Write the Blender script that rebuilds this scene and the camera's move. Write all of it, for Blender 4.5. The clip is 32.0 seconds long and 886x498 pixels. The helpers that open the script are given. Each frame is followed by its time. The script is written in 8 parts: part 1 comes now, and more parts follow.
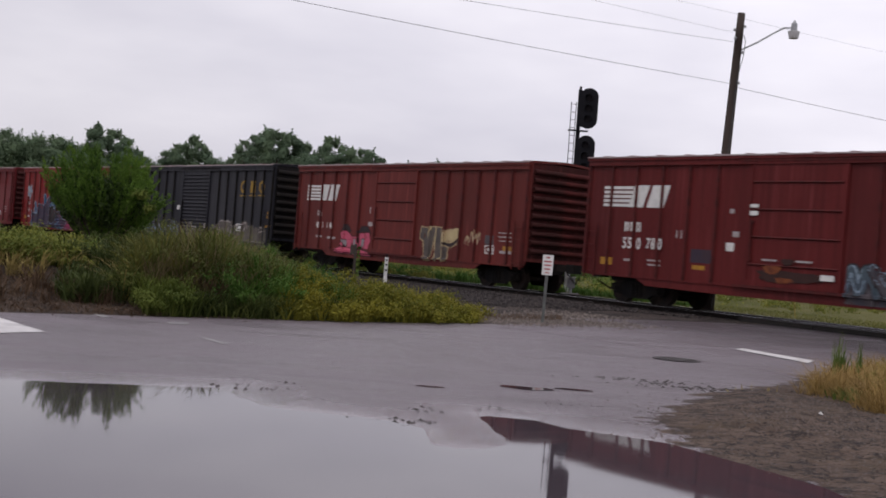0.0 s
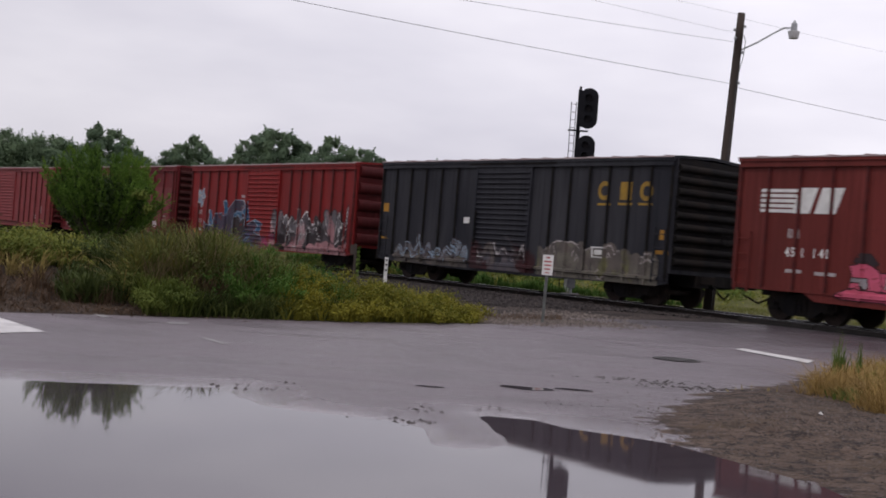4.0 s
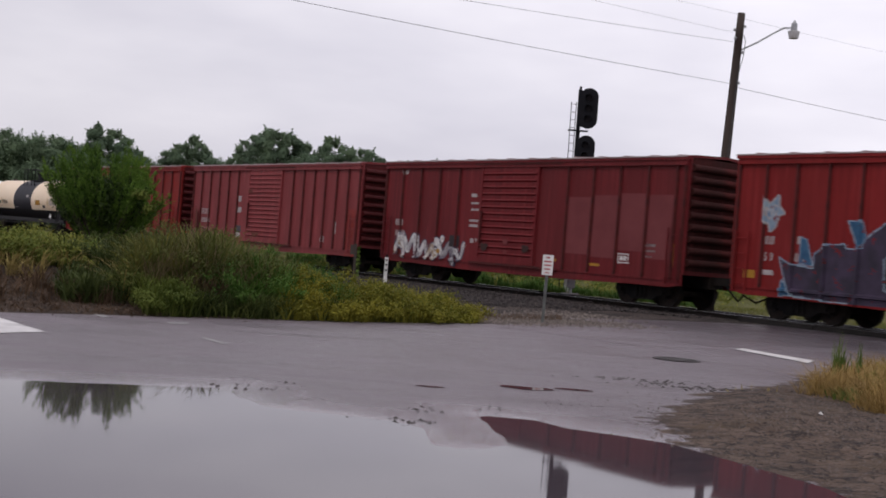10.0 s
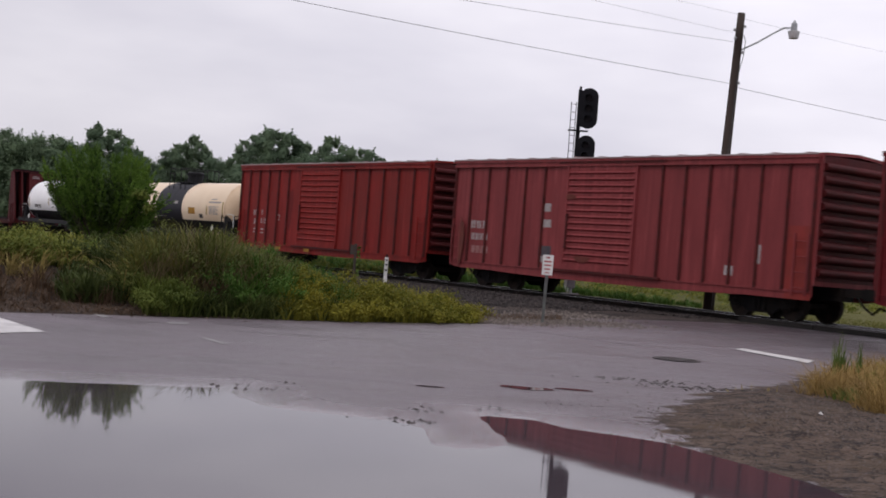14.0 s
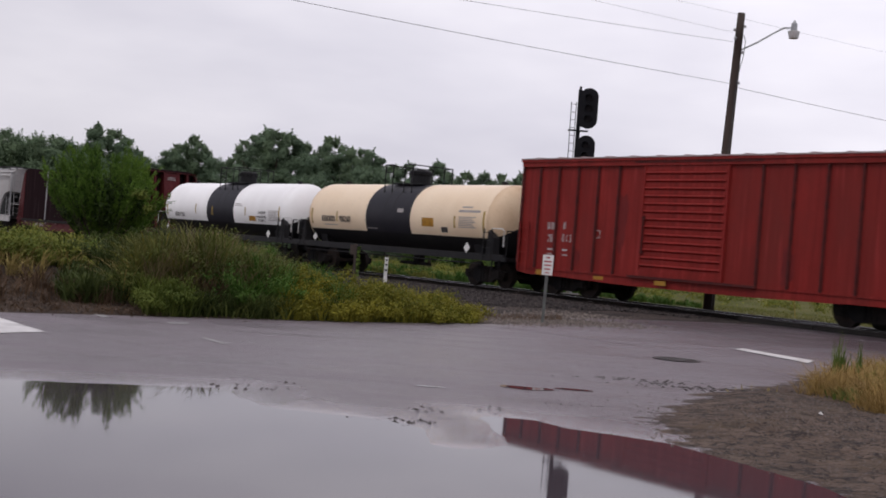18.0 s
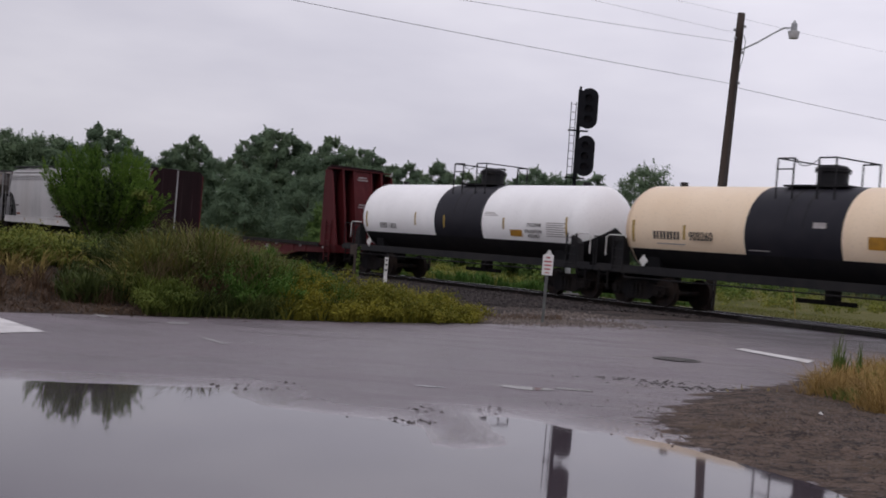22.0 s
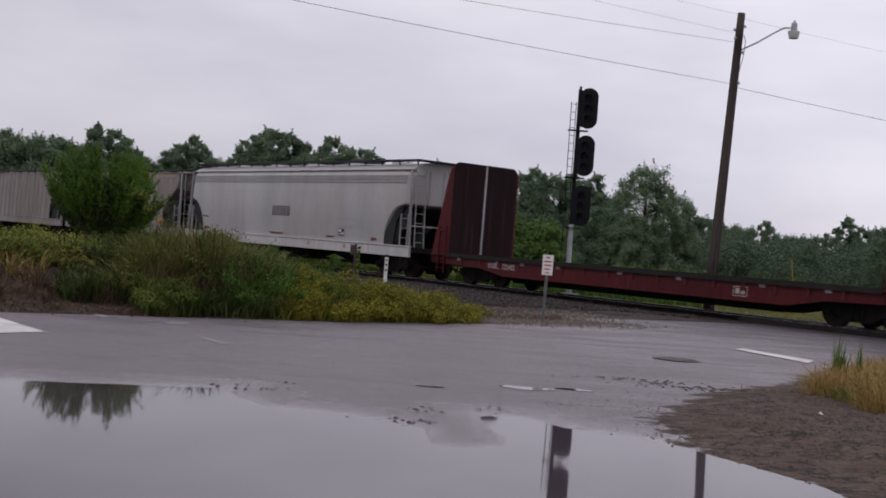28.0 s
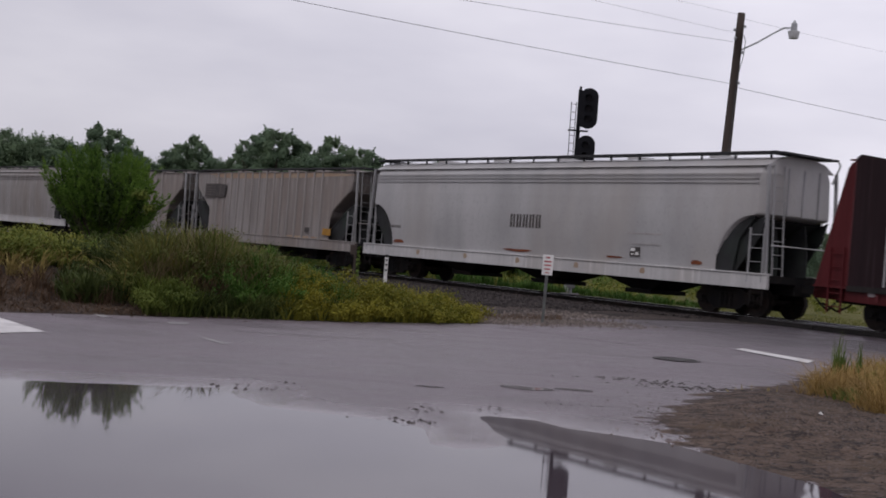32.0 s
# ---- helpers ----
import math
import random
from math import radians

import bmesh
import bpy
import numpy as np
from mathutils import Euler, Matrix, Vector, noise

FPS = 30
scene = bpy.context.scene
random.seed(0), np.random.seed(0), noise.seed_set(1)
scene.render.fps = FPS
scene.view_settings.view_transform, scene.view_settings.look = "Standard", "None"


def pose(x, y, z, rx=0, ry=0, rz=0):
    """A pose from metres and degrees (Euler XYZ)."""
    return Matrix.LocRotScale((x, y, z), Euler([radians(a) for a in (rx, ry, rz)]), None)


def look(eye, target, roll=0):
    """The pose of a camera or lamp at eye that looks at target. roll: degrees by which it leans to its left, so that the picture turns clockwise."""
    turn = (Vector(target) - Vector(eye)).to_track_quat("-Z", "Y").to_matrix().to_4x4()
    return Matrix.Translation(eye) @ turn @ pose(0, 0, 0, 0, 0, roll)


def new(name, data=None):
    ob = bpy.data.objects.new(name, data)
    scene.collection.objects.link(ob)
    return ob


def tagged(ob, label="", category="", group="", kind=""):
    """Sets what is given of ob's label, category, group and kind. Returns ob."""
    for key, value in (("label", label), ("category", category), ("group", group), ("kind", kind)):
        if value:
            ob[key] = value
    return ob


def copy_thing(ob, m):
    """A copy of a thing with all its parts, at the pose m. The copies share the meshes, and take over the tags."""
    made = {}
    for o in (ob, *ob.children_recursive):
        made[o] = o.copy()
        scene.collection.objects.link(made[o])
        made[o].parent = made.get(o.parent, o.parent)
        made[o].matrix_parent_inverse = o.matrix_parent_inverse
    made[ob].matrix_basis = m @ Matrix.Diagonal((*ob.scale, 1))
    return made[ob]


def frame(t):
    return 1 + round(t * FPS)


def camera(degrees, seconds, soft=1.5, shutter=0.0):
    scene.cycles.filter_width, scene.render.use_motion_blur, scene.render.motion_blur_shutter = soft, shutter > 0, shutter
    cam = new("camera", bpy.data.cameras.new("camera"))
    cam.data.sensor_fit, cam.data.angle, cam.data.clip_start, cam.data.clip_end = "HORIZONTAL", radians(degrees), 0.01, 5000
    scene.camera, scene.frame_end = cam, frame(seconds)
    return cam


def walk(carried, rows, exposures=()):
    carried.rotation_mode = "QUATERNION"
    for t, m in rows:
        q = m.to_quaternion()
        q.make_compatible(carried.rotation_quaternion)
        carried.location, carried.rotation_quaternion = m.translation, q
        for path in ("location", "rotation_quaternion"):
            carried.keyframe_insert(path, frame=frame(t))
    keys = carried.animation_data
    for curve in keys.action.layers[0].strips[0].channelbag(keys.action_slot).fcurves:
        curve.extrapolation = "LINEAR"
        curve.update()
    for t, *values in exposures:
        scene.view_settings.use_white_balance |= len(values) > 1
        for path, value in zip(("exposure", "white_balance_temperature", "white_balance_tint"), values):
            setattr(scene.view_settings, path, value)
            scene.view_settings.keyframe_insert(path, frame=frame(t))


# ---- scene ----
# ---------------------------------------------------------------- camera, held still
EYE = (0.0, 0.0, 1.4524)
cam = camera(39.03, 32.0, soft=1.75, shutter=0.5)
STILL = look(EYE, (0.0, 20.0, 1.4524 + 20.0 * 0.0014), 4.565)
walk(cam, [(0, STILL), (32, STILL)], exposures=[(0, 0.0, 6450, 13), (18.5, 0.0, 6450, 13), (22, -0.23, 6330, 14), (32, -0.23, 6330, 14)])

# ---------------------------------------------------------------- overcast sky and a weak wide sun
world = bpy.data.worlds.new("overcast_sky")
scene.world = world
world.use_nodes = True
wt = world.node_tree
wt.nodes.clear()
w_out = wt.nodes.new("ShaderNodeOutputWorld")
w_sky = wt.nodes.new("ShaderNodeTexSky")
w_sky.sky_type, w_sky.sun_disc = "NISHITA", False
w_sky.sun_elevation, w_sky.sun_rotation = radians(48), radians(60)
w_bg1 = wt.nodes.new("ShaderNodeBackground")
w_bg1.inputs[1].default_value = 0.06
wt.links.new(w_sky.outputs[0], w_bg1.inputs[0])
w_tc = wt.nodes.new("ShaderNodeTexCoord")
w_map = wt.nodes.new("ShaderNodeMapping")
w_map.inputs["Scale"].default_value = (1.0, 1.0, 3.2)
wt.links.new(w_tc.outputs["Generated"], w_map.inputs[0])
w_noise = wt.nodes.new("ShaderNodeTexNoise")
w_noise.inputs["Scale"].default_value, w_noise.inputs["Detail"].default_value = 2.3, 5.0
w_noise.inputs["Roughness"].default_value = 0.5
wt.links.new(w_map.outputs[0], w_noise.inputs[0])
w_ramp = wt.nodes.new("ShaderNodeValToRGB")
w_ramp.color_ramp.elements[0].position, w_ramp.color_ramp.elements[1].position = 0.3, 0.7
w_ramp.color_ramp.elements[0].color = (0.545, 0.533, 0.605, 1)
w_ramp.color_ramp.elements[1].color = (0.85, 0.826, 0.87, 1)
wt.links.new(w_noise.outputs[0], w_ramp.inputs[0])
# the cloud is thinner, and so brighter, towards the sun
w_dot = wt.nodes.new("ShaderNodeVectorMath")
w_dot.operation = "DOT_PRODUCT"
w_dot.inputs[1].default_value = (0.62, 0.40, 0.68)
wt.links.new(w_tc.outputs["Generated"], w_dot.inputs[0])
w_lift = wt.nodes.new("ShaderNodeMapRange")
w_lift.inputs[1].default_value, w_lift.inputs[2].default_value = 0.25, 0.8
w_lift.inputs[3].default_value, w_lift.inputs[4].default_value = 1.02, 1.42
wt.links.new(w_dot.outputs["Value"], w_lift.inputs[0])
w_bg2 = wt.nodes.new("ShaderNodeBackground")
wt.links.new(w_ramp.outputs[0], w_bg2.inputs[0])
wt.links.new(w_lift.outputs[0], w_bg2.inputs[1])
w_mix = wt.nodes.new("ShaderNodeMixShader")
w_mix.inputs[0].default_value = 0.9
wt.links.new(w_bg1.outputs[0], w_mix.inputs[1])
wt.links.new(w_bg2.outputs[0], w_mix.inputs[2])
wt.links.new(w_mix.outputs[0], w_out.inputs[0])
sun = new("sun", bpy.data.lights.new("sun", "SUN"))
sun.data.energy, sun.data.angle, sun.data.color = 0.95, radians(25), (1.0, 0.97, 0.93)
sun.matrix_world = look((-12.0, -2.0, 34.0), (0, 20, 0))


# ---------------------------------------------------------------- mesh and material helpers
class Shape:
    """Collects corners and faces of one mesh."""

    def __init__(self):
        self.v, self.f, self.m = [], [], []

    def add(self, verts, faces, slot=0):
        n = len(self.v)
        self.v += [tuple(p) for p in verts]
        self.f += [tuple(n + i for i in q) for q in faces]
        self.m += [slot] * len(faces)
        return self

    def box(self, x0, x1, y0, y1, z0, z1, slot=0):
        p = [(x, y, z) for x in (x0, x1) for y in (y0, y1) for z in (z0, z1)]
        return self.add(p, [(0, 1, 3, 2), (4, 6, 7, 5), (0, 4, 5, 1), (2, 3, 7, 6), (0, 2, 6, 4), (1, 5, 7, 3)], slot)

    def prism(self, poly, axis, a, b, slot=0):
        """poly: 2D corners; extruded from a to b along an axis (x: poly in y,z; y: poly in x,z; z: poly in x,y)."""
        def at(p, c):
            return {"x": (c, p[0], p[1]), "y": (p[0], c, p[1]), "z": (p[0], p[1], c)}[axis]
        n = len(poly)
        v = [at(p, a) for p in poly] + [at(p, b) for p in poly]
        f = [tuple(range(n)), tuple(range(2 * n - 1, n - 1, -1))]
        f += [(i, n + i, n + (i + 1) % n, (i + 1) % n) for i in range(n)]
        return self.add(v, f, slot)

    def rod(self, a, b, r, n=8, r2=None, slot=0, caps=True):
        a, b = Vector(a), Vector(b)
        r2 = r if r2 is None else r2
        d = (b - a).normalized()
        s = d.orthogonal().normalized()
        t = d.cross(s)
        v = []
        for c, q in ((a, r), (b, r2)):
            for i in range(n):
                w = 2 * math.pi * i / n
                v.append(c + (s * math.cos(w) + t * math.sin(w)) * q)
        f = [(i, (i + 1) % n, n + (i + 1) % n, n + i) for i in range(n)]
        if caps:
            f += [tuple(range(n - 1, -1, -1)), tuple(range(n, 2 * n))]
        return self.add(v, f, slot)

    def tube(self, path, r, n=6, slot=0):
        for a, b in zip(path, path[1:]):
            self.rod(a, b, r, n, slot=slot)
        return self

    def mesh(self, name, mats, smooth=False):
        me = bpy.data.meshes.new(name)
        me.from_pydata(self.v, [], self.f)
        for m in mats if isinstance(mats, (list, tuple)) else [mats]:
            me.materials.append(m)
        if any(self.m):
            me.polygons.foreach_set("material_index", self.m)
        bm = bmesh.new()
        bm.from_mesh(me)
        bmesh.ops.recalc_face_normals(bm, faces=bm.faces)
        bm.to_mesh(me)
        bm.free()
        if smooth:
            me.polygons.foreach_set("use_smooth", [True] * len(me.polygons))
        me.update()
        return me


def part(name, shape, material, parent, label="", smooth=False, bevel=0.0, at=None):
    """ONE mesh object under a thing or a part."""
    me = shape if isinstance(shape, bpy.types.Mesh) else shape.mesh(name, material, smooth)
    ob = new(name, me)
    if parent is not None:
        ob.parent = parent
    if at is not None:
        ob.matrix_basis = at
    if bevel:
        mod = ob.modifiers.new("edges", "BEVEL")
        mod.width, mod.segments, mod.limit_method = bevel, 2, "ANGLE"
    if label:
        ob["label"] = label
    return ob


def empty(name, m, label, category, group="", kind=""):
    ob = new(name)
    ob.empty_display_size = 0.2
    ob.matrix_basis = m
    return tagged(ob, label, category, group, kind)


def mat(name, c1, c2=None, rough=0.6, metal=0.0, scale=4.0, stains=None, amount=0.5, bump=0.15, fine=60.0, stretch=(1, 1, 1), per_object=0.0, spec=0.25, streaks=0.0):
    """A painted, rusty, stony or leafy surface: two noise scales of colour, stains, and a fine relief."""
    m = bpy.data.materials.new(name)
    m.use_nodes = True
    nt = m.node_tree
    b = nt.nodes["Principled BSDF"]
    b.inputs["Roughness"].default_value, b.inputs["Metallic"].default_value = rough, metal
    b.inputs["Specular IOR Level"].default_value = spec
    c2 = c2 or tuple(v * 0.75 for v in c1)
    tc = nt.nodes.new("ShaderNodeTexCoord")
    mp = nt.nodes.new("ShaderNodeMapping")
    mp.inputs["Scale"].default_value = stretch
    nt.links.new(tc.outputs["Object"], mp.inputs[0])

    def noise_tex(s, detail):
        n = nt.nodes.new("ShaderNodeTexNoise")
        n.inputs["Scale"].default_value, n.inputs["Detail"].default_value = s, detail
        nt.links.new(mp.outputs[0], n.inputs["Vector"])
        return n

    def blend(fac, a, bb, lo, hi):
        r = nt.nodes.new("ShaderNodeMapRange")
        r.inputs[1].default_value, r.inputs[2].default_value = lo, hi
        nt.links.new(fac, r.inputs[0])
        x = nt.nodes.new("ShaderNodeMix")
        x.data_type = "RGBA"
        nt.links.new(r.outputs[0], x.inputs[0])
        for sock, val in ((x.inputs[6], a), (x.inputs[7], bb)):
            if isinstance(val, tuple):
                sock.default_value = (*val, 1)
            else:
                nt.links.new(val, sock)
        return x.outputs[2]

    col = blend(noise_tex(scale, 4).outputs[0], c1, c2, 0.35, 0.65)
    col = blend(noise_tex(fine, 3).outputs[0], col, tuple(v * 0.7 for v in c2), 0.55, 0.95)
    if stains:
        col = blend(noise_tex(scale * 0.35, 6).outputs[0], col, stains, 0.62 - 0.25 * amount, 0.8)
    if streaks:
        sm = nt.nodes.new("ShaderNodeMapping")
        sm.inputs["Scale"].default_value = (5.0, 5.0, 0.22)
        nt.links.new(tc.outputs["Object"], sm.inputs[0])
        sn = nt.nodes.new("ShaderNodeTexNoise")
        sn.inputs["Scale"].default_value, sn.inputs["Detail"].default_value = 1.6, 5.0
        nt.links.new(sm.outputs[0], sn.inputs["Vector"])
        col = blend(sn.outputs[0], col, tuple(v * (1 - streaks) for v in c2), 0.5, 0.78)
        col = blend(sn.outputs[0], tuple(min(1, v * 1.25 + 0.012) for v in c1), col, 0.22, 0.42)
    if per_object:
        oi = nt.nodes.new("ShaderNodeObjectInfo")
        hs = nt.nodes.new("ShaderNodeHueSaturation")
        r = nt.nodes.new("ShaderNodeMapRange")
        r.inputs[3].default_value, r.inputs[4].default_value = 1 - per_object, 1 + per_object
        nt.links.new(oi.outputs["Random"], r.inputs[0])
        nt.links.new(r.outputs[0], hs.inputs["Value"])
        nt.links.new(col, hs.inputs["Color"])
        col = hs.outputs[0]
    nt.links.new(col, b.inputs["Base Color"])
    if bump:
        bp = nt.nodes.new("ShaderNodeBump")
        bp.inputs["Strength"].default_value, bp.inputs["Distance"].default_value = bump, 0.02
        nt.links.new(noise_tex(fine, 4).outputs[0], bp.inputs["Height"])
        nt.links.new(bp.outputs[0], b.inputs["Normal"])
    return m


def leafy(name, c1, c2, rough=0.65, vary=0.5):
    """Leaves: each loose leaf has its own shade of green."""
    m = bpy.data.materials.new(name)
    m.use_nodes = True
    nt = m.node_tree
    b = nt.nodes["Principled BSDF"]
    b.inputs["Roughness"].default_value = rough
    b.inputs["Specular IOR Level"].default_value = 0.07
    g = nt.nodes.new("ShaderNodeNewGeometry")
    tc = nt.nodes.new("ShaderNodeTexCoord")
    n = nt.nodes.new("ShaderNodeTexNoise")
    n.inputs["Scale"].default_value = 0.6
    nt.links.new(tc.outputs["Object"], n.inputs[0])
    add = nt.nodes.new("ShaderNodeMath")
    add.operation = "MULTIPLY_ADD"
    add.inputs[1].default_value = vary
    nt.links.new(g.outputs["Random Per Island"], add.inputs[0])
    nt.links.new(n.outputs[0], add.inputs[2])
    r = nt.nodes.new("ShaderNodeMapRange")
    r.inputs[1].default_value, r.inputs[2].default_value = 0.4, 1.1
    nt.links.new(add.outputs[0], r.inputs[0])
    x = nt.nodes.new("ShaderNodeMix")
    x.data_type = "RGBA"
    x.inputs[6].default_value, x.inputs[7].default_value = (*c1, 1), (*c2, 1)
    nt.links.new(r.outputs[0], x.inputs[0])
    nt.links.new(x.outputs[2], b.inputs["Base Color"])
    tr = nt.nodes.new("ShaderNodeBsdfTranslucent")
    nt.links.new(x.outputs[2], tr.inputs[0])
    ms = nt.nodes.new("ShaderNodeMixShader")
    ms.inputs[0].default_value = 0.25
    out = nt.nodes["Material Output"]
    nt.links.new(b.outputs[0], ms.inputs[1])
    nt.links.new(tr.outputs[0], ms.inputs[2])
    nt.links.new(ms.outputs[0], out.inputs[0])
    return m


# ---------------------------------------------------------------- the track's line: u along the travel, w away from the eye, z up
PHI, NEAR, RAIL_Z = 0.6229, 26.0989, 0.3291
ALONG = Vector((math.sin(PHI), -math.cos(PHI), 0))
AWAY = Vector((math.cos(PHI), math.sin(PHI), 0))
HEADING = math.degrees(PHI) - 90


def track(u, w, z):
    p = ALONG * u + AWAY * (NEAR + w)
    return Vector((p.x, p.y, z))


# far up the line the track curves towards the eye's side
CURVE, CURVE_U = 0.00075, -47.0


def rail_line(u, w, z):
    return track(u, w - CURVE * min(0.0, u - CURVE_U) ** 2, z)


def rail_pose(u, w, z):
    """A pose on the track's line, its x axis along the travel."""
    slope = math.degrees(math.atan(-2 * CURVE * min(0.0, u - CURVE_U)))
    return Matrix.Translation(rail_line(u, w, z)) @ pose(0, 0, 0, 0, 0, HEADING + slope)


def along_line(profile, us, w, z):
    """A profile (aside, up) drawn along the track's line, as a shape."""
    s = Shape()
    n = len(profile)
    rings = []
    for u in us:
        m = rail_pose(u, w, z)
        rings.append([m @ Vector((0, a, b)) for a, b in profile])
    s.add([p for ring in rings for p in ring], [(k * n + i, k * n + (i + 1) % n, (k + 1) * n + (i + 1) % n, (k + 1) * n + i) for k in range(len(us) - 1) for i in range(n)])
    s.add(rings[0], [tuple(range(n))])
    s.add(rings[-1], [tuple(range(n))])
    return s


# speed in metres a second every four seconds
SPEEDS = (6.154, 6.0245, 5.8104, 5.5029, 5.1428, 4.8032, 4.5694, 4.3509, 4.0772)


def travelled(t):
    """Metres gone since the clip's middle."""
    def from_start(q):
        total = 0.0
        for i in range(8):
            e = min(max(q - 4 * i, 0), 4)
            total += SPEEDS[i] * e + (SPEEDS[i + 1] - SPEEDS[i]) * e * e / 8
        return total
    return from_start(t) - from_start(16)


def smooth(a, b, x):
    k = np.clip((x - a) / (b - a), 0, 1)
    return k * k * (3 - 2 * k)


# ---------------------------------------------------------------- materials
M_BLACK = mat("black_steel", (0.011, 0.0105, 0.012), (0.017, 0.015, 0.014), 0.8, 0.0, 3, (0.03, 0.022, 0.018), 0.4, 0.2, spec=0.1)
M_WHEEL = mat("wheel_steel", (0.032, 0.022, 0.018), (0.015, 0.013, 0.013), 0.7, 0.0, 5, (0.04, 0.026, 0.02), 0.4, spec=0.15)
M_RAIL = mat("rail_steel", (0.016, 0.013, 0.012), (0.011, 0.009, 0.009), 0.8, 0.0, 3, (0.024, 0.016, 0.013), 0.4, spec=0.08)
M_RAILTOP = mat("polished_rail_head", (0.5, 0.5, 0.5), (0.42, 0.42, 0.42), 0.25, 0.9, 3, bump=0.02)
M_TIE = mat("tarred_timber", (0.02, 0.017, 0.016), (0.013, 0.0115, 0.011), 0.9, 0, 3, bump=0.5, per_object=0.3)
M_WHITE = mat("white_marking", (0.72, 0.71, 0.69), (0.6, 0.59, 0.57), 0.6, 0, 5)
M_YELLOW = mat("yellow_marking", (0.42, 0.21, 0.025), (0.3, 0.15, 0.025), 0.6, 0, 5)
M_POLE = mat("weathered_pole_timber", (0.075, 0.058, 0.05), (0.045, 0.036, 0.032), 0.9, 0, 2, (0.03, 0.025, 0.022), 0.5, 0.6, 30, (1, 1, 0.08))
M_GALV = mat("galvanised_steel", (0.42, 0.43, 0.44), (0.3, 0.31, 0.32), 0.5, 0.6, 4)
M_SIGBLACK = mat("signal_black", (0.009, 0.009, 0.012), (0.013, 0.013, 0.016), 0.75, 0, 3, bump=0.05, spec=0.1)
M_BARK = mat("bark", (0.09, 0.07, 0.055), (0.05, 0.04, 0.03), 0.95, 0, 3, bump=0.8, stretch=(1, 1, 0.3))
L_BUSH = leafy("bush_leaves", (0.038, 0.08, 0.017), (0.16, 0.265, 0.042))
L_SHRUB = leafy("young_tree_leaves", (0.06, 0.105, 0.035), (0.13, 0.205, 0.055))
# distant greens are lightened and greyed: aerial haze mixed into the leaf colour
L_FAR = leafy("hazed_far_leaves", (0.1, 0.15, 0.098), (0.165, 0.228, 0.132), vary=0.3)
L_UNDER = leafy("hazed_undergrowth_leaves", (0.072, 0.11, 0.072), (0.118, 0.165, 0.098), vary=0.25)
L_FAR2 = leafy("haze_pale_far_leaves", (0.116, 0.17, 0.106), (0.19, 0.255, 0.142), vary=0.3)
L_MOUND = leafy("dull_olive_blades", (0.07, 0.078, 0.023), (0.21, 0.198, 0.058))
# weed green darkened for the shade in hollows and under the mound
L_HOLLOW = leafy("shade_dark_weeds", (0.028, 0.043, 0.014), (0.085, 0.107, 0.032))
L_FRESH = leafy("fresh_weed_leaves", (0.03, 0.072, 0.016), (0.1, 0.18, 0.036))
L_SEED = leafy("dull_brown_seed_stems", (0.095, 0.07, 0.043), (0.21, 0.16, 0.09))
L_WEED = leafy("weed_blades", (0.05, 0.095, 0.02), (0.14, 0.19, 0.045))
L_STRAW = leafy("dry_grass_blades", (0.22, 0.17, 0.06), (0.38, 0.30, 0.11))
L_OLIVE = leafy("olive_weeds", (0.10, 0.13, 0.03), (0.24, 0.24, 0.05))
L_GOLD = leafy("yellow_green_weeds", (0.09, 0.102, 0.018), (0.275, 0.24, 0.032))
L_BRIGHT = leafy("fresh_grass_blades", (0.06, 0.09, 0.02), (0.165, 0.195, 0.042))
L_TUSSOCK = leafy("golden_dry_blades", (0.22, 0.14, 0.05), (0.42, 0.29, 0.11))
L_FIELD = leafy("dull_field_grass", (0.085, 0.1, 0.028), (0.19, 0.185, 0.05))
L_DEAD = leafy("dead_stems", (0.055, 0.034, 0.024), (0.14, 0.09, 0.055))
L_DARKWEED = leafy("dark_weed_leaves", (0.042, 0.058, 0.016), (0.132, 0.148, 0.04))

# ---------------------------------------------------------------- ground: one sheet to the horizon
SHORE = [(-7.5, 10.4), (-4.5, 10.95), (-3.83, 11.09), (-2.66, 11.49), (-1.88, 11.77), (-1.74, 11.23), (-1.35, 10.67), (-0.76, 10.55), (-0.28, 10.44),
         (-0.06, 10.1), (0.06, 9.34), (0.31, 9.23), (0.64, 9.59), (0.54, 10.28), (0.45, 11.28), (0.96, 11.21), (1.22, 10.88), (1.7, 10.64), (2.02, 10.42),
         (2.26, 9.95), (2.5, 9.5), (2.74, 9.0), (2.9, 8.4), (3.4, 6.5), (3.0, 4.0), (-3.0, 3.0), (-8.0, 5.0)]


VERGE = [(2.18, 9.9), (1.98, 10.7), (2.11, 11.4), (2.4, 12.56), (2.8, 13.74), (3.33, 14.9), (4.0, 15.68), (4.68, 16.36), (5.77, 19.03), (6.57, 19.92), (7.26, 20.2), (14.0, 22.0), (22.0, 10.0), (12.0, 0.0), (4.0, 2.0), (3.4, 6.5), (2.7, 8.6)]


def shore_distance(x, y, SHORE=SHORE):
    """Metres to the edge of the puddle (or of another outline), negative inside."""
    best = np.full(x.shape, 1e9)
    inside = np.zeros(x.shape, bool)
    for (ax, ay), (bx, by) in zip(SHORE, SHORE[1:] + SHORE[:1]):
        dx, dy = bx - ax, by - ay
        k = np.clip(((x - ax) * dx + (y - ay) * dy) / (dx * dx + dy * dy), 0, 1)
        best = np.minimum(best, np.hypot(x - ax - k * dx, y - ay - k * dy))
        cross = ((ay > y) != (by > y)) & (x < ax + (y - ay) * dx / (dy if abs(dy) > 1e-9 else 1e-9))
        inside ^= cross
    return np.where(inside, -best, best)


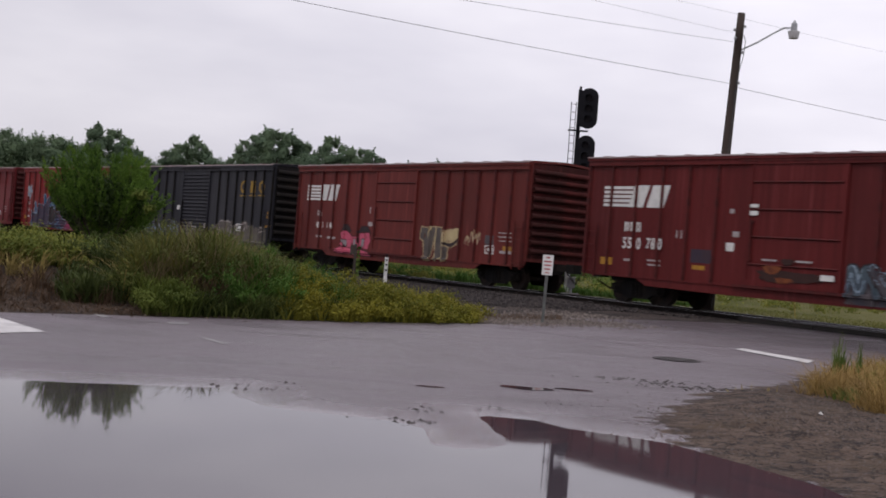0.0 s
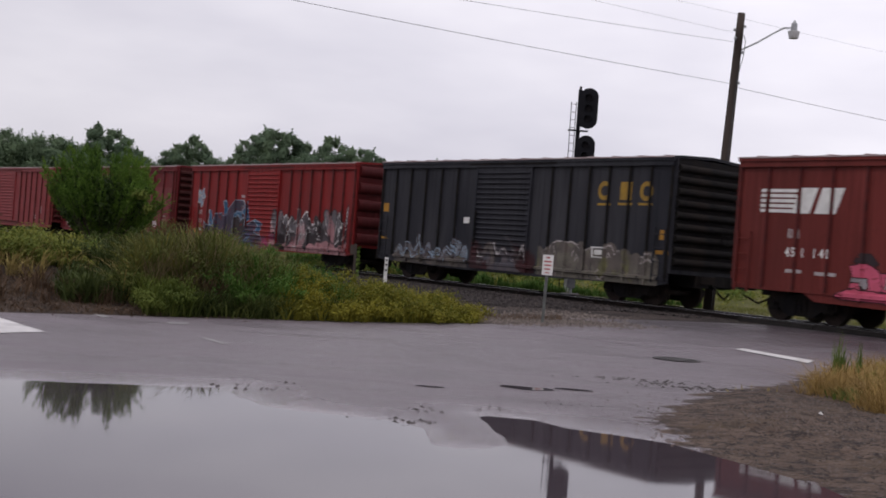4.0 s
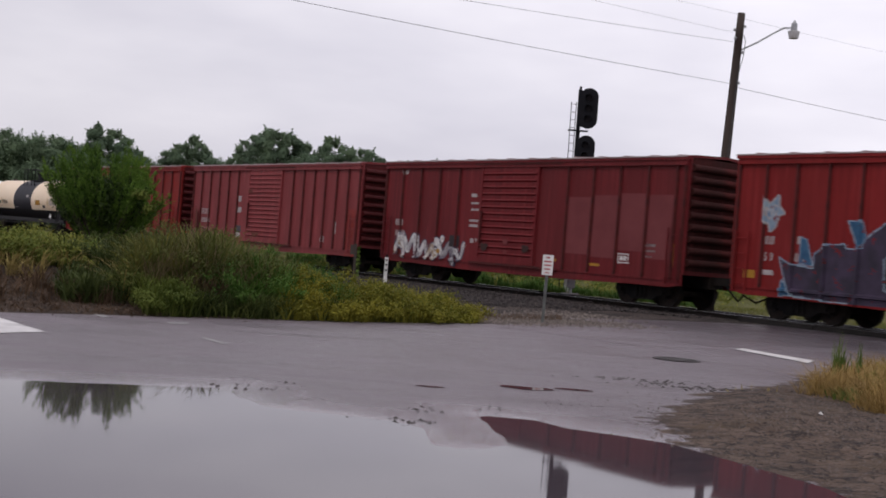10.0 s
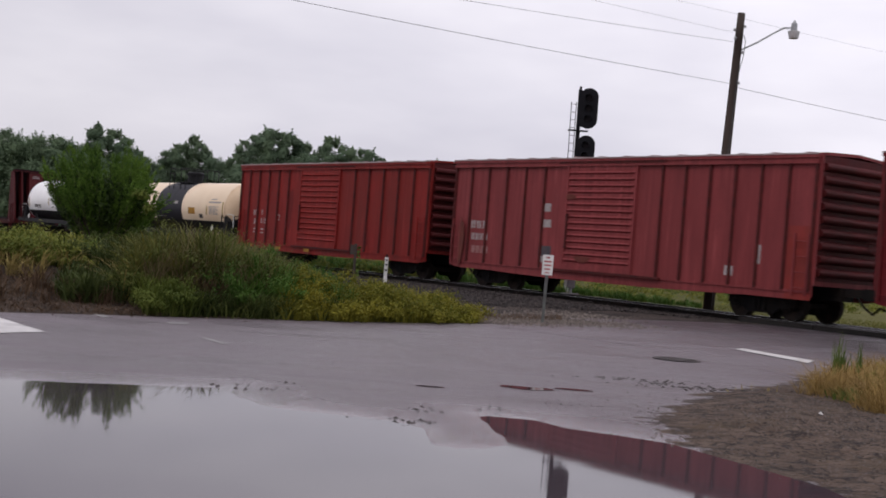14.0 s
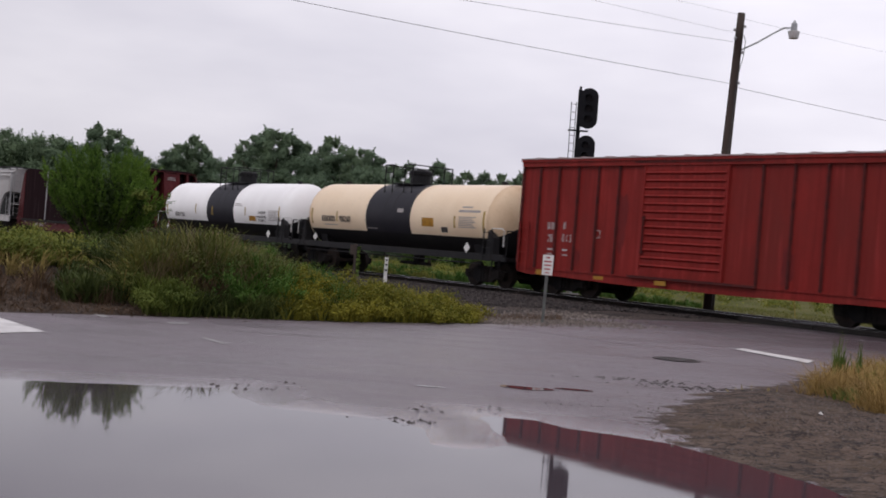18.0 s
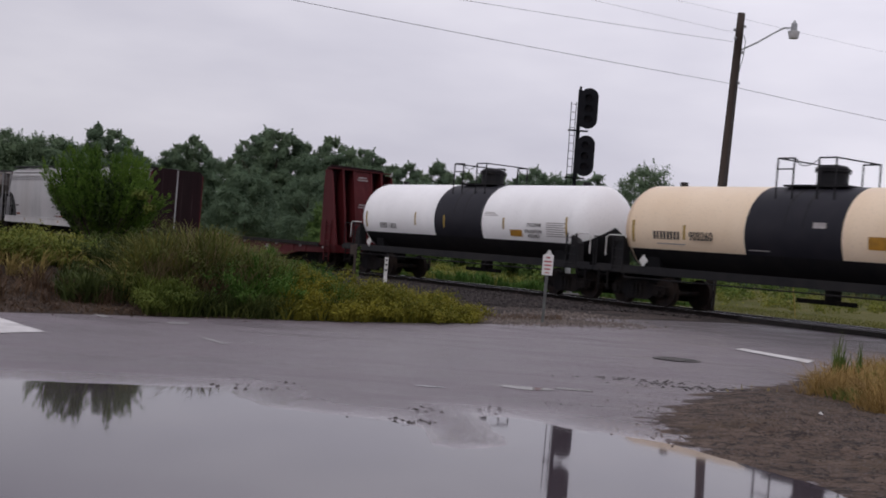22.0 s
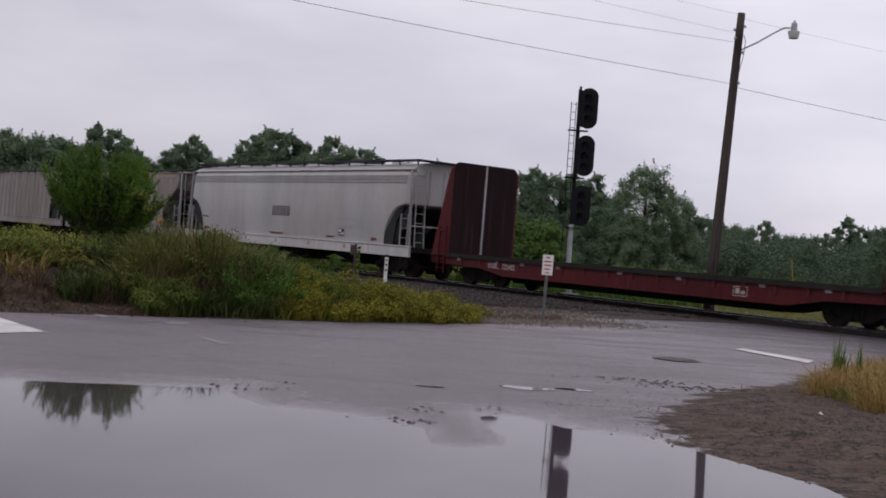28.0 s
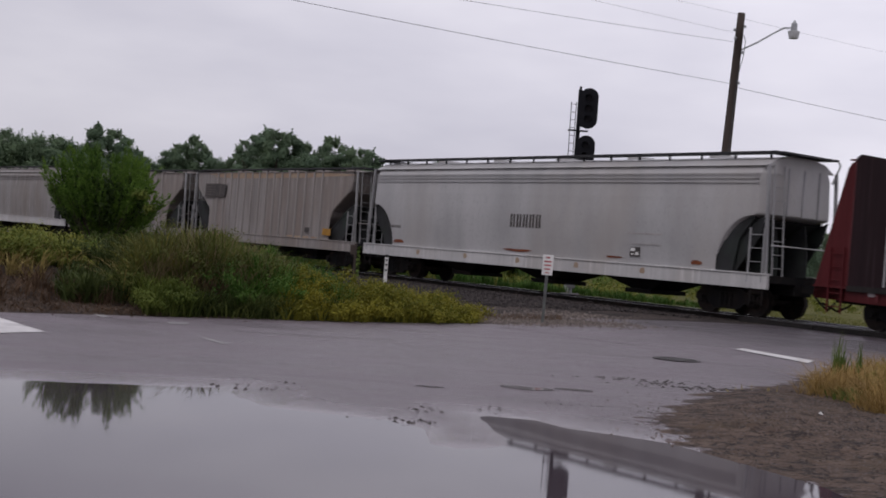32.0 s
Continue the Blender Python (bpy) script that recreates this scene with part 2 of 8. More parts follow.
def ripple(x, y, s, seed=0.0):
    """Cheap smooth unevenness, about -1 to 1."""
    return (np.sin(x * s + 1.3 * np.sin(y * s * 0.7 + seed)) + np.sin(y * s * 1.3 + 1.7 * np.sin(x * s * 0.6 + 2 * seed)) + np.sin((x + y) * s * 0.8 + seed)) / 3


EDGE_O, EDGE_D = (-6.41, 18.35), (0.764, 0.646)


def bank(x, y):
    """a: along the road's far edge, b: beyond it."""
    dx, dy = x - EDGE_O[0], y - EDGE_O[1]
    return dx * EDGE_D[0] + dy * EDGE_D[1], -dx * EDGE_D[1] + dy * EDGE_D[0]


def ground_z(x, y):
    x, y = np.asarray(x, float), np.asarray(y, float)
    w = x * AWAY.x + y * AWAY.y - NEAR
    a, b = bank(x, y)
    z = 0.035 + 0.16 * smooth(-17, -1.5, w) - 0.12 * smooth(4.5, 8, w)
    mound = smooth(0.0, 6.5, b) * smooth(13.5, 4.5, a) * smooth(-7.5, -13.5, w)
    z = z + 0.85 * mound + 0.05 * mound * ripple(x, y, 1.9)
    z = z + 0.012 * ripple(x, y, 0.5, 2.0) * smooth(6, 14, y)
    # the earthen verge on the near right
    verge = smooth(0.1, -0.9, shore_distance(x, y, VERGE))
    z = z + verge * (0.05 + 0.03 * ripple(x, y, 2.3, 1.0) + 0.022 * ripple(x, y, 7.1, 3.0) + 0.014 * ripple(x, y, 15.0, 6.0))
    far = np.hypot(x, y)
    z = z + 0.4 * smooth(60, 300, far) * ripple(x, y, 0.02)
    sd = shore_distance(x, y) + 0.035 * ripple(x, y, 5.5, 4.0) + 0.02 * ripple(x, y, 13.0, 5.0)
    return np.where(sd < 1.2, np.minimum(z, 0.045 * sd + 0.02 * np.clip(sd, 0, None) ** 2), z)


def spread(lo, hi, step, reach):
    mid = list(np.arange(lo, hi, step))
    out, g, s = [], 0.0, step
    while g < reach:
        s *= 1.22
        g += s
        out.append(g)
    return np.array([lo - v for v in reversed(out)] + mid + [hi + v for v in out])


SHEET = {}


def below(values, v):
    """How many of the rising values lie at or under v."""
    lo, hi = 0, len(values)
    while lo < hi:
        mid = (lo + hi) // 2
        if v < values[mid]:
            hi = mid
        else:
            lo = mid + 1
    return lo


def stand_z(x, y):
    """The ground sheet's height under a point."""
    xs, ys, zz = SHEET["x"], SHEET["y"], SHEET["z"]
    i = min(max(below(xs, x) - 1, 0), len(xs) - 2)
    j = min(max(below(ys, y) - 1, 0), len(ys) - 2)
    a, b = (x - xs[i]) / (xs[i + 1] - xs[i]), (y - ys[j]) / (ys[j + 1] - ys[j])
    return (zz[j][i] * (1 - a) + zz[j][i + 1] * a) * (1 - b) + (zz[j + 1][i] * (1 - a) + zz[j + 1][i + 1] * a) * b


def build_ground():
    xs, ys = spread(-9.0, 11.0, 0.14, 900), spread(5.0, 30.0, 0.14, 900)
    X, Y = np.meshgrid(xs, ys)
    Z = ground_z(X, Y)
    SHEET["x"], SHEET["y"], SHEET["z"] = xs.tolist(), ys.tolist(), Z.tolist()
    nx, ny = len(xs), len(ys)
    me = bpy.data.meshes.new("ground")
    idx = np.arange(nx * ny).reshape(ny, nx)
    faces = np.stack([idx[:-1, :-1], idx[:-1, 1:], idx[1:, 1:], idx[1:, :-1]], -1).reshape(-1, 4)
    me.from_pydata(np.stack([X, Y, Z], -1).reshape(-1, 3).tolist(), [], faces.tolist())
    w = X * AWAY.x + Y * AWAY.y - NEAR
    u = X * ALONG.x + Y * ALONG.y
    a, b = bank(X, Y)
    verge = smooth(0.9, -0.9, shore_distance(X, Y, VERGE) + 0.03 + 0.2 * ripple(X, 1.4 * Y, 2.3, 2.0) + 0.1 * ripple(X, Y, 7.0, 1.0))
    crossing = smooth(-21.9, -21.2, u) * smooth(9.0, 8.2, np.abs(w - 1.5)) * smooth(7.2, 6.6, w)
    asphalt = np.maximum(smooth(0.22, -0.22, b) * smooth(-0.2, -0.7, w), crossing)
    gravel = smooth(8.2, 9.6, a + 0.25 * b) * smooth(6.2, 5.0, w) * (1 - asphalt)
    gravel = np.maximum(gravel, smooth(-1.9, -1.0, w) * smooth(4.9, 4.2, w) * (1 - crossing))
    shore = smooth(0.9, 0.0, shore_distance(X, Y))
    tar = smooth(-10.0, -4.0, w)
    for key, val in (("tar", tar), ("asphalt", asphalt), ("gravel", gravel), ("earth", verge), ("shore", shore)):
        at = me.attributes.new(key, "FLOAT", "POINT")
        at.data.foreach_set("value", val.reshape(-1).astype(np.float32))
    me.polygons.foreach_set("use_smooth", [True] * len(me.polygons))
    me.materials.append(ground_material())
    ob = new("ground", me)
    return tagged(ob, "wet grey asphalt road with muddy verge, gravel and grassy ground", "ground", kind="structure")


def ground_material():
    m = bpy.data.materials.new("ground_surface")
    m.use_nodes = True
    nt = m.node_tree
    b = nt.nodes["Principled BSDF"]
    L = nt.links.new
    tc = nt.nodes.new("ShaderNodeTexCoord")

    def tex(s, d=4, rough=0.55, stretch=None):
        n = nt.nodes.new("ShaderNodeTexNoise")
        n.inputs["Scale"].default_value, n.inputs["Detail"].default_value, n.inputs["Roughness"].default_value = s, d, rough
        if stretch:
            mp = nt.nodes.new("ShaderNodeMapping")
            mp.inputs["Scale"].default_value = stretch
            mp.inputs["Rotation"].default_value = (0, 0, radians(-6))
            L(tc.outputs["Object"], mp.inputs[0])
            L(mp.outputs[0], n.inputs["Vector"])
        else:
            L(tc.outputs["Object"], n.inputs["Vector"])
        return n.outputs[0]

    def rng(v, lo, hi, a=0.0, c=1.0):
        r = nt.nodes.new("ShaderNodeMapRange")
        for i, q in enumerate((lo, hi, a, c)):
            r.inputs[i + 1].default_value = q
        L(v, r.inputs[0])
        return r.outputs[0]

    def mix(f, a, c):
        x = nt.nodes.new("ShaderNodeMix")
        x.data_type = "RGBA"
        L(f, x.inputs[0])
        for s, q in ((x.inputs[6], a), (x.inputs[7], c)):
            if isinstance(q, tuple):
                s.default_value = (*q, 1)
            else:
                L(q, s)
        return x.outputs[2]

    def fmix(f, a, c):
        x = nt.nodes.new("ShaderNodeMix")
        L(f, x.inputs[0])
        for s, q in ((x.inputs[2], a), (x.inputs[3], c)):
            if isinstance(q, float):
                s.default_value = q
            else:
                L(q, s)
        return x.outputs[0]

    def zone(key, wob=0.35, freq=2.2):
        at = nt.nodes.new("ShaderNodeAttribute")
        at.attribute_name = key
        add = nt.nodes.new("ShaderNodeMath")
        add.operation = "MULTIPLY_ADD"
        add.inputs[1].default_value = wob
        L(tex(freq, 7, 0.65), add.inputs[0])
        L(at.outputs["Fac"], add.inputs[2])
        return rng(add.outputs[0], 0.45 + wob * 0.5, 0.55 + wob * 0.5)

    grain = tex(220, 3)
    patches = tex(0.55, 5, 0.6, (0.6, 1.6, 1))
    streak = tex(1.6, 5, 0.6, (0.35, 2.0, 1))
    asphalt = mix(rng(patches, 0.35, 0.7), (0.13, 0.105, 0.119), (0.17, 0.139, 0.156))
    asphalt = mix(rng(streak, 0.54, 0.78), asphalt, (0.112, 0.091, 0.103))
    asphalt = mix(rng(grain, 0.5, 0.9), asphalt, (0.2, 0.19, 0.185))
    tar = nt.nodes.new("ShaderNodeAttribute")
    tar.attribute_name = "tar"
    asphalt = mix(tar.outputs["Fac"], asphalt, mix(rng(patches, 0.35, 0.7), (0.06, 0.05, 0.056), (0.09, 0.074, 0.083)))
    earth = mix(rng(tex(3.0, 6), 0.35, 0.65), (0.068, 0.045, 0.033), (0.13, 0.092, 0.069))
    earth = mix(rng(tex(5.0, 8, 0.7, (0.8, 1.5, 1)), 0.47, 0.6), earth, (0.026, 0.019, 0.016))
    earth = mix(rng(tex(12, 6, 0.7, (1.2, 0.7, 1)), 0.53, 0.6), earth, (0.02, 0.015, 0.014))
    earth = mix(rng(tex(1.1, 5), 0.55, 0.68), earth, (0.085, 0.058, 0.036))
    earth = mix(rng(tex(45, 3), 0.56, 0.75), earth, (0.19, 0.165, 0.155))
    soil = mix(rng(tex(1.3, 6), 0.35, 0.65), (0.05, 0.038, 0.031), (0.085, 0.067, 0.055))
    field = mix(rng(tex(0.12, 6), 0.4, 0.62), (0.082, 0.086, 0.026), (0.13, 0.118, 0.044))
    pos = nt.nodes.new("ShaderNodeSeparateXYZ")
    L(tc.outputs["Object"], pos.inputs[0])
    soil = mix(rng(pos.outputs[1], 28, 36), soil, field)
    vor = nt.nodes.new("ShaderNodeTexVoronoi")
    vor.inputs["Scale"].default_value = 16
    L(tc.outputs["Object"], vor.inputs["Vector"])
    stone = mix(vor.outputs["Color"], (0.024, 0.02, 0.018), (0.078, 0.067, 0.062))
    stone = mix(rng(tex(0.9, 5), 0.45, 0.65), stone, (0.125, 0.1, 0.086))
    stone = mix(rng(vor.outputs["Distance"], 0.35, 0.75), stone, (0.025, 0.021, 0.021))
    col = mix(zone("gravel"), soil, stone)
    col = mix(zone("asphalt", 0.2), col, asphalt)
    col = mix(zone("earth", 1.3, 3.0), col, earth)
    L(col, b.inputs["Base Color"])
    # wet asphalt: films of water in the hollows
    film = rng(patches, 0.42, 0.68)
    wet = fmix(film, 0.3, 0.55)
    near = nt.nodes.new("ShaderNodeAttribute")
    near.attribute_name = "shore"
    wet = fmix(near.outputs["Fac"], wet, 0.09)
    rough = fmix(zone("asphalt", 0.2), 0.9, wet)
    rough = fmix(zone("earth", 1.3, 3.0), rough, 0.7)
    L(rough, b.inputs["Roughness"])
    gloss = fmix(zone("asphalt", 0.2), 0.06, 0.42)
    L(fmix(zone("earth", 1.3, 3.0), gloss, 0.08), b.inputs["Specular IOR Level"])
    bp = nt.nodes.new("ShaderNodeBump")
    bp.inputs["Strength"].default_value, bp.inputs["Distance"].default_value = 0.5, 0.04
    L(fmix(zone("earth", 1.3, 3.0), fmix(near.outputs["Fac"], 0.5, 0.06), 0.95), bp.inputs["Strength"])
    lumps = tex(9, 8, 0.7)
    L(fmix(zone("earth", 1.3, 3.0), fmix(zone("gravel"), grain, vor.outputs["Distance"]), lumps), bp.inputs["Height"])
    L(bp.outputs[0], b.inputs["Normal"])
    return m


build_ground()


def build_puddle():
    m = bpy.data.materials.new("still_water")
    m.use_nodes = True
    nt = m.node_tree
    b = nt.nodes["Principled BSDF"]
    b.inputs["Base Color"].default_value = (0.06, 0.047, 0.055, 1)
    b.inputs["Roughness"].default_value = 0.035
    b.inputs["IOR"].default_value = 1.33
    b.inputs["Specular IOR Level"].default_value = 0.4
    n = nt.nodes.new("ShaderNodeTexNoise")
    n.inputs["Scale"].default_value = 1.2
    tc = nt.nodes.new("ShaderNodeTexCoord")
    nt.links.new(tc.outputs["Object"], n.inputs[0])
    bp = nt.nodes.new("ShaderNodeBump")
    bp.inputs["Strength"].default_value, bp.inputs["Distance"].default_value = 0.02, 0.02
    nt.links.new(n.outputs[0], bp.inputs["Height"])
    nt.links.new(bp.outputs[0], b.inputs["Normal"])
    s = Shape()
    s.add([(-9.5, 1.5, 0), (4.2, 1.5, 0), (4.2, 12.6, 0), (-9.5, 12.6, 0)], [(0, 1, 2, 3)])
    ob = part("puddle", s, m, None)
    tagged(ob, "still brown puddle mirroring the overcast sky", "puddle", kind="structure")


build_puddle()


# ---------------------------------------------------------------- track
def build_track():
    us = [-300.0 + 6.0 * i for i in range(43)] + [-42.0, 60.0]
    for w in (0.78, 2.22):
        prof = [(-0.07, 0), (0.07, 0), (0.07, 0.02), (0.01, 0.04), (0.01, 0.12), (0.035, 0.135), (0.035, 0.168), (-0.035, 0.168), (-0.035, 0.135), (-0.01, 0.12), (-0.01, 0.04), (-0.07, 0.02)]
        ob = part("rail", along_line(prof, us, w, RAIL_Z - 0.172), M_RAIL, None)
        tagged(ob, "rusty steel rail with a polished head on tarred ties", "rail", group="rails of the track", kind="structure")
        top = along_line([(-0.037, 0.162), (0.037, 0.162), (0.037, 0.172), (-0.037, 0.172)], us, w, RAIL_Z - 0.172)
        part("rail_head", top, M_RAILTOP, ob, "shiny worn running surface")
    tie = Shape().box(-0.115, 0.115, -1.3, 1.3, -0.16, 0.0).mesh("tie", M_TIE)
    bed = along_line([(-2.6, -0.22), (5.6, -0.22), (4.6, -0.02), (3.3, 0.0), (-0.3, 0.0), (-1.4, -0.06)], us, 0.0, RAIL_Z - 0.2)
    ob = part("ballast_bed", bed, ballast_material(), None)
    tagged(ob, "grey crushed stone ballast under the track", "ballast", kind="structure")
    for i in range(150):
        part("tie", tie, M_TIE, ob, at=rail_pose(-90.0 + 0.56 * i, 1.5 + 0.02 * math.sin(i * 2.1), RAIL_Z - 0.172))
    # loose stones along the near shoulder
    rng = random.Random(4)
    s = Shape()
    for _ in range(20000):
        u, w = rng.uniform(-52, -17), rng.uniform(-12.0, 0.7)
        at = track(u, w, 0)
        if bank(at.x, at.y)[1] < 0.15 or bank(at.x, at.y)[0] < 9.2 + rng.random():
            continue
        if w > -1.2 and rng.random() < 0.75:
            continue
        if u > -23.0 or (w < -1.4 and u > -24.5):
            continue
        r = rng.uniform(0.025, 0.06)
        base = track(u, w, 0)
        zz = max(stand_z(base.x, base.y), RAIL_Z - 0.2 - 0.05 * max(0.0, -w - 0.3) - (0.2 if w < -2.4 else 0))
        c = Vector((base.x, base.y, zz + r * 0.3))
        pts = [c + Vector((math.cos(a) * r * rng.uniform(0.7, 1.2), math.sin(a) * r * rng.uniform(0.7, 1.2), rng.uniform(-0.3, 0.3) * r)) for a in (0, 1.6, 3.1, 4.7)]
        pts += [c + Vector((0, 0, r * rng.uniform(0.6, 0.9))), c - Vector((0, 0, r * 0.8))]
        s.add(pts, [(0, 1, 4), (1, 2, 4), (2, 3, 4), (3, 0, 4), (1, 0, 5), (2, 1, 5), (3, 2, 5), (0, 3, 5)])
    ob = part("ballast_stones", s, stone_material(), None)
    tagged(ob, "loose grey and brown crushed stones beside the rails", "gravel", kind="stuff")


def stone_material():
    m = mat("crushed_stone", (0.2, 0.18, 0.175), (0.13, 0.115, 0.11), 0.85, 0, 9)
    nt = m.node_tree
    g = nt.nodes.new("ShaderNodeNewGeometry")
    x = nt.nodes.new("ShaderNodeMix")
    x.data_type = "RGBA"
    x.inputs[6].default_value, x.inputs[7].default_value = (0.016, 0.0135, 0.013, 1), (0.066, 0.055, 0.053, 1)
    nt.links.new(g.outputs["Random Per Island"], x.inputs[0])
    nt.links.new(x.outputs[2], nt.nodes["Principled BSDF"].inputs["Base Color"])
    return m


def ballast_material():
    m = mat("ballast", (0.026, 0.022, 0.021), (0.017, 0.014, 0.014), 0.9, 0, 1.2, (0.03, 0.024, 0.022), 0.5, 1.0, 28)
    return m


build_track()


def crossing_panels():
    """Dark timber planks that carry the road over the rails."""
    rng = random.Random(9)
    plank = Shape().box(-1.2, 1.2, -0.13, 0.13, -0.15, 0.0).mesh("crossing_plank", M_TIE)
    ob = empty("crossing_panel", Matrix.Translation(track(-14.0, 1.5, RAIL_Z - 0.012)) @ pose(0, 0, 0, 0, 0, HEADING), "dark timber planks of a level crossing", "level crossing", kind="structure")
    for i in range(4):
        for w in (-1.3, -1.02, -0.4, -0.13, 0.14, 0.41, 1.02, 1.3):
            part("crossing_plank", plank, None, ob, at=pose(-7.4 + 2.45 * i, w, -0.004 * rng.random()))


crossing_panels()


# ---------------------------------------------------------------- rolling stock
def wheelset_mesh():
    s = Shape()
    for y in (-0.75, 0.75):
        k = 1 if y > 0 else -1
        s.rod((0, y - 0.065, 0), (0, y + 0.065, 0), 0.42, 24)
        s.rod((0, y - k * 0.11, 0), (0, y - k * 0.06, 0), 0.445, 24)
        s.rod((0, y + k * 0.06, 0), (0, y + k * 0.09, 0), 0.14, 12)
        for i in range(5):
            a = 2 * math.pi * i / 5
            c = (0.26 * math.cos(a), y + k * 0.066, 0.26 * math.sin(a))
            s.rod(c, (c[0], y + k * 0.072, c[2]), 0.035, 6)
    s.rod((0, -1.05, 0), (0, 1.05, 0), 0.08, 12)
    return s.mesh("wheelset", M_WHEEL, False)


def truck_meshes():
    frames = []
    for y in (-0.98, 0.98):
        s = Shape()
        k = 1 if y > 0 else -1
        prof = [(-1.12, 0.36), (-0.72, 0.36), (-0.42, 0.16), (0.42, 0.16), (0.72, 0.36), (1.12, 0.36), (1.12, 0.56), (0.62, 0.62), (0.4, 0.72), (-0.4, 0.72), (-0.62, 0.62), (-1.12, 0.56)]
        s.prism(prof, "y", y - 0.07, y + 0.07)
        for x in (-0.16, 0.0, 0.16):
            s.rod((x, y + k * 0.08, 0.22), (x, y + k * 0.08, 0.62), 0.06, 8)
        for x in (-0.865, 0.865):
            s.box(x - 0.15, x + 0.15, y - 0.1, y + 0.11, 0.28, 0.56)
            s.rod((x, y + k * 0.1, 0.42), (x, y + k * 0.17, 0.42), 0.09, 10)
        frames.append(s.mesh("side_frame", M_BLACK))
    b = Shape()
    b.box(-0.2, 0.2, -1.0, 1.0, 0.34, 0.68)
    b.rod((0, 0, 0.6), (0, 0, 0.8), 0.2, 12)
    for x in (-0.35, 0.35):
        b.box(x - 0.05, x + 0.05, -0.8, 0.8, 0.34, 0.44)
    return frames, b.mesh("bolster", M_BLACK)


WHEELSET, (FRAMES, BOLSTER) = wheelset_mesh(), truck_meshes()
ROLLING = []      # wheelsets, to be turned
CARS = []         # (car, place of its middle along the track)


def add_trucks(car, places):
    for x in places:
        t = part("truck", BOLSTER, None, car, "dark steel two-axle truck", at=pose(x, 0, 0))
        for me in FRAMES:
            part("side_frame", me, None, t)
        for dx in (-0.865, 0.865):
            ws = part("wheelset", WHEELSET, None, t, at=pose(dx, 0, 0.42))
            ROLLING.append((ws, dx))


def add_coupler(car, x, k):
    s = Shape().box(min(x, x + k * 0.95), max(x, x + k * 0.95), -0.09, 0.09, 0.75, 0.97)
    s.box(min(x + k * 0.6, x + k * 0.98), max(x + k * 0.6, x + k * 0.98), -0.17, 0.17, 0.7, 1.0)
    s.tube([(x, 0.35, 0.8), (x + k * 0.3, 0.38, 0.5), (x + k * 0.6, 0.3, 0.35), (x + k * 0.95, 0.1, 0.55)], 0.03)
    part("coupler", s, M_BLACK, car)


def ladder(car, x0, x1, y, z0, z1, n, material, name="ladder"):
    s = Shape()
    for x in (x0, x1):
        s.box(x - 0.02, x + 0.02, y - 0.02, y + 0.02, z0, z1)
    for i in range(n):
        z = z0 + (z1 - z0) * (i + 0.5) / n
        s.rod((x0, y - 0.01, z), (x1, y - 0.01, z), 0.013, 6)
    return part(name, s, material, car)


def bars(car, name, marks, y, material):
    """Flat painted marks: rectangles x0, x1, z0, z1 on the near side."""
    for x0, x1, z0, z1 in marks:
        part(name, Shape().box(x0, x1, y - 0.004, y, z0, z1), material, car)


def words(car, text, x, z, size, y, material, squeeze=1.0):
    c = bpy.data.curves.new("lettering", "FONT")
    c.body, c.size, c.extrude, c.space_character = text, size, 0.002, 1.1
    c.offset = 0.02 * size
    c.materials.append(material)
    ob = new("lettering", c)
    ob.parent = car
    ob.matrix_basis = pose(x, y - 0.004, z, 90, 0, 0) @ Matrix.Diagonal((squeeze, 1, 1, 1))
    return ob


def paint(name, c, dirt, seed, rough=0.55, amount=0.4, streaks=0.25):
    return mat(name, c, tuple(v * 0.8 for v in c), rough, 0, 0.9 + 0.1 * seed, dirt, amount, 0.08, 25, (1, 1, 0.35), spec=0.16, streaks=streaks)


class BoxcarPlan:
    """Where posts, door and edges of a boxcar lie; x from its middle, near side at y = -1.5."""

    def __init__(self, length, door, posts, depth=0.075, width=0.085):
        self.half, self.door, self.posts, self.depth, self.width = length / 2, door, posts, depth, width

    def door_skin(self, x, z):
        """How far the door stands out: its frame, its panel and its ribs."""
        if x < self.door[0] + 0.1 or x > self.door[1] - 0.1 or z < 1.0:
            return 0.075
        t = 0.05 if self.ribs > 8 else 0.035
        pitch = (self.eave - 0.35 - 1.05) / self.ribs
        off = abs((z - 1.05) % pitch - pitch / 2)
        return 0.05 + 0.045 * max(0.0, 1 - off / t)

    def skin(self, x, z=None):
        """How far the side stands out at x."""
        if z is not None and 0.76 < z < 0.87:
            return 0.1 if self.door[0] - 0.35 <= x <= self.door[1] + 1.2 else 0.075
        if self.door[0] <= x <= self.door[1]:
            return 0.075 if z is None else self.door_skin(x, z)
        for p in self.posts:
            if abs(x - p) < self.width / 2:
                return self.depth
        return 0.0


def even_posts(length, door, left, right):
    h = length / 2
    out = [-h + 0.06] + [-h + (door[0] - 0.1 + h) * i / left for i in range(1, left)]
    out += [door[1] + 0.1 + (h - door[1] - 0.1) * i / right for i in range(1, right)] + [h - 0.06]
    return out


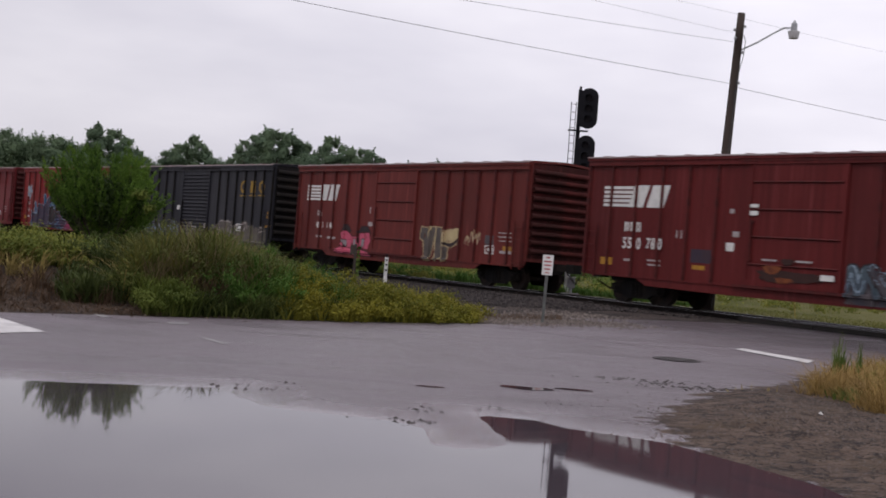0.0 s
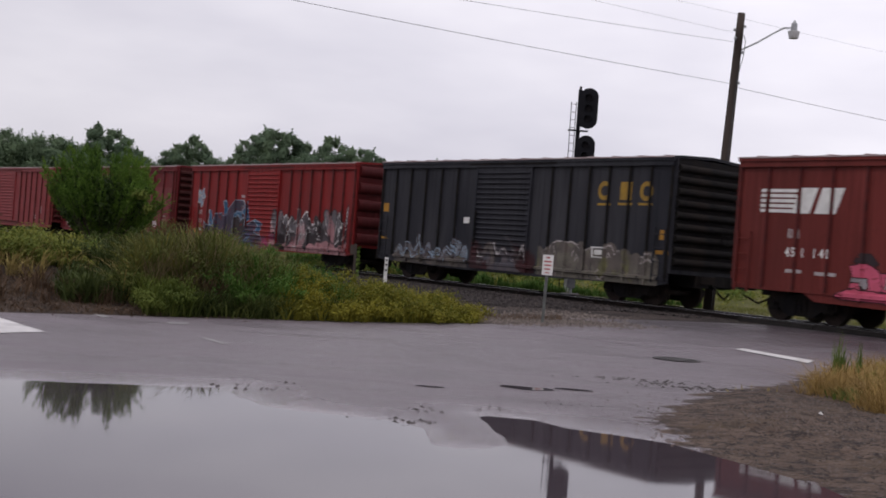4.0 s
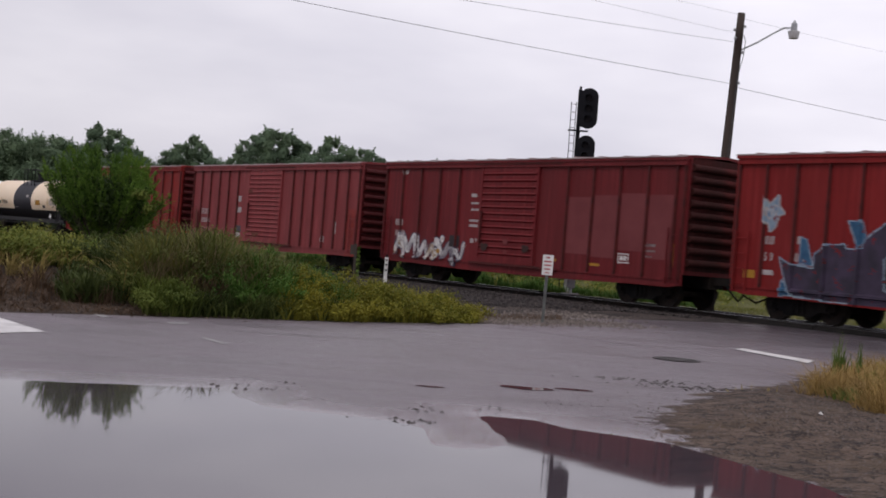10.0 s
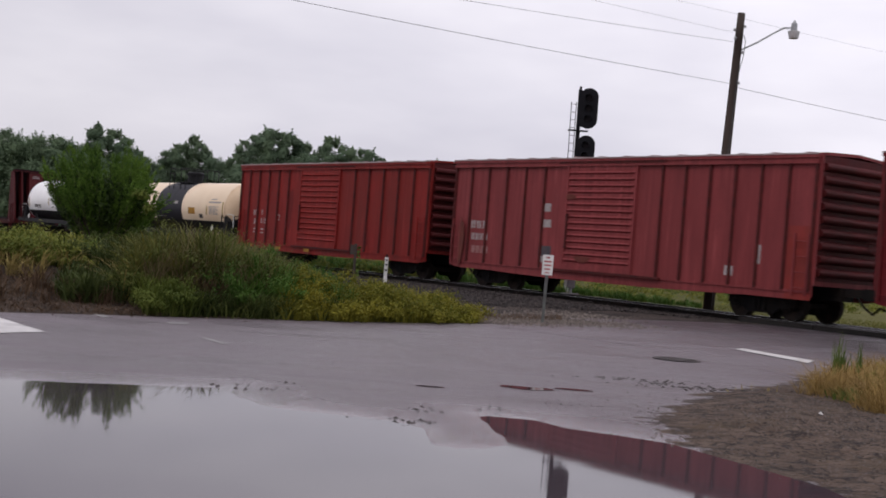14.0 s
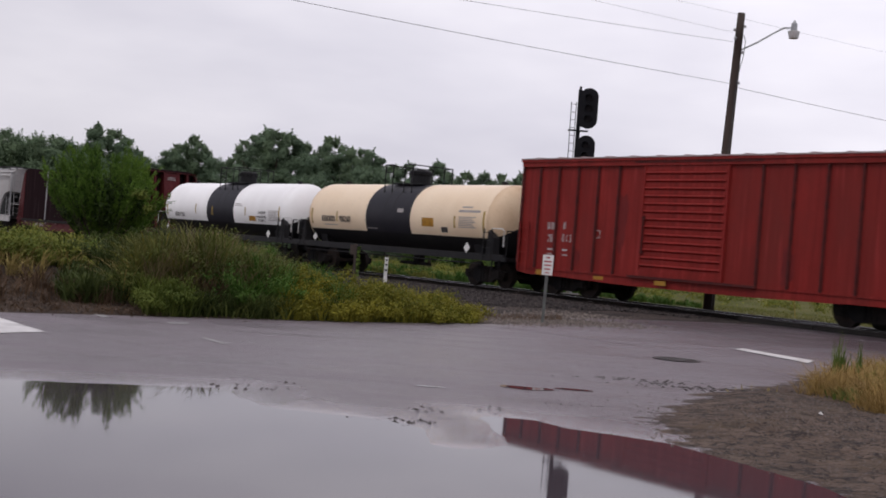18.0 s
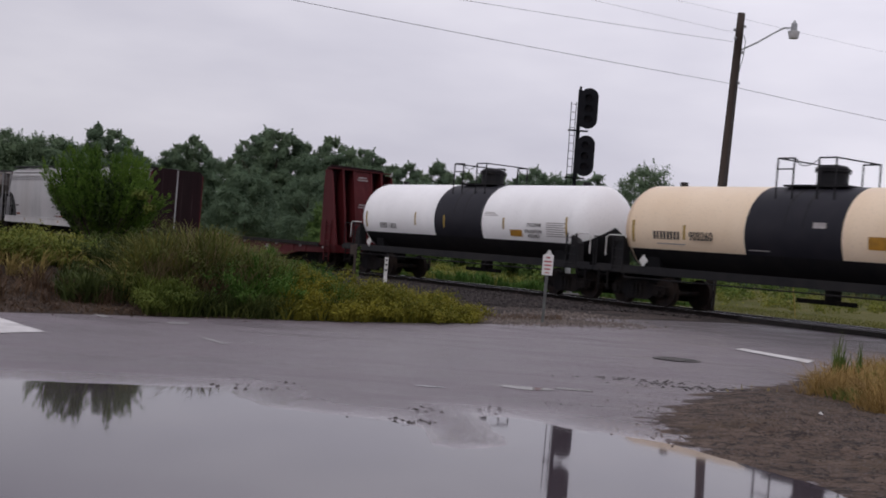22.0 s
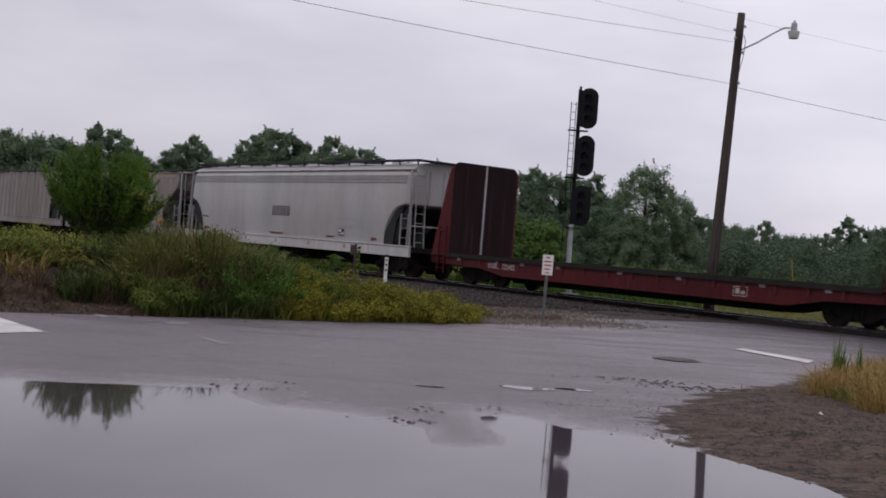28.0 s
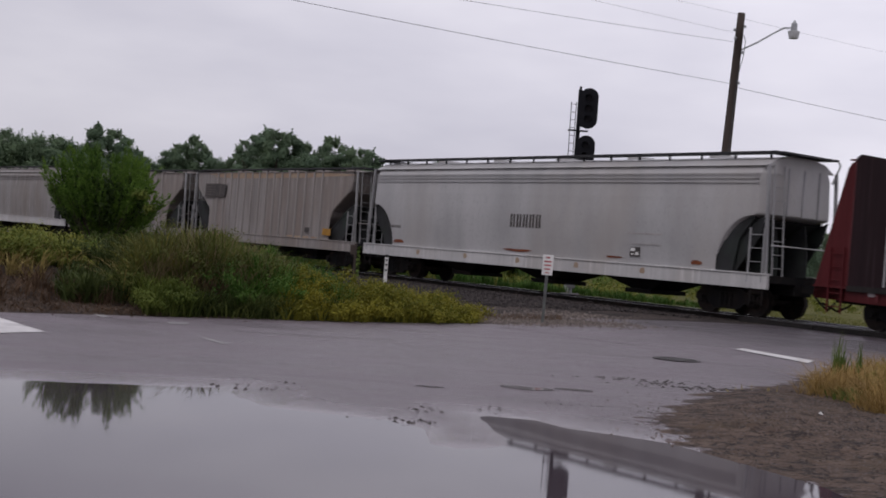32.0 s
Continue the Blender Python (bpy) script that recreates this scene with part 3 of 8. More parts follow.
def boxcar(u0, u1, name_label, body, dark, plan, door_ribs, eave=4.33, roof_mat=None, end_ribs=9, door_mat=None, fish=0.53, post_mat=None, ends=0.6, end_mat=None):
    """A boxcar with its floor, sides, roof, ends, doors, posts, ladders, trucks."""
    car = empty("boxcar", Matrix.Translation(track((u0 + u1) / 2, 1.5, RAIL_Z)) @ pose(0, 0, 0, 0, 0, HEADING), name_label, "boxcar", "freight cars of the train")
    CARS.append((car, (u0 + u1) / 2))
    h, d0, d1 = plan.half, plan.door[0], plan.door[1]
    plan.ribs, plan.eave = door_ribs, eave
    s = Shape()
    for y0, y1 in ((-1.5, -1.44), (1.44, 1.5)):
        s.prism([(-h, ends + 0.08), (-h + 0.5, ends), (-h + 2.3, ends), (-h + 2.7, min(ends, 0.58)), (d0 - 0.6, fish), (d1 + 0.6, fish), (h - 2.7, min(ends, 0.58)), (h - 2.3, ends), (h - 0.5, ends), (h, ends + 0.08), (h, eave), (-h, eave)], "y", y0, y1)
    s.box(-h + 0.01, h - 0.01, -1.44, 1.44, 0.98, 1.1)
    part("body", s, body, car)
    # end colours hold grime and the shade of the gap between cars
    for x0, x1 in ((-h, -h + 0.06), (h - 0.06, h)):
        part("end_wall", Shape().box(x0, x1, -1.44, 1.44, 1.1, eave), end_mat or ENDGRIMESHADE, car, "grimy corrugated end, darkened for the shade between cars")
    r = Shape()
    prof = [(-1.62, eave - 0.09), (-1.62, eave + 0.015), (-1.3, eave + 0.07), (0, eave + 0.14), (1.3, eave + 0.07), (1.62, eave + 0.015), (1.62, eave - 0.09), (1.44, eave - 0.09), (1.44, eave - 0.02), (0, eave + 0.06), (-1.44, eave - 0.02), (-1.44, eave - 0.09)]
    r.prism(prof, "x", -h - 0.03, h + 0.03)
    roof = part("roof", r, roof_mat or body, car)
    # pale strip: the sky's glint on the wet eave, put in as colour
    part("roof_edge", Shape().box(-h - 0.03, h + 0.03, -1.634, -1.6205, eave - 0.008, eave + 0.03), ROOFGLINT, roof, "pale strip painted as a wet glint on the roof edge")
    for y0, y1 in ((-1.585, -1.505), (1.505, 1.585)):
        part("roof_fascia", Shape().box(-h, h, y0, y1, eave - 0.24, eave - 0.092), body, roof)
    # roof ribs take the same pale glint colour
    rib = Shape()
    rib.prism([(-1.4, eave + 0.06), (0, eave + 0.14), (1.4, eave + 0.06), (1.4, eave + 0.085), (0, eave + 0.165), (-1.4, eave + 0.085)], "x", -0.07, 0.07)
    rib = rib.mesh("roof_rib", ROOFGLINT)
    n = 14
    for i in range(n):
        part("roof_rib", rib, None, roof, at=pose(-h + 0.5 + (2 * h - 1.0) * i / (n - 1), 0, 0))
    post = Shape()
    w, dp = plan.width / 2, plan.depth
    post.prism([(-w, 0), (-w * 0.6, -dp), (w * 0.6, -dp), (w, 0)], "z", 0.82, eave - 0.1)
    # darker than the body: the posts' shaded flanks are put into their colour
    post = post.mesh("side_post", post_mat or dark)
    for p in plan.posts:
        part("side_post", post, None, car, at=pose(p, -1.5, 0))
        part("side_post", post, None, car, at=pose(p, 1.5, 0, 0, 0, 180))
    for y0, y1 in ((-1.53, -1.5), (1.5, 1.53)):
        for xa, xb in ((-h, d0), (d1, h)):
            part("side_sill", Shape().box(xa, xb, y0, y1, 0.78, 0.85), body, car)
    # sliding doors on both sides
    dm = Shape()
    dm.box(d0, d1, -0.05, 0.0, 0.86, eave - 0.16)
    t = 0.05 if door_ribs > 8 else 0.035
    drib = Shape().prism([(-0.05, -t), (-0.095, 0), (-0.05, t)], "x", d0 + 0.12, d1 - 0.12).mesh("door_rib", (door_mat or body) if door_ribs > 8 else dark)
    dm = dm.mesh("door", door_mat or body)
    for y, turn in ((-1.5, 0), (1.5, 180)):
        d = part("door", dm, None, car, "sliding door with horizontal ribs", at=pose(0 if not turn else d0 + d1, y, 0, 0, 0, turn))
        for z0, z1 in ((0.78, 0.85), (eave - 0.16, eave - 0.1)):
            t = Shape().box(d0 - 0.35, d1 + 1.2, -0.1, 0.0, z0, z1)
            part("door_track", t, dark, car, at=pose(0, y, 0) if not turn else pose(d0 + d1, y, 0, 0, 0, 180))
        for fx0, fx1, fz0, fz1 in ((d0, d0 + 0.1, 0.86, eave - 0.16), (d1 - 0.1, d1, 0.86, eave - 0.16), (d0 + 0.1, d1 - 0.1, 0.86, 1.0)):
            part("door_frame", Shape().box(fx0, fx1, -0.075, -0.05, fz0, fz1), door_mat or body, d)
        hd = Shape().box(d0 + 0.16, d0 + 0.2, -0.13, -0.07, 1.5, 2.6).box(d0 + 0.12, d0 + 0.24, -0.11, -0.07, 1.5, 1.58).box(d0 + 0.12, d0 + 0.24, -0.11, -0.07, 2.5, 2.58)
        part("door_latch", hd, dark, d)
        for i in range(door_ribs):
            part("door_rib", drib, None, d, at=pose(0, 0, 1.05 + (eave - 0.35 - 1.05) * (i + 0.5) / door_ribs))
    # corrugated ends
    er = Shape()
    half = 0.33 * (eave - 1.62) / (end_ribs - 1)
    er.prism([(0.13 * math.sin(math.pi * i / 8), -half * math.cos(math.pi * i / 8)) for i in range(9)], "y", -1.36, 1.36)
    er = er.mesh("end_rib", end_mat or ENDGRIMESHADE)
    for k in (-1, 1):
        for i in range(end_ribs):
            z = 1.32 + (eave - 0.3 - 1.32) * i / (end_ribs - 1)
            e = part("end_rib", er, None, car)
            e.matrix_basis = pose(k * h, 0, z, 0, 0, 0 if k > 0 else 180)
        for y in (-1.5, 1.44):
            part("corner_post", Shape().box(0, 0.07, y, y + 0.06, 1.0, eave - 0.02), body, car, at=pose(k * h, 0, 0, 0, 0, 0 if k > 0 else 180))
        add_coupler(car, k * h, k)
    ladder(car, h - 0.55, h - 0.12, -1.58, 0.7, 2.3, 4, body)
    ladder(car, -h + 0.12, -h + 0.55, -1.58, 0.7, 2.3, 4, body)
    # brake wheel and its rods on one end
    bw = Shape()
    ring = [(0.14, 0.7 + 0.28 * math.cos(a), 2.2 + 0.28 * math.sin(a)) for a in [i * math.pi / 8 for i in range(17)]]
    bw.tube(ring, 0.015, 5)
    for i in range(0, 16, 4):
        bw.rod((0.14, 0.7, 2.2), ring[i], 0.012, 5)
    bw.rod((0.0, 0.7, 2.2), (0.15, 0.7, 2.2), 0.03, 6)
    part("brake_wheel", bw, dark, car, at=pose(h + 0.06, 0, 0))
    # underframe
    uf = Shape().box(-h, h, -0.28, 0.28, 0.62, 0.98)
    for x in (-3.6, -1.8, 0.0, 1.8, 3.6):
        uf.prism([(-1.42, 0.98), (-0.28, 0.66), (0.28, 0.66), (1.42, 0.98)], "x", x - 0.06, x + 0.06)
    part("underframe", uf, M_BLACK, car)
    br = Shape().rod((2.2, -0.9, 0.72), (3.1, -0.9, 0.72), 0.17, 12).rod((-2.9, -0.8, 0.66), (-2.4, -0.8, 0.66), 0.14, 10).tube([(-4.5, -0.7, 0.6), (4.5, -0.7, 0.6)], 0.025)
    part("brake_gear", br, M_BLACK, car)
    add_trucks(car, (-h + 1.95, h - 1.95))
    return car


# end paints: darker than the sides, with grime and gap shade in the colour
ENDRED = paint("shaded_red_end_paint", (0.095, 0.012, 0.013), (0.045, 0.01, 0.011), 4)
ENDGRIMESHADE = mat("grimy_shaded_end_paint", (0.095, 0.02, 0.019), (0.055, 0.016, 0.015), 0.8, 0, 1.2, (0.028, 0.014, 0.013), 0.7, spec=0.1, streaks=0.3)
RED_A = paint("oxide_red_paint", (0.12, 0.016, 0.016), (0.068, 0.0135, 0.0135), 0, amount=0.6)
RED_B = paint("brown_red_paint", (0.148, 0.027, 0.023), (0.085, 0.02, 0.017), 1, amount=0.55)
RED_C = paint("bright_red_paint", (0.215, 0.016, 0.016), (0.135, 0.017, 0.016), 2)
RED_D = paint("dull_red_paint", (0.155, 0.016, 0.019), (0.1, 0.016, 0.017), 3)
RED_E = paint("faded_red_paint", (0.245, 0.047, 0.05), (0.18, 0.033, 0.035), 4)
RED_F = paint("orange_red_paint", (0.235, 0.02, 0.017), (0.13, 0.021, 0.017), 5)
BLACK_P = paint("faded_black_paint", (0.018, 0.0185, 0.025), (0.05, 0.049, 0.055), 6, amount=0.9, streaks=0.5)
# rust of the fittings, and the shade lines of the side posts, as colour
RUSTSHADE = mat("rusty_shaded_fittings", (0.1, 0.015, 0.014), (0.055, 0.012, 0.012), 0.75, 0, 4)
# pale colour standing in for sky glints on wet roof metal
ROOFGLINT = mat("pale_roof_glint", (0.42, 0.36, 0.36), (0.3, 0.2, 0.2), 0.35, 0.3, 1.5, spec=0.5)


def plan_of(u0, u1, dl, dr, left=6, right=7):
    mid = (u0 + u1) / 2
    door = (dl - mid, dr - mid)
    return BoxcarPlan(u1 - u0, door, even_posts(u1 - u0, door, left, right))


P0, P1, P2, P3 = plan_of(63.1, 78.6, 69.5, 72.6), plan_of(44.75, 60.2, 50.9, 53.75), plan_of(27.0, 42.3, 32.96, 36.0), plan_of(9.55, 24.95, 15.6, 18.7)
P4 = BoxcarPlan(15.6, (-1.75, 1.32), [-7.74, -6.61, -5.42, -4.23, -3.04, 2.74, 3.92, 5.1, 6.28, 7.41, 7.74])
P5, P6 = plan_of(-25.38, -9.8, -19.4, -16.26), plan_of(-42.2, -26.95, -36.6, -33.3, 6, 6)
car_sou = boxcar(63.1, 78.6, "dark red ribbed boxcar with white stripes emblem and number", RED_A, RUSTSHADE, P0, 4, end_ribs=10, ends=0.77)
car_ns = boxcar(44.75, 60.2, "brown red boxcar with white emblem and pink graffiti", RED_B, RUSTSHADE, P1, 4, eave=4.25, end_ribs=10, ends=0.8)
car_black = boxcar(27.0, 42.3, "faded black boxcar with pale graffiti along its foot", BLACK_P, M_BLACK, P2, 17, end_mat=M_BLACK)
car_graffiti = boxcar(9.55, 24.95, "red boxcar with large blue and pink graffiti", RED_C, RUSTSHADE, P3, 15, end_ribs=5, end_mat=ENDRED)
car_eec = boxcar(-7.9, 7.7, "dull dark red boxcar with white scrawled graffiti", RED_D, RUSTSHADE, P4, 13)
car_faded = boxcar(-25.38, -9.8, "faded pinkish red boxcar with a ribbed door", RED_E, RUSTSHADE, P5, 15, end_mat=ENDRED)
car_agr = boxcar(-42.2, -26.95, "orange red boxcar with white number", RED_F, RUSTSHADE, P6, 13, end_mat=ENDRED)


# ---------------------------------------------------------------- tank cars
def tank_car(u0, u1, band, label, paint_m, head_m=None):
    """u0, u1: the seams of the heads; band: the black middle."""
    mid = (u0 + u1) / 2
    car = empty("tank_car", Matrix.Translation(track(mid, 1.5, RAIL_Z)) @ pose(0, 0, 0, 0, 0, HEADING), label, "tank car", "freight cars of the train")
    CARS.append((car, mid))
    h, R, zc = (u1 - u0) / 2, 1.33, 2.29
    b0, b1 = band[0] - mid, band[1] - mid
    cut = 1.67 - zc
    angs = sorted(set([2 * math.pi * i / 48 for i in range(48)]))
    ang_cut = math.asin(cut / R)
    snap = [ang_cut, math.pi - ang_cut]
    angs = [a if min(abs((a - s) % (2 * math.pi)) for s in snap) > 0.001 else a for a in angs]
    for sn in snap:
        sn %= 2 * math.pi
        i = min(range(len(angs)), key=lambda j: abs(angs[j] - sn))
        angs[i] = sn
    n = len(angs)

    def ring_strip(s, xs, rs, slot_of):
        rings = [[(x, r * math.cos(a), zc + r * math.sin(a)) for a in angs] for x, r in zip(xs, rs)]
        for k in range(len(rings) - 1):
            for i in range(n):
                j = (i + 1) % n
                s.add([rings[k][i], rings[k][j], rings[k + 1][j], rings[k + 1][i]], [(0, 1, 2, 3)], slot_of(angs[i], angs[j]))

    def low(a, b):
        mid_a = (a + b) / 2 if abs(a - b) < 3 else 6.25
        return 1 if R * math.sin(mid_a) < cut else 0

    for name, x0, x1, black in (("barrel", -h, b0, False), ("centre_band", b0, b1, True), ("barrel", b1, h, False)):
        s = Shape()
        ring_strip(s, (x0, x1), (R, R), low)
        part(name, weld(s.mesh(name, [BANDBLACK if black else paint_m, TANKBLACK])), None, car, "black painted middle band" if black else "", smooth=True)
    for k in (-1, 1):
        s = Shape()
        xs = [k * (h + 0.7 * math.sin(t * math.pi / 2 / 8)) for t in range(9)]
        rs = [max(R * math.cos(t * math.pi / 2 / 8), 0.002) for t in range(9)]
        ring_strip(s, xs, rs, low)
        part("tank_head", weld(s.mesh("tank_head", [head_m or paint_m, TANKBLACK])), None, car, "rounded tank end", smooth=True)
        g = Shape()
        g.tube([(k * (h + 0.3), -1.28, 2.02), (k * (h + 0.9), -1.3, 2.02), (k * (h + 1.0), -1.3, 1.95), (k * (h + 1.0), -1.3, 1.4)], 0.018)
        part("grab_rail", g, M_WHITE, car, "white bent grab rail")
        er = Shape().tube([(k * (h + 1.3), -1.4, 1.06), (k * (h + 1.3), -1.4, 1.95), (k * (h + 1.3), 1.4, 1.95), (k * (h + 1.3), 1.4, 1.06)], 0.02)
        part("end_railing", er, TANKBLACK, car)
        st = Shape().box(min(k * (h - 0.9), k * (h + 1.35)), max(k * (h - 0.9), k * (h + 1.35)), -1.45, 1.45, 0.92, 1.06)
        st.prism([(-0.9, 0.92), (0.9, 0.92), (1.15, 2.0), (0.9, 1.6), (-0.9, 1.6), (-1.15, 2.0)], "x", k * (h - 0.75) - 0.25, k * (h - 0.75) + 0.25)
        st.box(k * (h + 0.3) - 1.0, k * (h + 0.3) + 1.0, -0.3, 0.3, 0.62, 0.92)
        part("stub_sill", st, TANKBLACK, car)
        ladder(car, k * (h + 0.85) - 0.2, k * (h + 0.85) + 0.2, -1.46, 0.35, 0.95, 2, M_BLACK, "step")
        ladder(car, k * (h + 0.3) - 0.22, k * (h + 0.3) + 0.22, -1.45, 0.95, 2.0, 4, TANKBLACK, "end_ladder")
        part("end_bracket", Shape().prism([(k * (h + 0.1), 1.05), (k * (h + 0.55), 1.05), (k * (h + 0.5), 1.7), (k * (h + 0.2), 1.95)], "y", -1.36, -1.1), TANKBLACK, car)
        part("vent", Shape().rod((k * (h - 0.8), 0, zc + R - 0.1), (k * (h - 0.8), 0, zc + R + 0.12), 0.12, 10), TANKBLACK, car)
        add_coupler(car, k * (h + 1.35), k)
        fl = Shape()
        fl.rod((k * h - 0.02, 0, zc), (k * h + 0.02, 0, zc), R + 0.012, 48, caps=False)
        part("seam_band", fl, paint_m, car, smooth=True)
    # long walkway sill, safety rail and bottom outlet
    s = Shape().box(-h - 1.2, h + 1.2, -1.44, -1.36, 0.9, 1.14).box(-h - 1.2, h + 1.2, 1.36, 1.44, 0.9, 1.14)
    s.tube([(-h, -1.42, 0.78), (h, -1.42, 0.78)], 0.02)
    for i in range(7):
        x = -h + 2 * h * i / 6
        s.rod((x, -1.42, 0.78), (x, -1.42, 1.05), 0.018, 6)
    part("running_rail", s, TANKBLACK, car)
    part("bottom_outlet", Shape().rod((0.3, 0, 1.05), (0.3, 0, 0.55), 0.22, 12).box(-0.8, 1.0, -0.12, 0.12, 0.5, 0.62), M_BLACK, car)
    # bonnet on top with its railed platform
    c = (b0 + b1) / 2
    bon = Shape().rod((c + 0.15, 0, zc + R - 0.15), (c + 0.15, 0, zc + R + 0.5), 0.41, 20).rod((c + 0.15, 0, zc + R + 0.5), (c + 0.15, 0, zc + R + 0.57), 0.43, 20, 0.36)
    part("valve_bonnet", bon, TANKBLACK, car, "black round valve housing", bevel=0.02)
    rim = Shape().rod((c + 0.15, 0, zc + R + 0.4), (c + 0.15, 0, zc + R + 0.46), 0.47, 20)
    for i in range(8):
        a = 2 * math.pi * i / 8
        rim.rod((c + 0.15 + 0.44 * math.cos(a), 0.44 * math.sin(a), zc + R + 0.36), (c + 0.15 + 0.44 * math.cos(a), 0.44 * math.sin(a), zc + R + 0.5), 0.025, 6)
    part("bonnet_rim", rim, TANKBLACK, car)
    part("safety_chain", Shape().tube([(c + 0.4, -0.93, zc + R + 0.66), (c + 0.12, -0.93, zc + R + 0.5), (c - 0.12, -0.93, zc + R + 0.48), (c - 0.4, -0.93, zc + R + 0.62)], 0.012, 5), TANKBLACK, car)
    for dx in (-0.28, 0.32):
        drip = Shape()
        for i in range(9):
            a0, a1 = [math.radians(92 + 9 * q) for q in (i, i + 1)]
            w0 = 0.07 * (1 - 0.09 * i)
            ring = [(c + dx + sx * w0 + 0.02 * math.sin(i + dx), (R + 0.004) * math.cos(a), zc + (R + 0.004) * math.sin(a)) for a in (a0, a1) for sx in (-1, 1)]
            drip.add(ring, [(0, 1, 3, 2)])
        part("spill_streak", drip, TANKBLACK, car, "dark spilled streak down the band")
    pl = Shape().box(c - 1.02, c + 1.02, -0.55, 0.55, zc + R - 0.03, zc + R + 0.02)
    part("platform", pl, TANKBLACK, car)
    z0, z1 = zc + R, zc + R + 0.69
    stanchion = Shape().rod((0, 0, z0 - 0.42), (0, 0, z1), 0.024, 6).mesh("railing_post", TANKBLACK)
    for x in (-0.94, -0.4, 0.4, 0.94):
        for y in (-0.93, 0.93):
            part("railing_post", stanchion, None, car, at=pose(c + x, y, 0))
    for y in (-0.93, 0.93):
        part("handrail", Shape().tube([(c - 0.94, y, z1), (c - 0.4, y, z1), (c - 0.3, y, z1 - 0.06)], 0.022), TANKBLACK, car)
        part("handrail", Shape().tube([(c + 0.4, y, z1), (c + 0.94, y, z1)], 0.022), TANKBLACK, car)
        part("handrail", Shape().tube([(c - 0.94, y, z0 + 0.4), (c - 0.4, y, z0 + 0.4)], 0.018), TANKBLACK, car)
    for x in (-0.94, 0.94):
        part("handrail", Shape().tube([(c + x, -0.93, z1), (c + x, 0.93, z1)], 0.022), TANKBLACK, car)
    add_trucks(car, (-h + 0.25, h - 0.25))
    return car


def weld(me):
    bm = bmesh.new()
    bm.from_mesh(me)
    bmesh.ops.remove_doubles(bm, verts=bm.verts, dist=0.0006)
    bmesh.ops.recalc_face_normals(bm, faces=bm.faces)
    bm.to_mesh(me)
    bm.free()
    me.polygons.foreach_set("use_smooth", [True] * len(me.polygons))
    return me


# band black is lifted for light and sheen on the barrel's upper half
BANDBLACK = mat("lit_band_black_paint", (0.014, 0.014, 0.02), (0.02, 0.019, 0.025), 0.5, 0, 1.5, (0.03, 0.028, 0.03), 0.4, 0.05, spec=0.2)
TANKBLACK = mat("tank_black_paint", (0.010, 0.010, 0.012), (0.016, 0.015, 0.016), 0.55, 0, 2, (0.03, 0.027, 0.025), 0.3, 0.05, spec=0.2)
CREAM = mat("cream_paint", (0.8, 0.63, 0.45), (0.84, 0.68, 0.5), 0.35, 0, 0.8, (0.72, 0.55, 0.38), 0.15, 0.03, 25, (1, 1, 0.5), spec=0.2)
CREAMRUST = mat("rust_stained_cream_paint", (0.72, 0.55, 0.38), (0.66, 0.48, 0.32), 0.4, 0, 1.6, (0.3, 0.17, 0.09), 0.55, 0.03, 25, (1, 1, 0.5), spec=0.2)
TANKWHITE = mat("white_tank_paint", (0.88, 0.87, 0.87), (0.95, 0.94, 0.94), 0.35, 0, 0.8, (0.8, 0.78, 0.77), 0.15, 0.03, 25, (1, 1, 0.5), spec=0.2)
car_cream = tank_car(-56.5, -44.26, (-52.1, -48.97), "cream tank car with a black middle band", CREAM, CREAMRUST)
car_white = tank_car(-71.42, -59.22, (-66.66, -63.8), "white tank car with a black middle band", TANKWHITE)


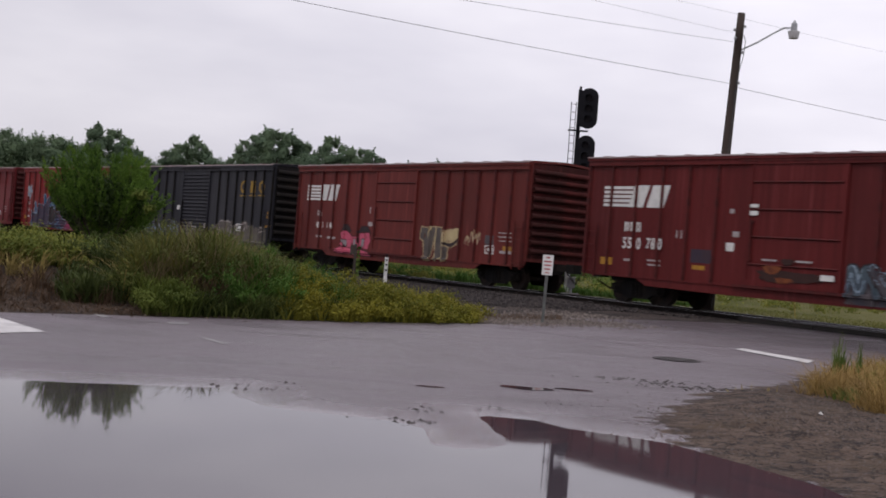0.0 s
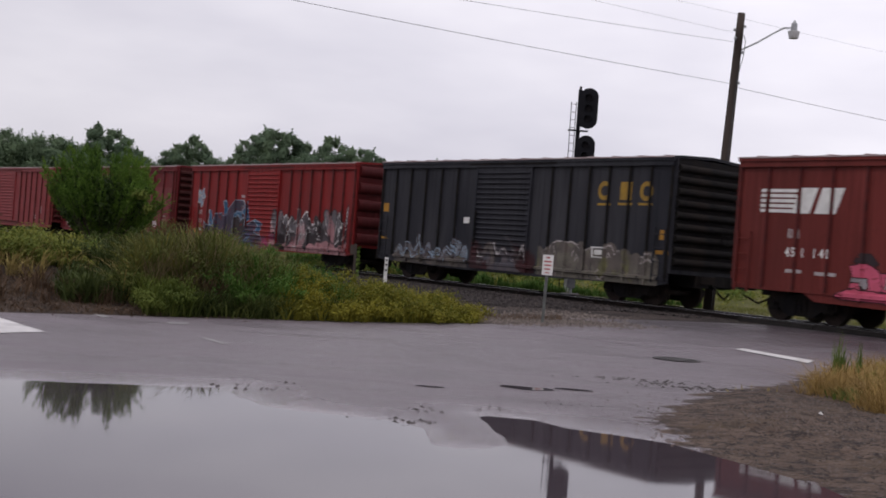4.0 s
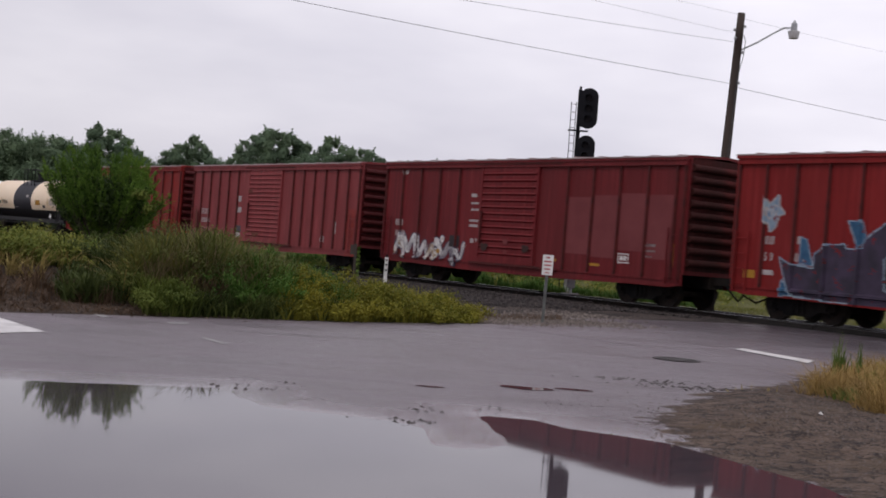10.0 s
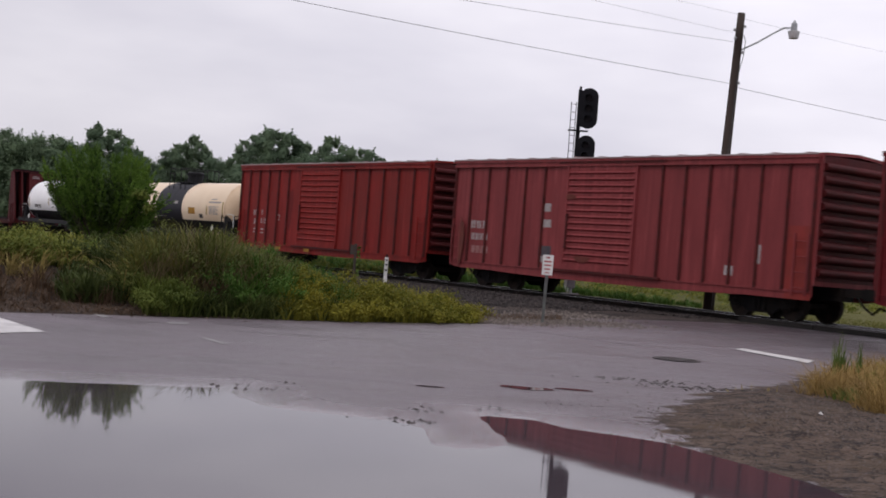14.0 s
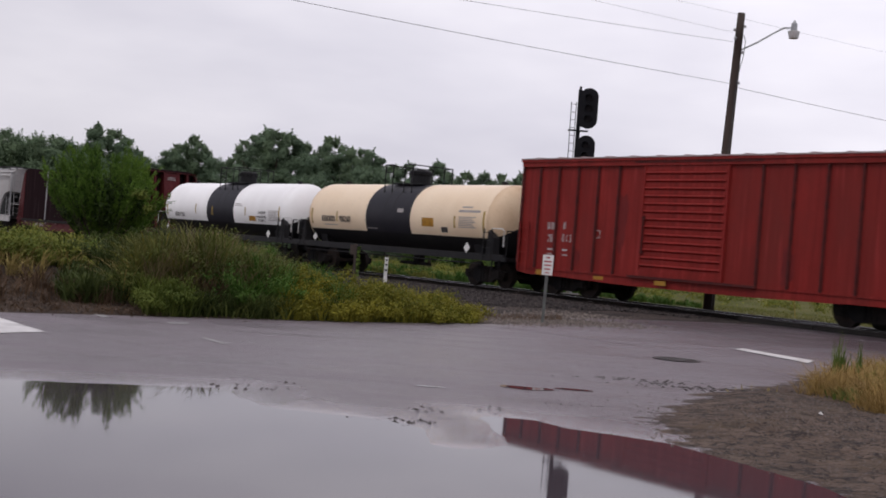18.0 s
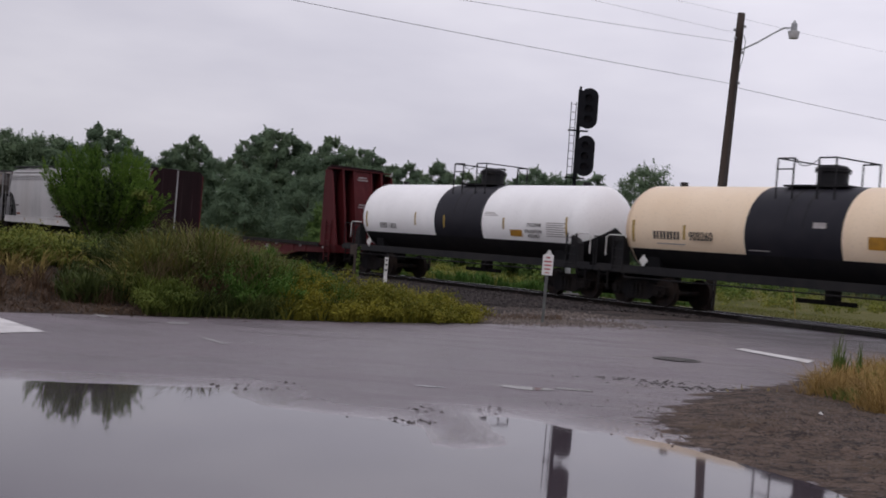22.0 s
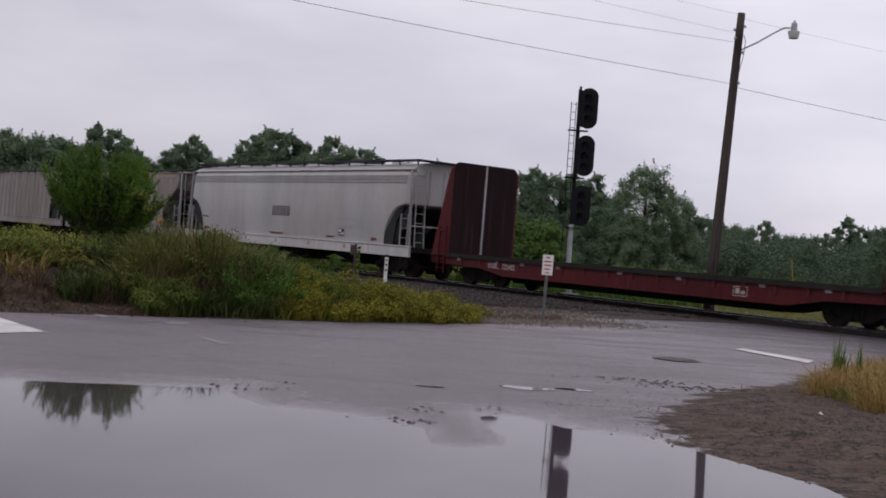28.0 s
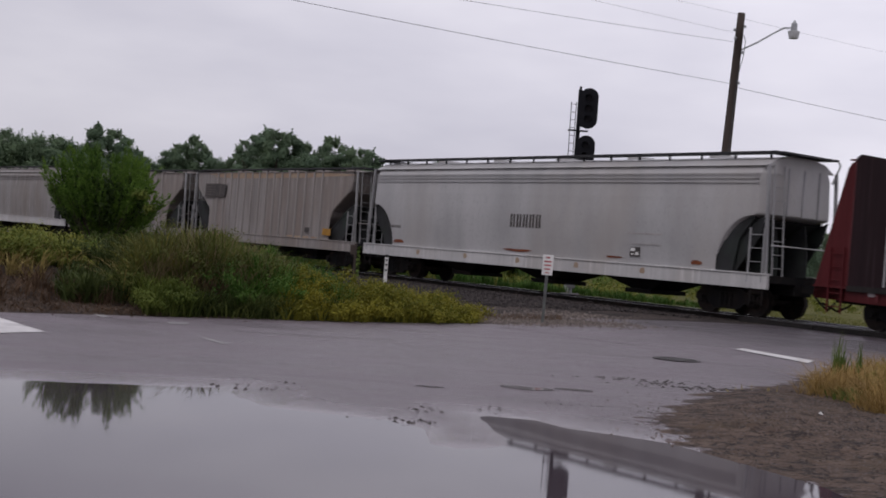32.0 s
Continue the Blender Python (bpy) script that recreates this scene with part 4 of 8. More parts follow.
# ---------------------------------------------------------------- bulkhead flat car
def bulkhead_flat():
    u0, u1 = -93.5, -73.3
    mid, h = (u0 + u1) / 2, (u1 - u0) / 2
    car = empty("flat_car", Matrix.Translation(track(mid, 1.5, RAIL_Z)) @ pose(0, 0, 0, 0, 0, HEADING), "empty red flat car with tall end bulkheads and timber deck", "flat car", "freight cars of the train")
    CARS.append((car, mid))
    RB = paint("flat_car_red_paint", (0.086, 0.0125, 0.0145), (0.05, 0.0105, 0.0115), 2)
    RB_D = paint("bulkhead_dark_steel", (0.02, 0.008, 0.01), (0.014, 0.008, 0.009), 3, rough=0.8)
    for y0, y1 in ((-1.5, -1.42), (1.42, 1.5)):
        s = Shape().prism([(-h, 0.7), (-h + 3.0, 0.62), (-h + 4.2, 0.42), (h - 4.2, 0.42), (h - 3.0, 0.62), (h, 0.7), (h, 1.02), (-h, 1.02)], "y", y0, y1)
        part("side_sill", s, RB, car)
        f = Shape().box(-h, h, y0 - 0.05, y1 + 0.05, 0.98, 1.03).box(-h + 4.2, h - 4.2, y0 - 0.04, y1 + 0.04, 0.42, 0.46)
        part("sill_flange", f, RB, car)
        part("deck_edge", Shape().box(-h + 1.0, h - 1.3, y0 - 0.07, y1 + 0.07, 0.92, 1.06), M_TIE, car, "dark timber deck edge")
    plank = Shape().box(-0.14, 0.14, -1.42, 1.42, 0.96, 1.04).mesh("deck_plank", M_TIE)
    k = int((2 * h - 2.4) / 0.29)
    for i in range(k):
        part("deck_plank", plank, None, car, at=pose(-h + 1.1 + 0.29 * i, 0, 0))
    pk = Shape().box(0, 0.12, -1.53, -1.5, 0.7, 0.92).mesh("stake_pocket", RB)
    for x in np.arange(-h + 1.8, h - 1.8, 1.06):
        part("stake_pocket", pk, None, car, at=pose(float(x), 0, 0))
    for k in (-1, 1):
        # outer end tapers, inner face upright
        foot, head = (0.95, 0.2) if k < 0 else (1.3, 0.55)
        xi = k * (h - foot)
        for y0, y1 in ((-1.5, -1.44), (1.44, 1.5)):
            s = Shape().prism([(xi, 1.02), (k * h, 1.02), (xi + k * head, 3.95), (xi + k * (head - 0.1), 4.1), (xi, 4.12)], "y", y0, y1)
            part("bulkhead_gusset", s, RB, car)
        s = Shape().prism([(-1.44, 1.02), (1.44, 1.02), (1.44, 4.12), (1.39, 4.24), (1.24, 4.33), (-1.24, 4.33), (-1.39, 4.24), (-1.44, 4.12)], "x", min(xi, xi + k * 0.06), max(xi, xi + k * 0.06))
        part("bulkhead_face", s, RB_D, car, "dark steel bulkhead face")
        o = Shape()
        for y in (-0.95, -0.42, 0.42, 0.95):
            o.prism([(xi + k * 0.06, 1.02), (xi + k * (foot - 0.1), 1.02), (xi + k * (head - 0.04), 4.2), (xi + k * 0.06, 4.2)], "y", y - 0.04, y + 0.04)
        o.box(min(xi + k * 0.06, xi + k * head), max(xi + k * 0.06, xi + k * head), -1.44, 1.44, 4.16, 4.2)
        part("bulkhead_rib", o, RB, car)
        cp = Shape().prism([(xi + k * 0.07, 1.02), (xi + k * (foot - 0.2), 1.02), (xi + k * (head - 0.06), 4.14), (xi + k * 0.07, 4.14)], "y", -0.38, 0.38)
        part("centre_panel", cp, RB, car, "plain red centre panel of the bulkhead")
        if k > 0:
            for z, half in ((3.86, 0.2), (3.76, 0.24), (2.72, 0.22), (2.62, 0.26)):
                xo = xi + (head - 0.06) + (foot - 0.14 - head) * (4.14 - z) / 3.12 + 0.012
                part("code_mark", Shape().box(xo - 0.012, xo + 0.006, -half, half, z, z + 0.06), P_PALEMARK, car)
        st = Shape().box(min(xi, xi - k * 0.02), max(xi, xi - k * 0.02), -0.04, 0.03, 1.08, 4.28)
        part("strap", st, GREYPAINT, car, "pale vertical seam strip")
        e = Shape().box(min(xi, k * h), max(xi, k * h), -1.5, 1.5, 0.7, 1.0)
        part("end_sill", e, RB, car)
        add_coupler(car, k * h, k)
        ladder(car, k * (h - 0.65) - 0.2, k * (h - 0.65) + 0.2, -1.54, 0.35, 2.0, 5, RB)
    part("centre_sill", Shape().prism([(-h, 0.6), (-h + 3.4, 0.55), (-h + 5.2, 0.2), (h - 5.2, 0.2), (h - 3.4, 0.55), (h, 0.6), (h, 0.95), (-h, 0.95)], "y", -0.6, 0.6), M_BLACK, car)
    br = Shape().rod((1.0, -0.9, 0.6), (2.0, -0.9, 0.6), 0.17, 12).tube([(-5.5, -0.7, 0.5), (5.5, -0.7, 0.5)], 0.025)
    part("brake_gear", br, M_BLACK, car)
    for x in (-8.5, -6.3, -5.0, -3.2, -0.4, 2.0, 5.0, 7.1, 9.0):
        part("reflector_mark", Shape().box(x, x + 0.2, -1.508, -1.502, 0.83, 0.92), P_PALEMARK, car)
    add_trucks(car, (-h + 2.3, h - 2.3))
    return car


P_PALEMARK = mat("faded_white_code", (0.34, 0.3, 0.3), (0.24, 0.19, 0.19), 0.7, 0, 6)
GREYPAINT = paint("light_grey_paint", (0.42, 0.41, 0.41), (0.3, 0.28, 0.27), 1, 0.5)
car_flat = bulkhead_flat()


# ---------------------------------------------------------------- covered hoppers
def hopper(u0, u1, label, paint_m, ribs, round_side, eave):
    mid, h = (u0 + u1) / 2, (u1 - u0) / 2
    car = empty("hopper_car", Matrix.Translation(track(mid, 1.5, RAIL_Z)) @ pose(0, 0, 0, 0, 0, HEADING), label, "hopper car", "freight cars of the train")
    CARS.append((car, mid))
    s = Shape()
    levels = [1.16, 1.35, 1.6, 1.85, 2.05, 2.2, 2.35, 2.48, 2.58, 2.66, 2.71, 2.738, 2.78, 3.2, 3.6, eave - 0.22, eave]
    rings = []
    for z in levels:
        if round_side:
            hl = h - 0.34 - (1.32 * math.sqrt(max(0.0, 1 - max(0.0, (z - 1.3) / 1.44) ** 2)) if z < 2.74 else 0.0)
            inner = h - 0.34 - 2.4 * float(np.clip((2.72 - z) / 1.5, 0, 1))
            bulge = 1.4 + 0.1 * math.sin(min(max((z - 1.1) / (eave - 1.1), 0), 1) * math.pi)
        else:
            hl = h - 0.55 - 1.5 * float(np.clip((3.3 - z) / 1.0, 0, 1))
            inner = h - 0.55 - 2.6 * float(np.clip((3.3 - z) / 2.0, 0, 1))
            bulge = 1.47
        if z > eave - 0.1:
            bulge -= 0.12 if round_side else 0.0
        c = 0.22 if round_side else 0.05
        e, g2 = min(hl, inner + 0.0), hl - c
        rings.append([(-g2, -bulge, z), (g2, -bulge, z), (e, -bulge + c, z), (e, bulge - c, z), (g2, bulge, z), (-g2, bulge, z), (-e, bulge - c, z), (-e, -bulge + c, z)])
    n = 8
    for k in range(len(rings) - 1):
        for i in range(n):
            s.add([rings[k][i], rings[k][(i + 1) % n], rings[k + 1][(i + 1) % n], rings[k + 1][i]], [(0, 1, 2, 3)])
    s.add(rings[0], [tuple(range(n))])
    body = s.mesh("body", paint_m)
    bm = bmesh.new()
    bm.from_mesh(body)
    bmesh.ops.remove_doubles(bm, verts=bm.verts, dist=0.001)
    bmesh.ops.recalc_face_normals(bm, faces=bm.faces)
    bm.to_mesh(body)
    bm.free()
    part("body", body, None, car, bevel=0.03)
    r = Shape()
    y = 1.38 if round_side else 1.5
    top = 4.42 if round_side else eave + 0.12
    r.prism([(-y - 0.02, eave - 0.02), (-y * 0.72, top - 0.12), (-0.5, top - 0.02), (0.5, top - 0.02), (y * 0.72, top - 0.12), (y + 0.02, eave - 0.02)], "x", -h + 0.36, h - 0.36)
    part("roof", r, paint_m, car)
    # roof walkway with its brackets, hatches
    for yy in (-0.95, 0.95):
        wk = Shape().box(-h + 0.3, h - 0.3, yy - 0.2, yy + 0.2, top + 0.02, top + 0.075)
        walk_way = part("roof_walkway", wk, WALKDARK, car, "dark grated steel walkway")
        bracket = Shape().box(-0.02, 0.02, -0.03, 0.03, top - 0.16, top + 0.02).mesh("bracket", WALKDARK)
        for x in np.arange(-h + 0.6, h - 0.4, 1.25):
            part("bracket", bracket, None, walk_way, at=pose(float(x), yy, 0))
    for k in (-1, 1):
        part("end_walkway", Shape().box(min(k * (h - 0.62), k * (h - 0.05)), max(k * (h - 0.62), k * (h - 0.05)), -1.15, 1.15, top + 0.0, top + 0.05), WALKDARK, car)
    for i in range(5):
        x = (i - 2) * (2 * h - 3) / 5
        part("roof_hatch", Shape().rod((x, 0, top - 0.05), (x, 0, top + 0.08), 0.4, 16), paint_m, car)
    # side sills over the whole length
    for y0, y1 in ((-1.52, -1.42), (1.42, 1.52)):
        part("side_sill", Shape().box(-h, h, y0, y1, 0.78, 1.2).box(-h, h, y0 - 0.03, y1 + 0.03, 1.16, 1.2), SILLWHITE if round_side else paint_m, car, bevel=0.01)
    if round_side:
        for z in (3.6, 3.72, 3.84):
            fl = Shape()
            for yy in (-1, 1):
                fl.box(-h + 0.55, h - 0.55, yy * 1.475 - 0.015, yy * 1.475 + 0.015, z, z + 0.03)
            part("body_bead", fl, paint_m, car)
    else:
        post = Shape().prism([(-0.06, 0), (-0.04, -0.06), (0.04, -0.06), (0.06, 0)], "z", 1.2, eave - 0.02).mesh("side_post", paint_m)
        for i in range(ribs):
            x = -h + 2.9 + (2 * h - 5.8) * i / (ribs - 1)
            part("side_post", post, None, car, at=pose(x, -1.47, 0))
            part("side_post", post, None, car, at=pose(x, 1.47, 0, 0, 0, 180))
    for k in (-1, 1):
        # dark slope sheets under the ends, posts, ladders, end platform
        sl = Shape().prism([(k * (h - 0.62), 2.62), (k * (h - 0.68), 2.66), (k * (h - 2.9), 1.18), (k * (h - 2.8), 1.16)], "y", -1.34, 1.34)
        part("slope_sheet", sl, SLOPEDARK, car, "dark sloping end sheet")
        en = Shape().box(min(k * (h - 0.9), k * h), max(k * (h - 0.9), k * h), -1.45, 1.45, 0.95, 1.15)
        en.box(min(k * (h - 2.8), k * h), max(k * (h - 2.8), k * h), -0.35, 0.35, 0.65, 1.15)
        part("end_platform", en, SLOPEDARK if not round_side else M_BLACK, car)
        for yy in (-1.42, 1.42) if round_side else (-1.42, -0.5, 0.5, 1.42):
            lean = 0.42 if abs(yy) > 1 else 0.2
            p = Shape().prism([(k * (h - 0.1), 0.78), (k * (h - 0.17), 0.78), (k * (h - 0.17 - lean * 0.4), eave), (k * (h - 0.1 - lean * 0.4), eave)], "y", yy - 0.04, yy + 0.04)
            part("end_post", p, SILLGREY, car)
        for yy in (-0.62, 0.62):
            web = Shape().prism([(k * (h - 0.45), 1.15), (k * (h - 0.45), 1.75), (k * (h - 0.6), 2.62), (k * (h - 2.8), 1.16)], "y", yy - 0.015, yy + 0.015)
            part("end_web", web, SLOPEDARK, car, "dark steel web plate")
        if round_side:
            # added dark plate right behind the side's curved edge, as the recess's shade
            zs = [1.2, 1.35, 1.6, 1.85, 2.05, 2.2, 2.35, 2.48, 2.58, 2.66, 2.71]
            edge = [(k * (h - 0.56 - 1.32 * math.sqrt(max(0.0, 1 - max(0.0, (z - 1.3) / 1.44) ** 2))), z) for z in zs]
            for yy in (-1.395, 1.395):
                part("end_recess", Shape().prism(edge + [(k * (h - 0.62), 2.71), (k * (h - 1.15), 2.1), (k * (h - 1.3), 1.2)], "y", yy - 0.008, yy + 0.008), SLOPEDARK, car, "added dark plate standing in for the end's shade")
        for yy in (-1.3, 1.3):
            gusset = Shape().prism([(k * (h - 0.36), 2.72), (k * (h - 0.5), 2.2), (k * (h - 1.3), 1.16), (k * (h - 2.9), 1.16), (k * (h - 1.0), 2.5)], "y", yy - 0.012, yy + 0.012)
            part("end_web", gusset, SLOPEDARK, car, "dark steel web plate")
        for yy in (-0.55, 0.1, 0.75):
            part("end_seam", Shape().box(min(k * (h - 0.36), k * (h - 0.31)), max(k * (h - 0.36), k * (h - 0.31)), yy - 0.025, yy + 0.025, 2.78, eave - 0.03), SILLGREY, car)
        for yy in (-1.2, -0.78):
            part("end_ladder_rail", Shape().rod((k * (h - 0.12), yy, 1.1), (k * (h - 0.3), yy, eave + 0.02), 0.022, 6), SILLGREY, car)
        for i in range(8):
            zz = 1.35 + 0.36 * i
            xx = k * (h - 0.12 - 0.18 * (zz - 1.1) / (eave - 1.08))
            part("rung", Shape().rod((xx, -1.2, zz), (xx, -0.78, zz), 0.013, 5), SILLGREY, car)
        ladder(car, k * (h - 0.45) - 0.24, k * (h - 0.45) + 0.24, -1.5, 0.95, 2.4, 4, SILLGREY)
        ladder(car, k * (h - 0.35) - 0.2, k * (h - 0.35) + 0.2, -1.5, 0.35, 0.8, 2, M_BLACK, "step")
        part("end_railing", Shape().tube([(k * (h - 0.02), -1.45, 1.95), (k * (h - 0.02), 1.45, 1.95)], 0.02), paint_m, car)
        rail = Shape().tube([(k * (h - 0.25), 1.2, eave - 0.3), (k * (h - 0.02), 1.2, top - 0.1), (k * (h - 0.1), 1.15, top + 0.05), (k * (h - 0.3), 1.1, top + 0.05)], 0.024)
        part("roof_end_rail", rail, SILLGREY, car)
        add_coupler(car, k * h, k)
    for i in range(3):
        x = (i - 1) * (2 * h - 6.5) / 3
        q = (2 * h - 6.5) / 6
        b = Shape()
        v = [(x - q, -1.35, 1.15), (x + q, -1.35, 1.15), (x + q, 1.35, 1.15), (x - q, 1.35, 1.15), (x - 0.4, -0.6, 0.45), (x + 0.4, -0.6, 0.45), (x + 0.4, 0.6, 0.45), (x - 0.4, 0.6, 0.45)]
        b.add(v, [(0, 1, 5, 4), (1, 2, 6, 5), (2, 3, 7, 6), (3, 0, 4, 7), (4, 5, 6, 7), (3, 2, 1, 0)])
        b.box(x - 0.55, x + 0.55, -0.75, 0.75, 0.33, 0.46)
        part("discharge_chute", b, M_BLACK, car)
    add_trucks(car, (-h + 1.75, h - 1.75))
    return car


SILLWHITE = paint("white_sill_paint", (0.54, 0.525, 0.52), (0.4, 0.36, 0.33), 2, 0.5, amount=0.25, streaks=0.06)
SILLGREY = paint("grey_fitting_paint", (0.34, 0.335, 0.34), (0.2, 0.19, 0.18), 3, 0.5)
WALKDARK = mat("dark_walkway_steel", (0.05, 0.05, 0.054), (0.035, 0.035, 0.037), 0.7, 0.2, 3)
HOPDULL = paint("dull_grey_hopper_paint", (0.31, 0.29, 0.28), (0.2, 0.17, 0.15), 6, 0.6, amount=0.6)
# one dark colour for the dirt and the shade under the hopper ends
SLOPEDARK = mat("dirty_shaded_steel", (0.03, 0.031, 0.033), (0.022, 0.022, 0.022), 0.8, 0, 2, (0.03, 0.05, 0.035), 0.5)
HOPGREY = paint("hopper_grey_paint", (0.445, 0.435, 0.437), (0.36, 0.33, 0.31), 1, 0.4, amount=0.35, streaks=0.0)
HOPTAN = paint("dusty_tan_paint", (0.3, 0.275, 0.262), (0.2, 0.155, 0.13), 4, 0.6, amount=0.7)
car_hisil = hopper(-115.0, -95.0, "light grey covered hopper with smooth curved sides", HOPGREY, 0, True, 4.1)
car_nshop = hopper(-131.4, -115.75, "dusty tan covered hopper with vertical side posts", HOPTAN, 15, False, 4.02)
hopper(-147.8, -132.1, "dusty tan covered hopper with vertical side posts", HOPTAN, 15, False, 4.02)
hopper(-167.5, -148.5, "dull grey covered hopper with smooth curved sides", HOPDULL, 0, True, 4.1)


# ---------------------------------------------------------------- painted marks on the train
P_PALE = mat("faded_white_stencil", (0.42, 0.39, 0.39), (0.3, 0.25, 0.245), 0.7, 0, 6)
P_DUSTY = mat("dusty_pink_stencil", (0.34, 0.2, 0.19), (0.3, 0.15, 0.14), 0.7, 0, 6)
P_PINK = mat("pink_spray_paint", (0.55, 0.1, 0.17), (0.45, 0.08, 0.13), 0.6, 0, 3)
P_NAVY = mat("navy_spray_paint", (0.022, 0.018, 0.045), (0.045, 0.028, 0.06), 0.6, 0, 3)
P_SKY = mat("sky_blue_spray_paint", (0.06, 0.17, 0.3), (0.16, 0.2, 0.28), 0.6, 0, 3)
P_TEAL = mat("teal_spray_paint", (0.07, 0.1, 0.12), (0.045, 0.055, 0.075), 0.6, 0, 3)
P_SLATE = mat("slate_spray_paint", (0.055, 0.052, 0.066), (0.09, 0.075, 0.08), 0.6, 0, 3)
P_DARK = mat("black_spray_paint", (0.022, 0.017, 0.019), (0.035, 0.024, 0.027), 0.6, 0, 3)
P_DARKBLUE = mat("dark_blue_patch_paint", (0.04, 0.028, 0.045), (0.05, 0.03, 0.04), 0.6, 0, 3)
P_CREAM = mat("cream_spray_paint", (0.5, 0.4, 0.22), (0.38, 0.28, 0.16), 0.6, 0, 3)
P_TAN = mat("tan_spray_paint", (0.3, 0.2, 0.14), (0.36, 0.28, 0.2), 0.6, 0, 3)
P_MOSS = mat("mossy_spray_paint", (0.16, 0.15, 0.07), (0.08, 0.075, 0.05), 0.6, 0, 2)
P_TAUPE = mat("taupe_spray_paint", (0.12, 0.1, 0.088), (0.07, 0.06, 0.056), 0.6, 0, 2)
P_PLUM = mat("plum_spray_paint", (0.12, 0.028, 0.05), (0.075, 0.03, 0.05), 0.6, 0, 2)
P_GREY = mat("grey_spray_paint", (0.075, 0.06, 0.068), (0.045, 0.035, 0.04), 0.6, 0, 2)
P_DARKRED = mat("dark_red_rust", (0.11, 0.028, 0.022), (0.14, 0.035, 0.026), 0.7, 0, 3)
P_REDPATCH = mat("fresh_red_patch", (0.24, 0.03, 0.025), (0.2, 0.03, 0.025), 0.6, 0, 3)
P_GRIME = mat("oily_grime", (0.03, 0.014, 0.012), (0.045, 0.018, 0.015), 0.6, 0, 3)
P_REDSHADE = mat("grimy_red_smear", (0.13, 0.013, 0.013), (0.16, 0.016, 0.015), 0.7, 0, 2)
P_ORANGE = mat("orange_rust", (0.2, 0.06, 0.02), (0.11, 0.03, 0.016), 0.7, 0, 5)
P_MUSTARD = mat("mustard_lettering", (0.33, 0.2, 0.03), (0.24, 0.14, 0.03), 0.7, 0, 4)
P_FADED = mat("sun_faded_red", (0.178, 0.046, 0.049), (0.15, 0.036, 0.039), 0.65, 0, 1.5, spec=0.15)


def emblem(car, rect, y, material):
    """Five stripes that run into two slanted plain blocks."""
    x0, x1, z0, z1 = rect
    L, H = x1 - x0, z1 - z0
    for i in range(5):
        a = z0 + H * (i + 0.08) / 5
        part("emblem_stripe", Shape().box(x0, x0 + L * (0.42 + 0.01 * i), y - 0.008, y - 0.004, a, a + H * 0.13), material, car)
    for a, b in ((0.44, 0.68), (0.72, 0.99)):
        block = Shape().prism([(x0 + L * (a - 0.04), z0), (x0 + L * (b - 0.06), z0), (x0 + L * (b + 0.03), z1), (x0 + L * (a + 0.04), z1)], "y", y - 0.008, y - 0.004)
        part("emblem_block", block, material, car)


def code_bars(car, n, rect, y, material, spaces=()):
    """Lettering as plain upright bars, two to a sign."""
    x0, x1, z0, z1 = rect
    m = n + 0.6 * len(spaces)
    w = (x1 - x0) / m
    s = Shape()
    x = x0
    for i in range(n):
        if i in spaces:
            x += 0.6 * w
        for q in (0.08, 0.5):
            s.box(x + q * w, x + (q + 0.26) * w, y - 0.008, y - 0.004, z0, z1)
        x += w
    return part("code_mark", s, material, car)


def blotch(car, rects, y, material, name="worn_patch"):
    """Worn or stained spots with a soft uneven outline."""
    for q, (x0, x1, z0, z1) in enumerate(rects):
        rim = []
        for i in range(22):
            a = 2 * math.pi * i / 22
            r = 1 + 0.12 * math.sin(3 * a + q) + 0.08 * math.sin(7 * a + 2 * q)
            c, s = math.cos(a), math.sin(a)
            rim.append(((x0 + x1) / 2 + (x1 - x0) / 2 * r * math.copysign(abs(c) ** 0.7, c), (z0 + z1) / 2 + (z1 - z0) / 2 * r * math.copysign(abs(s) ** 0.7, s)))
        part(name, Shape().prism(rim, "y", y - 0.004, y), material, car)


def blocks(car, rects, y, material):
    for r in rects:
        bars(car, "letter_block", [r], y - 0.004, material)


def digits(car, plan, text, x, z, size, material, squeeze, step):
    """Stencilled figures, each lying on the panel or post that it crosses."""
    for i, ch in enumerate(text):
        a = x + i * step
        out = max(plan.skin(a + q * step) for q in (0.0, 0.25, 0.5, 0.75, 0.95))
        words(car, ch, a, z, size, -1.5 - out, material, squeeze)


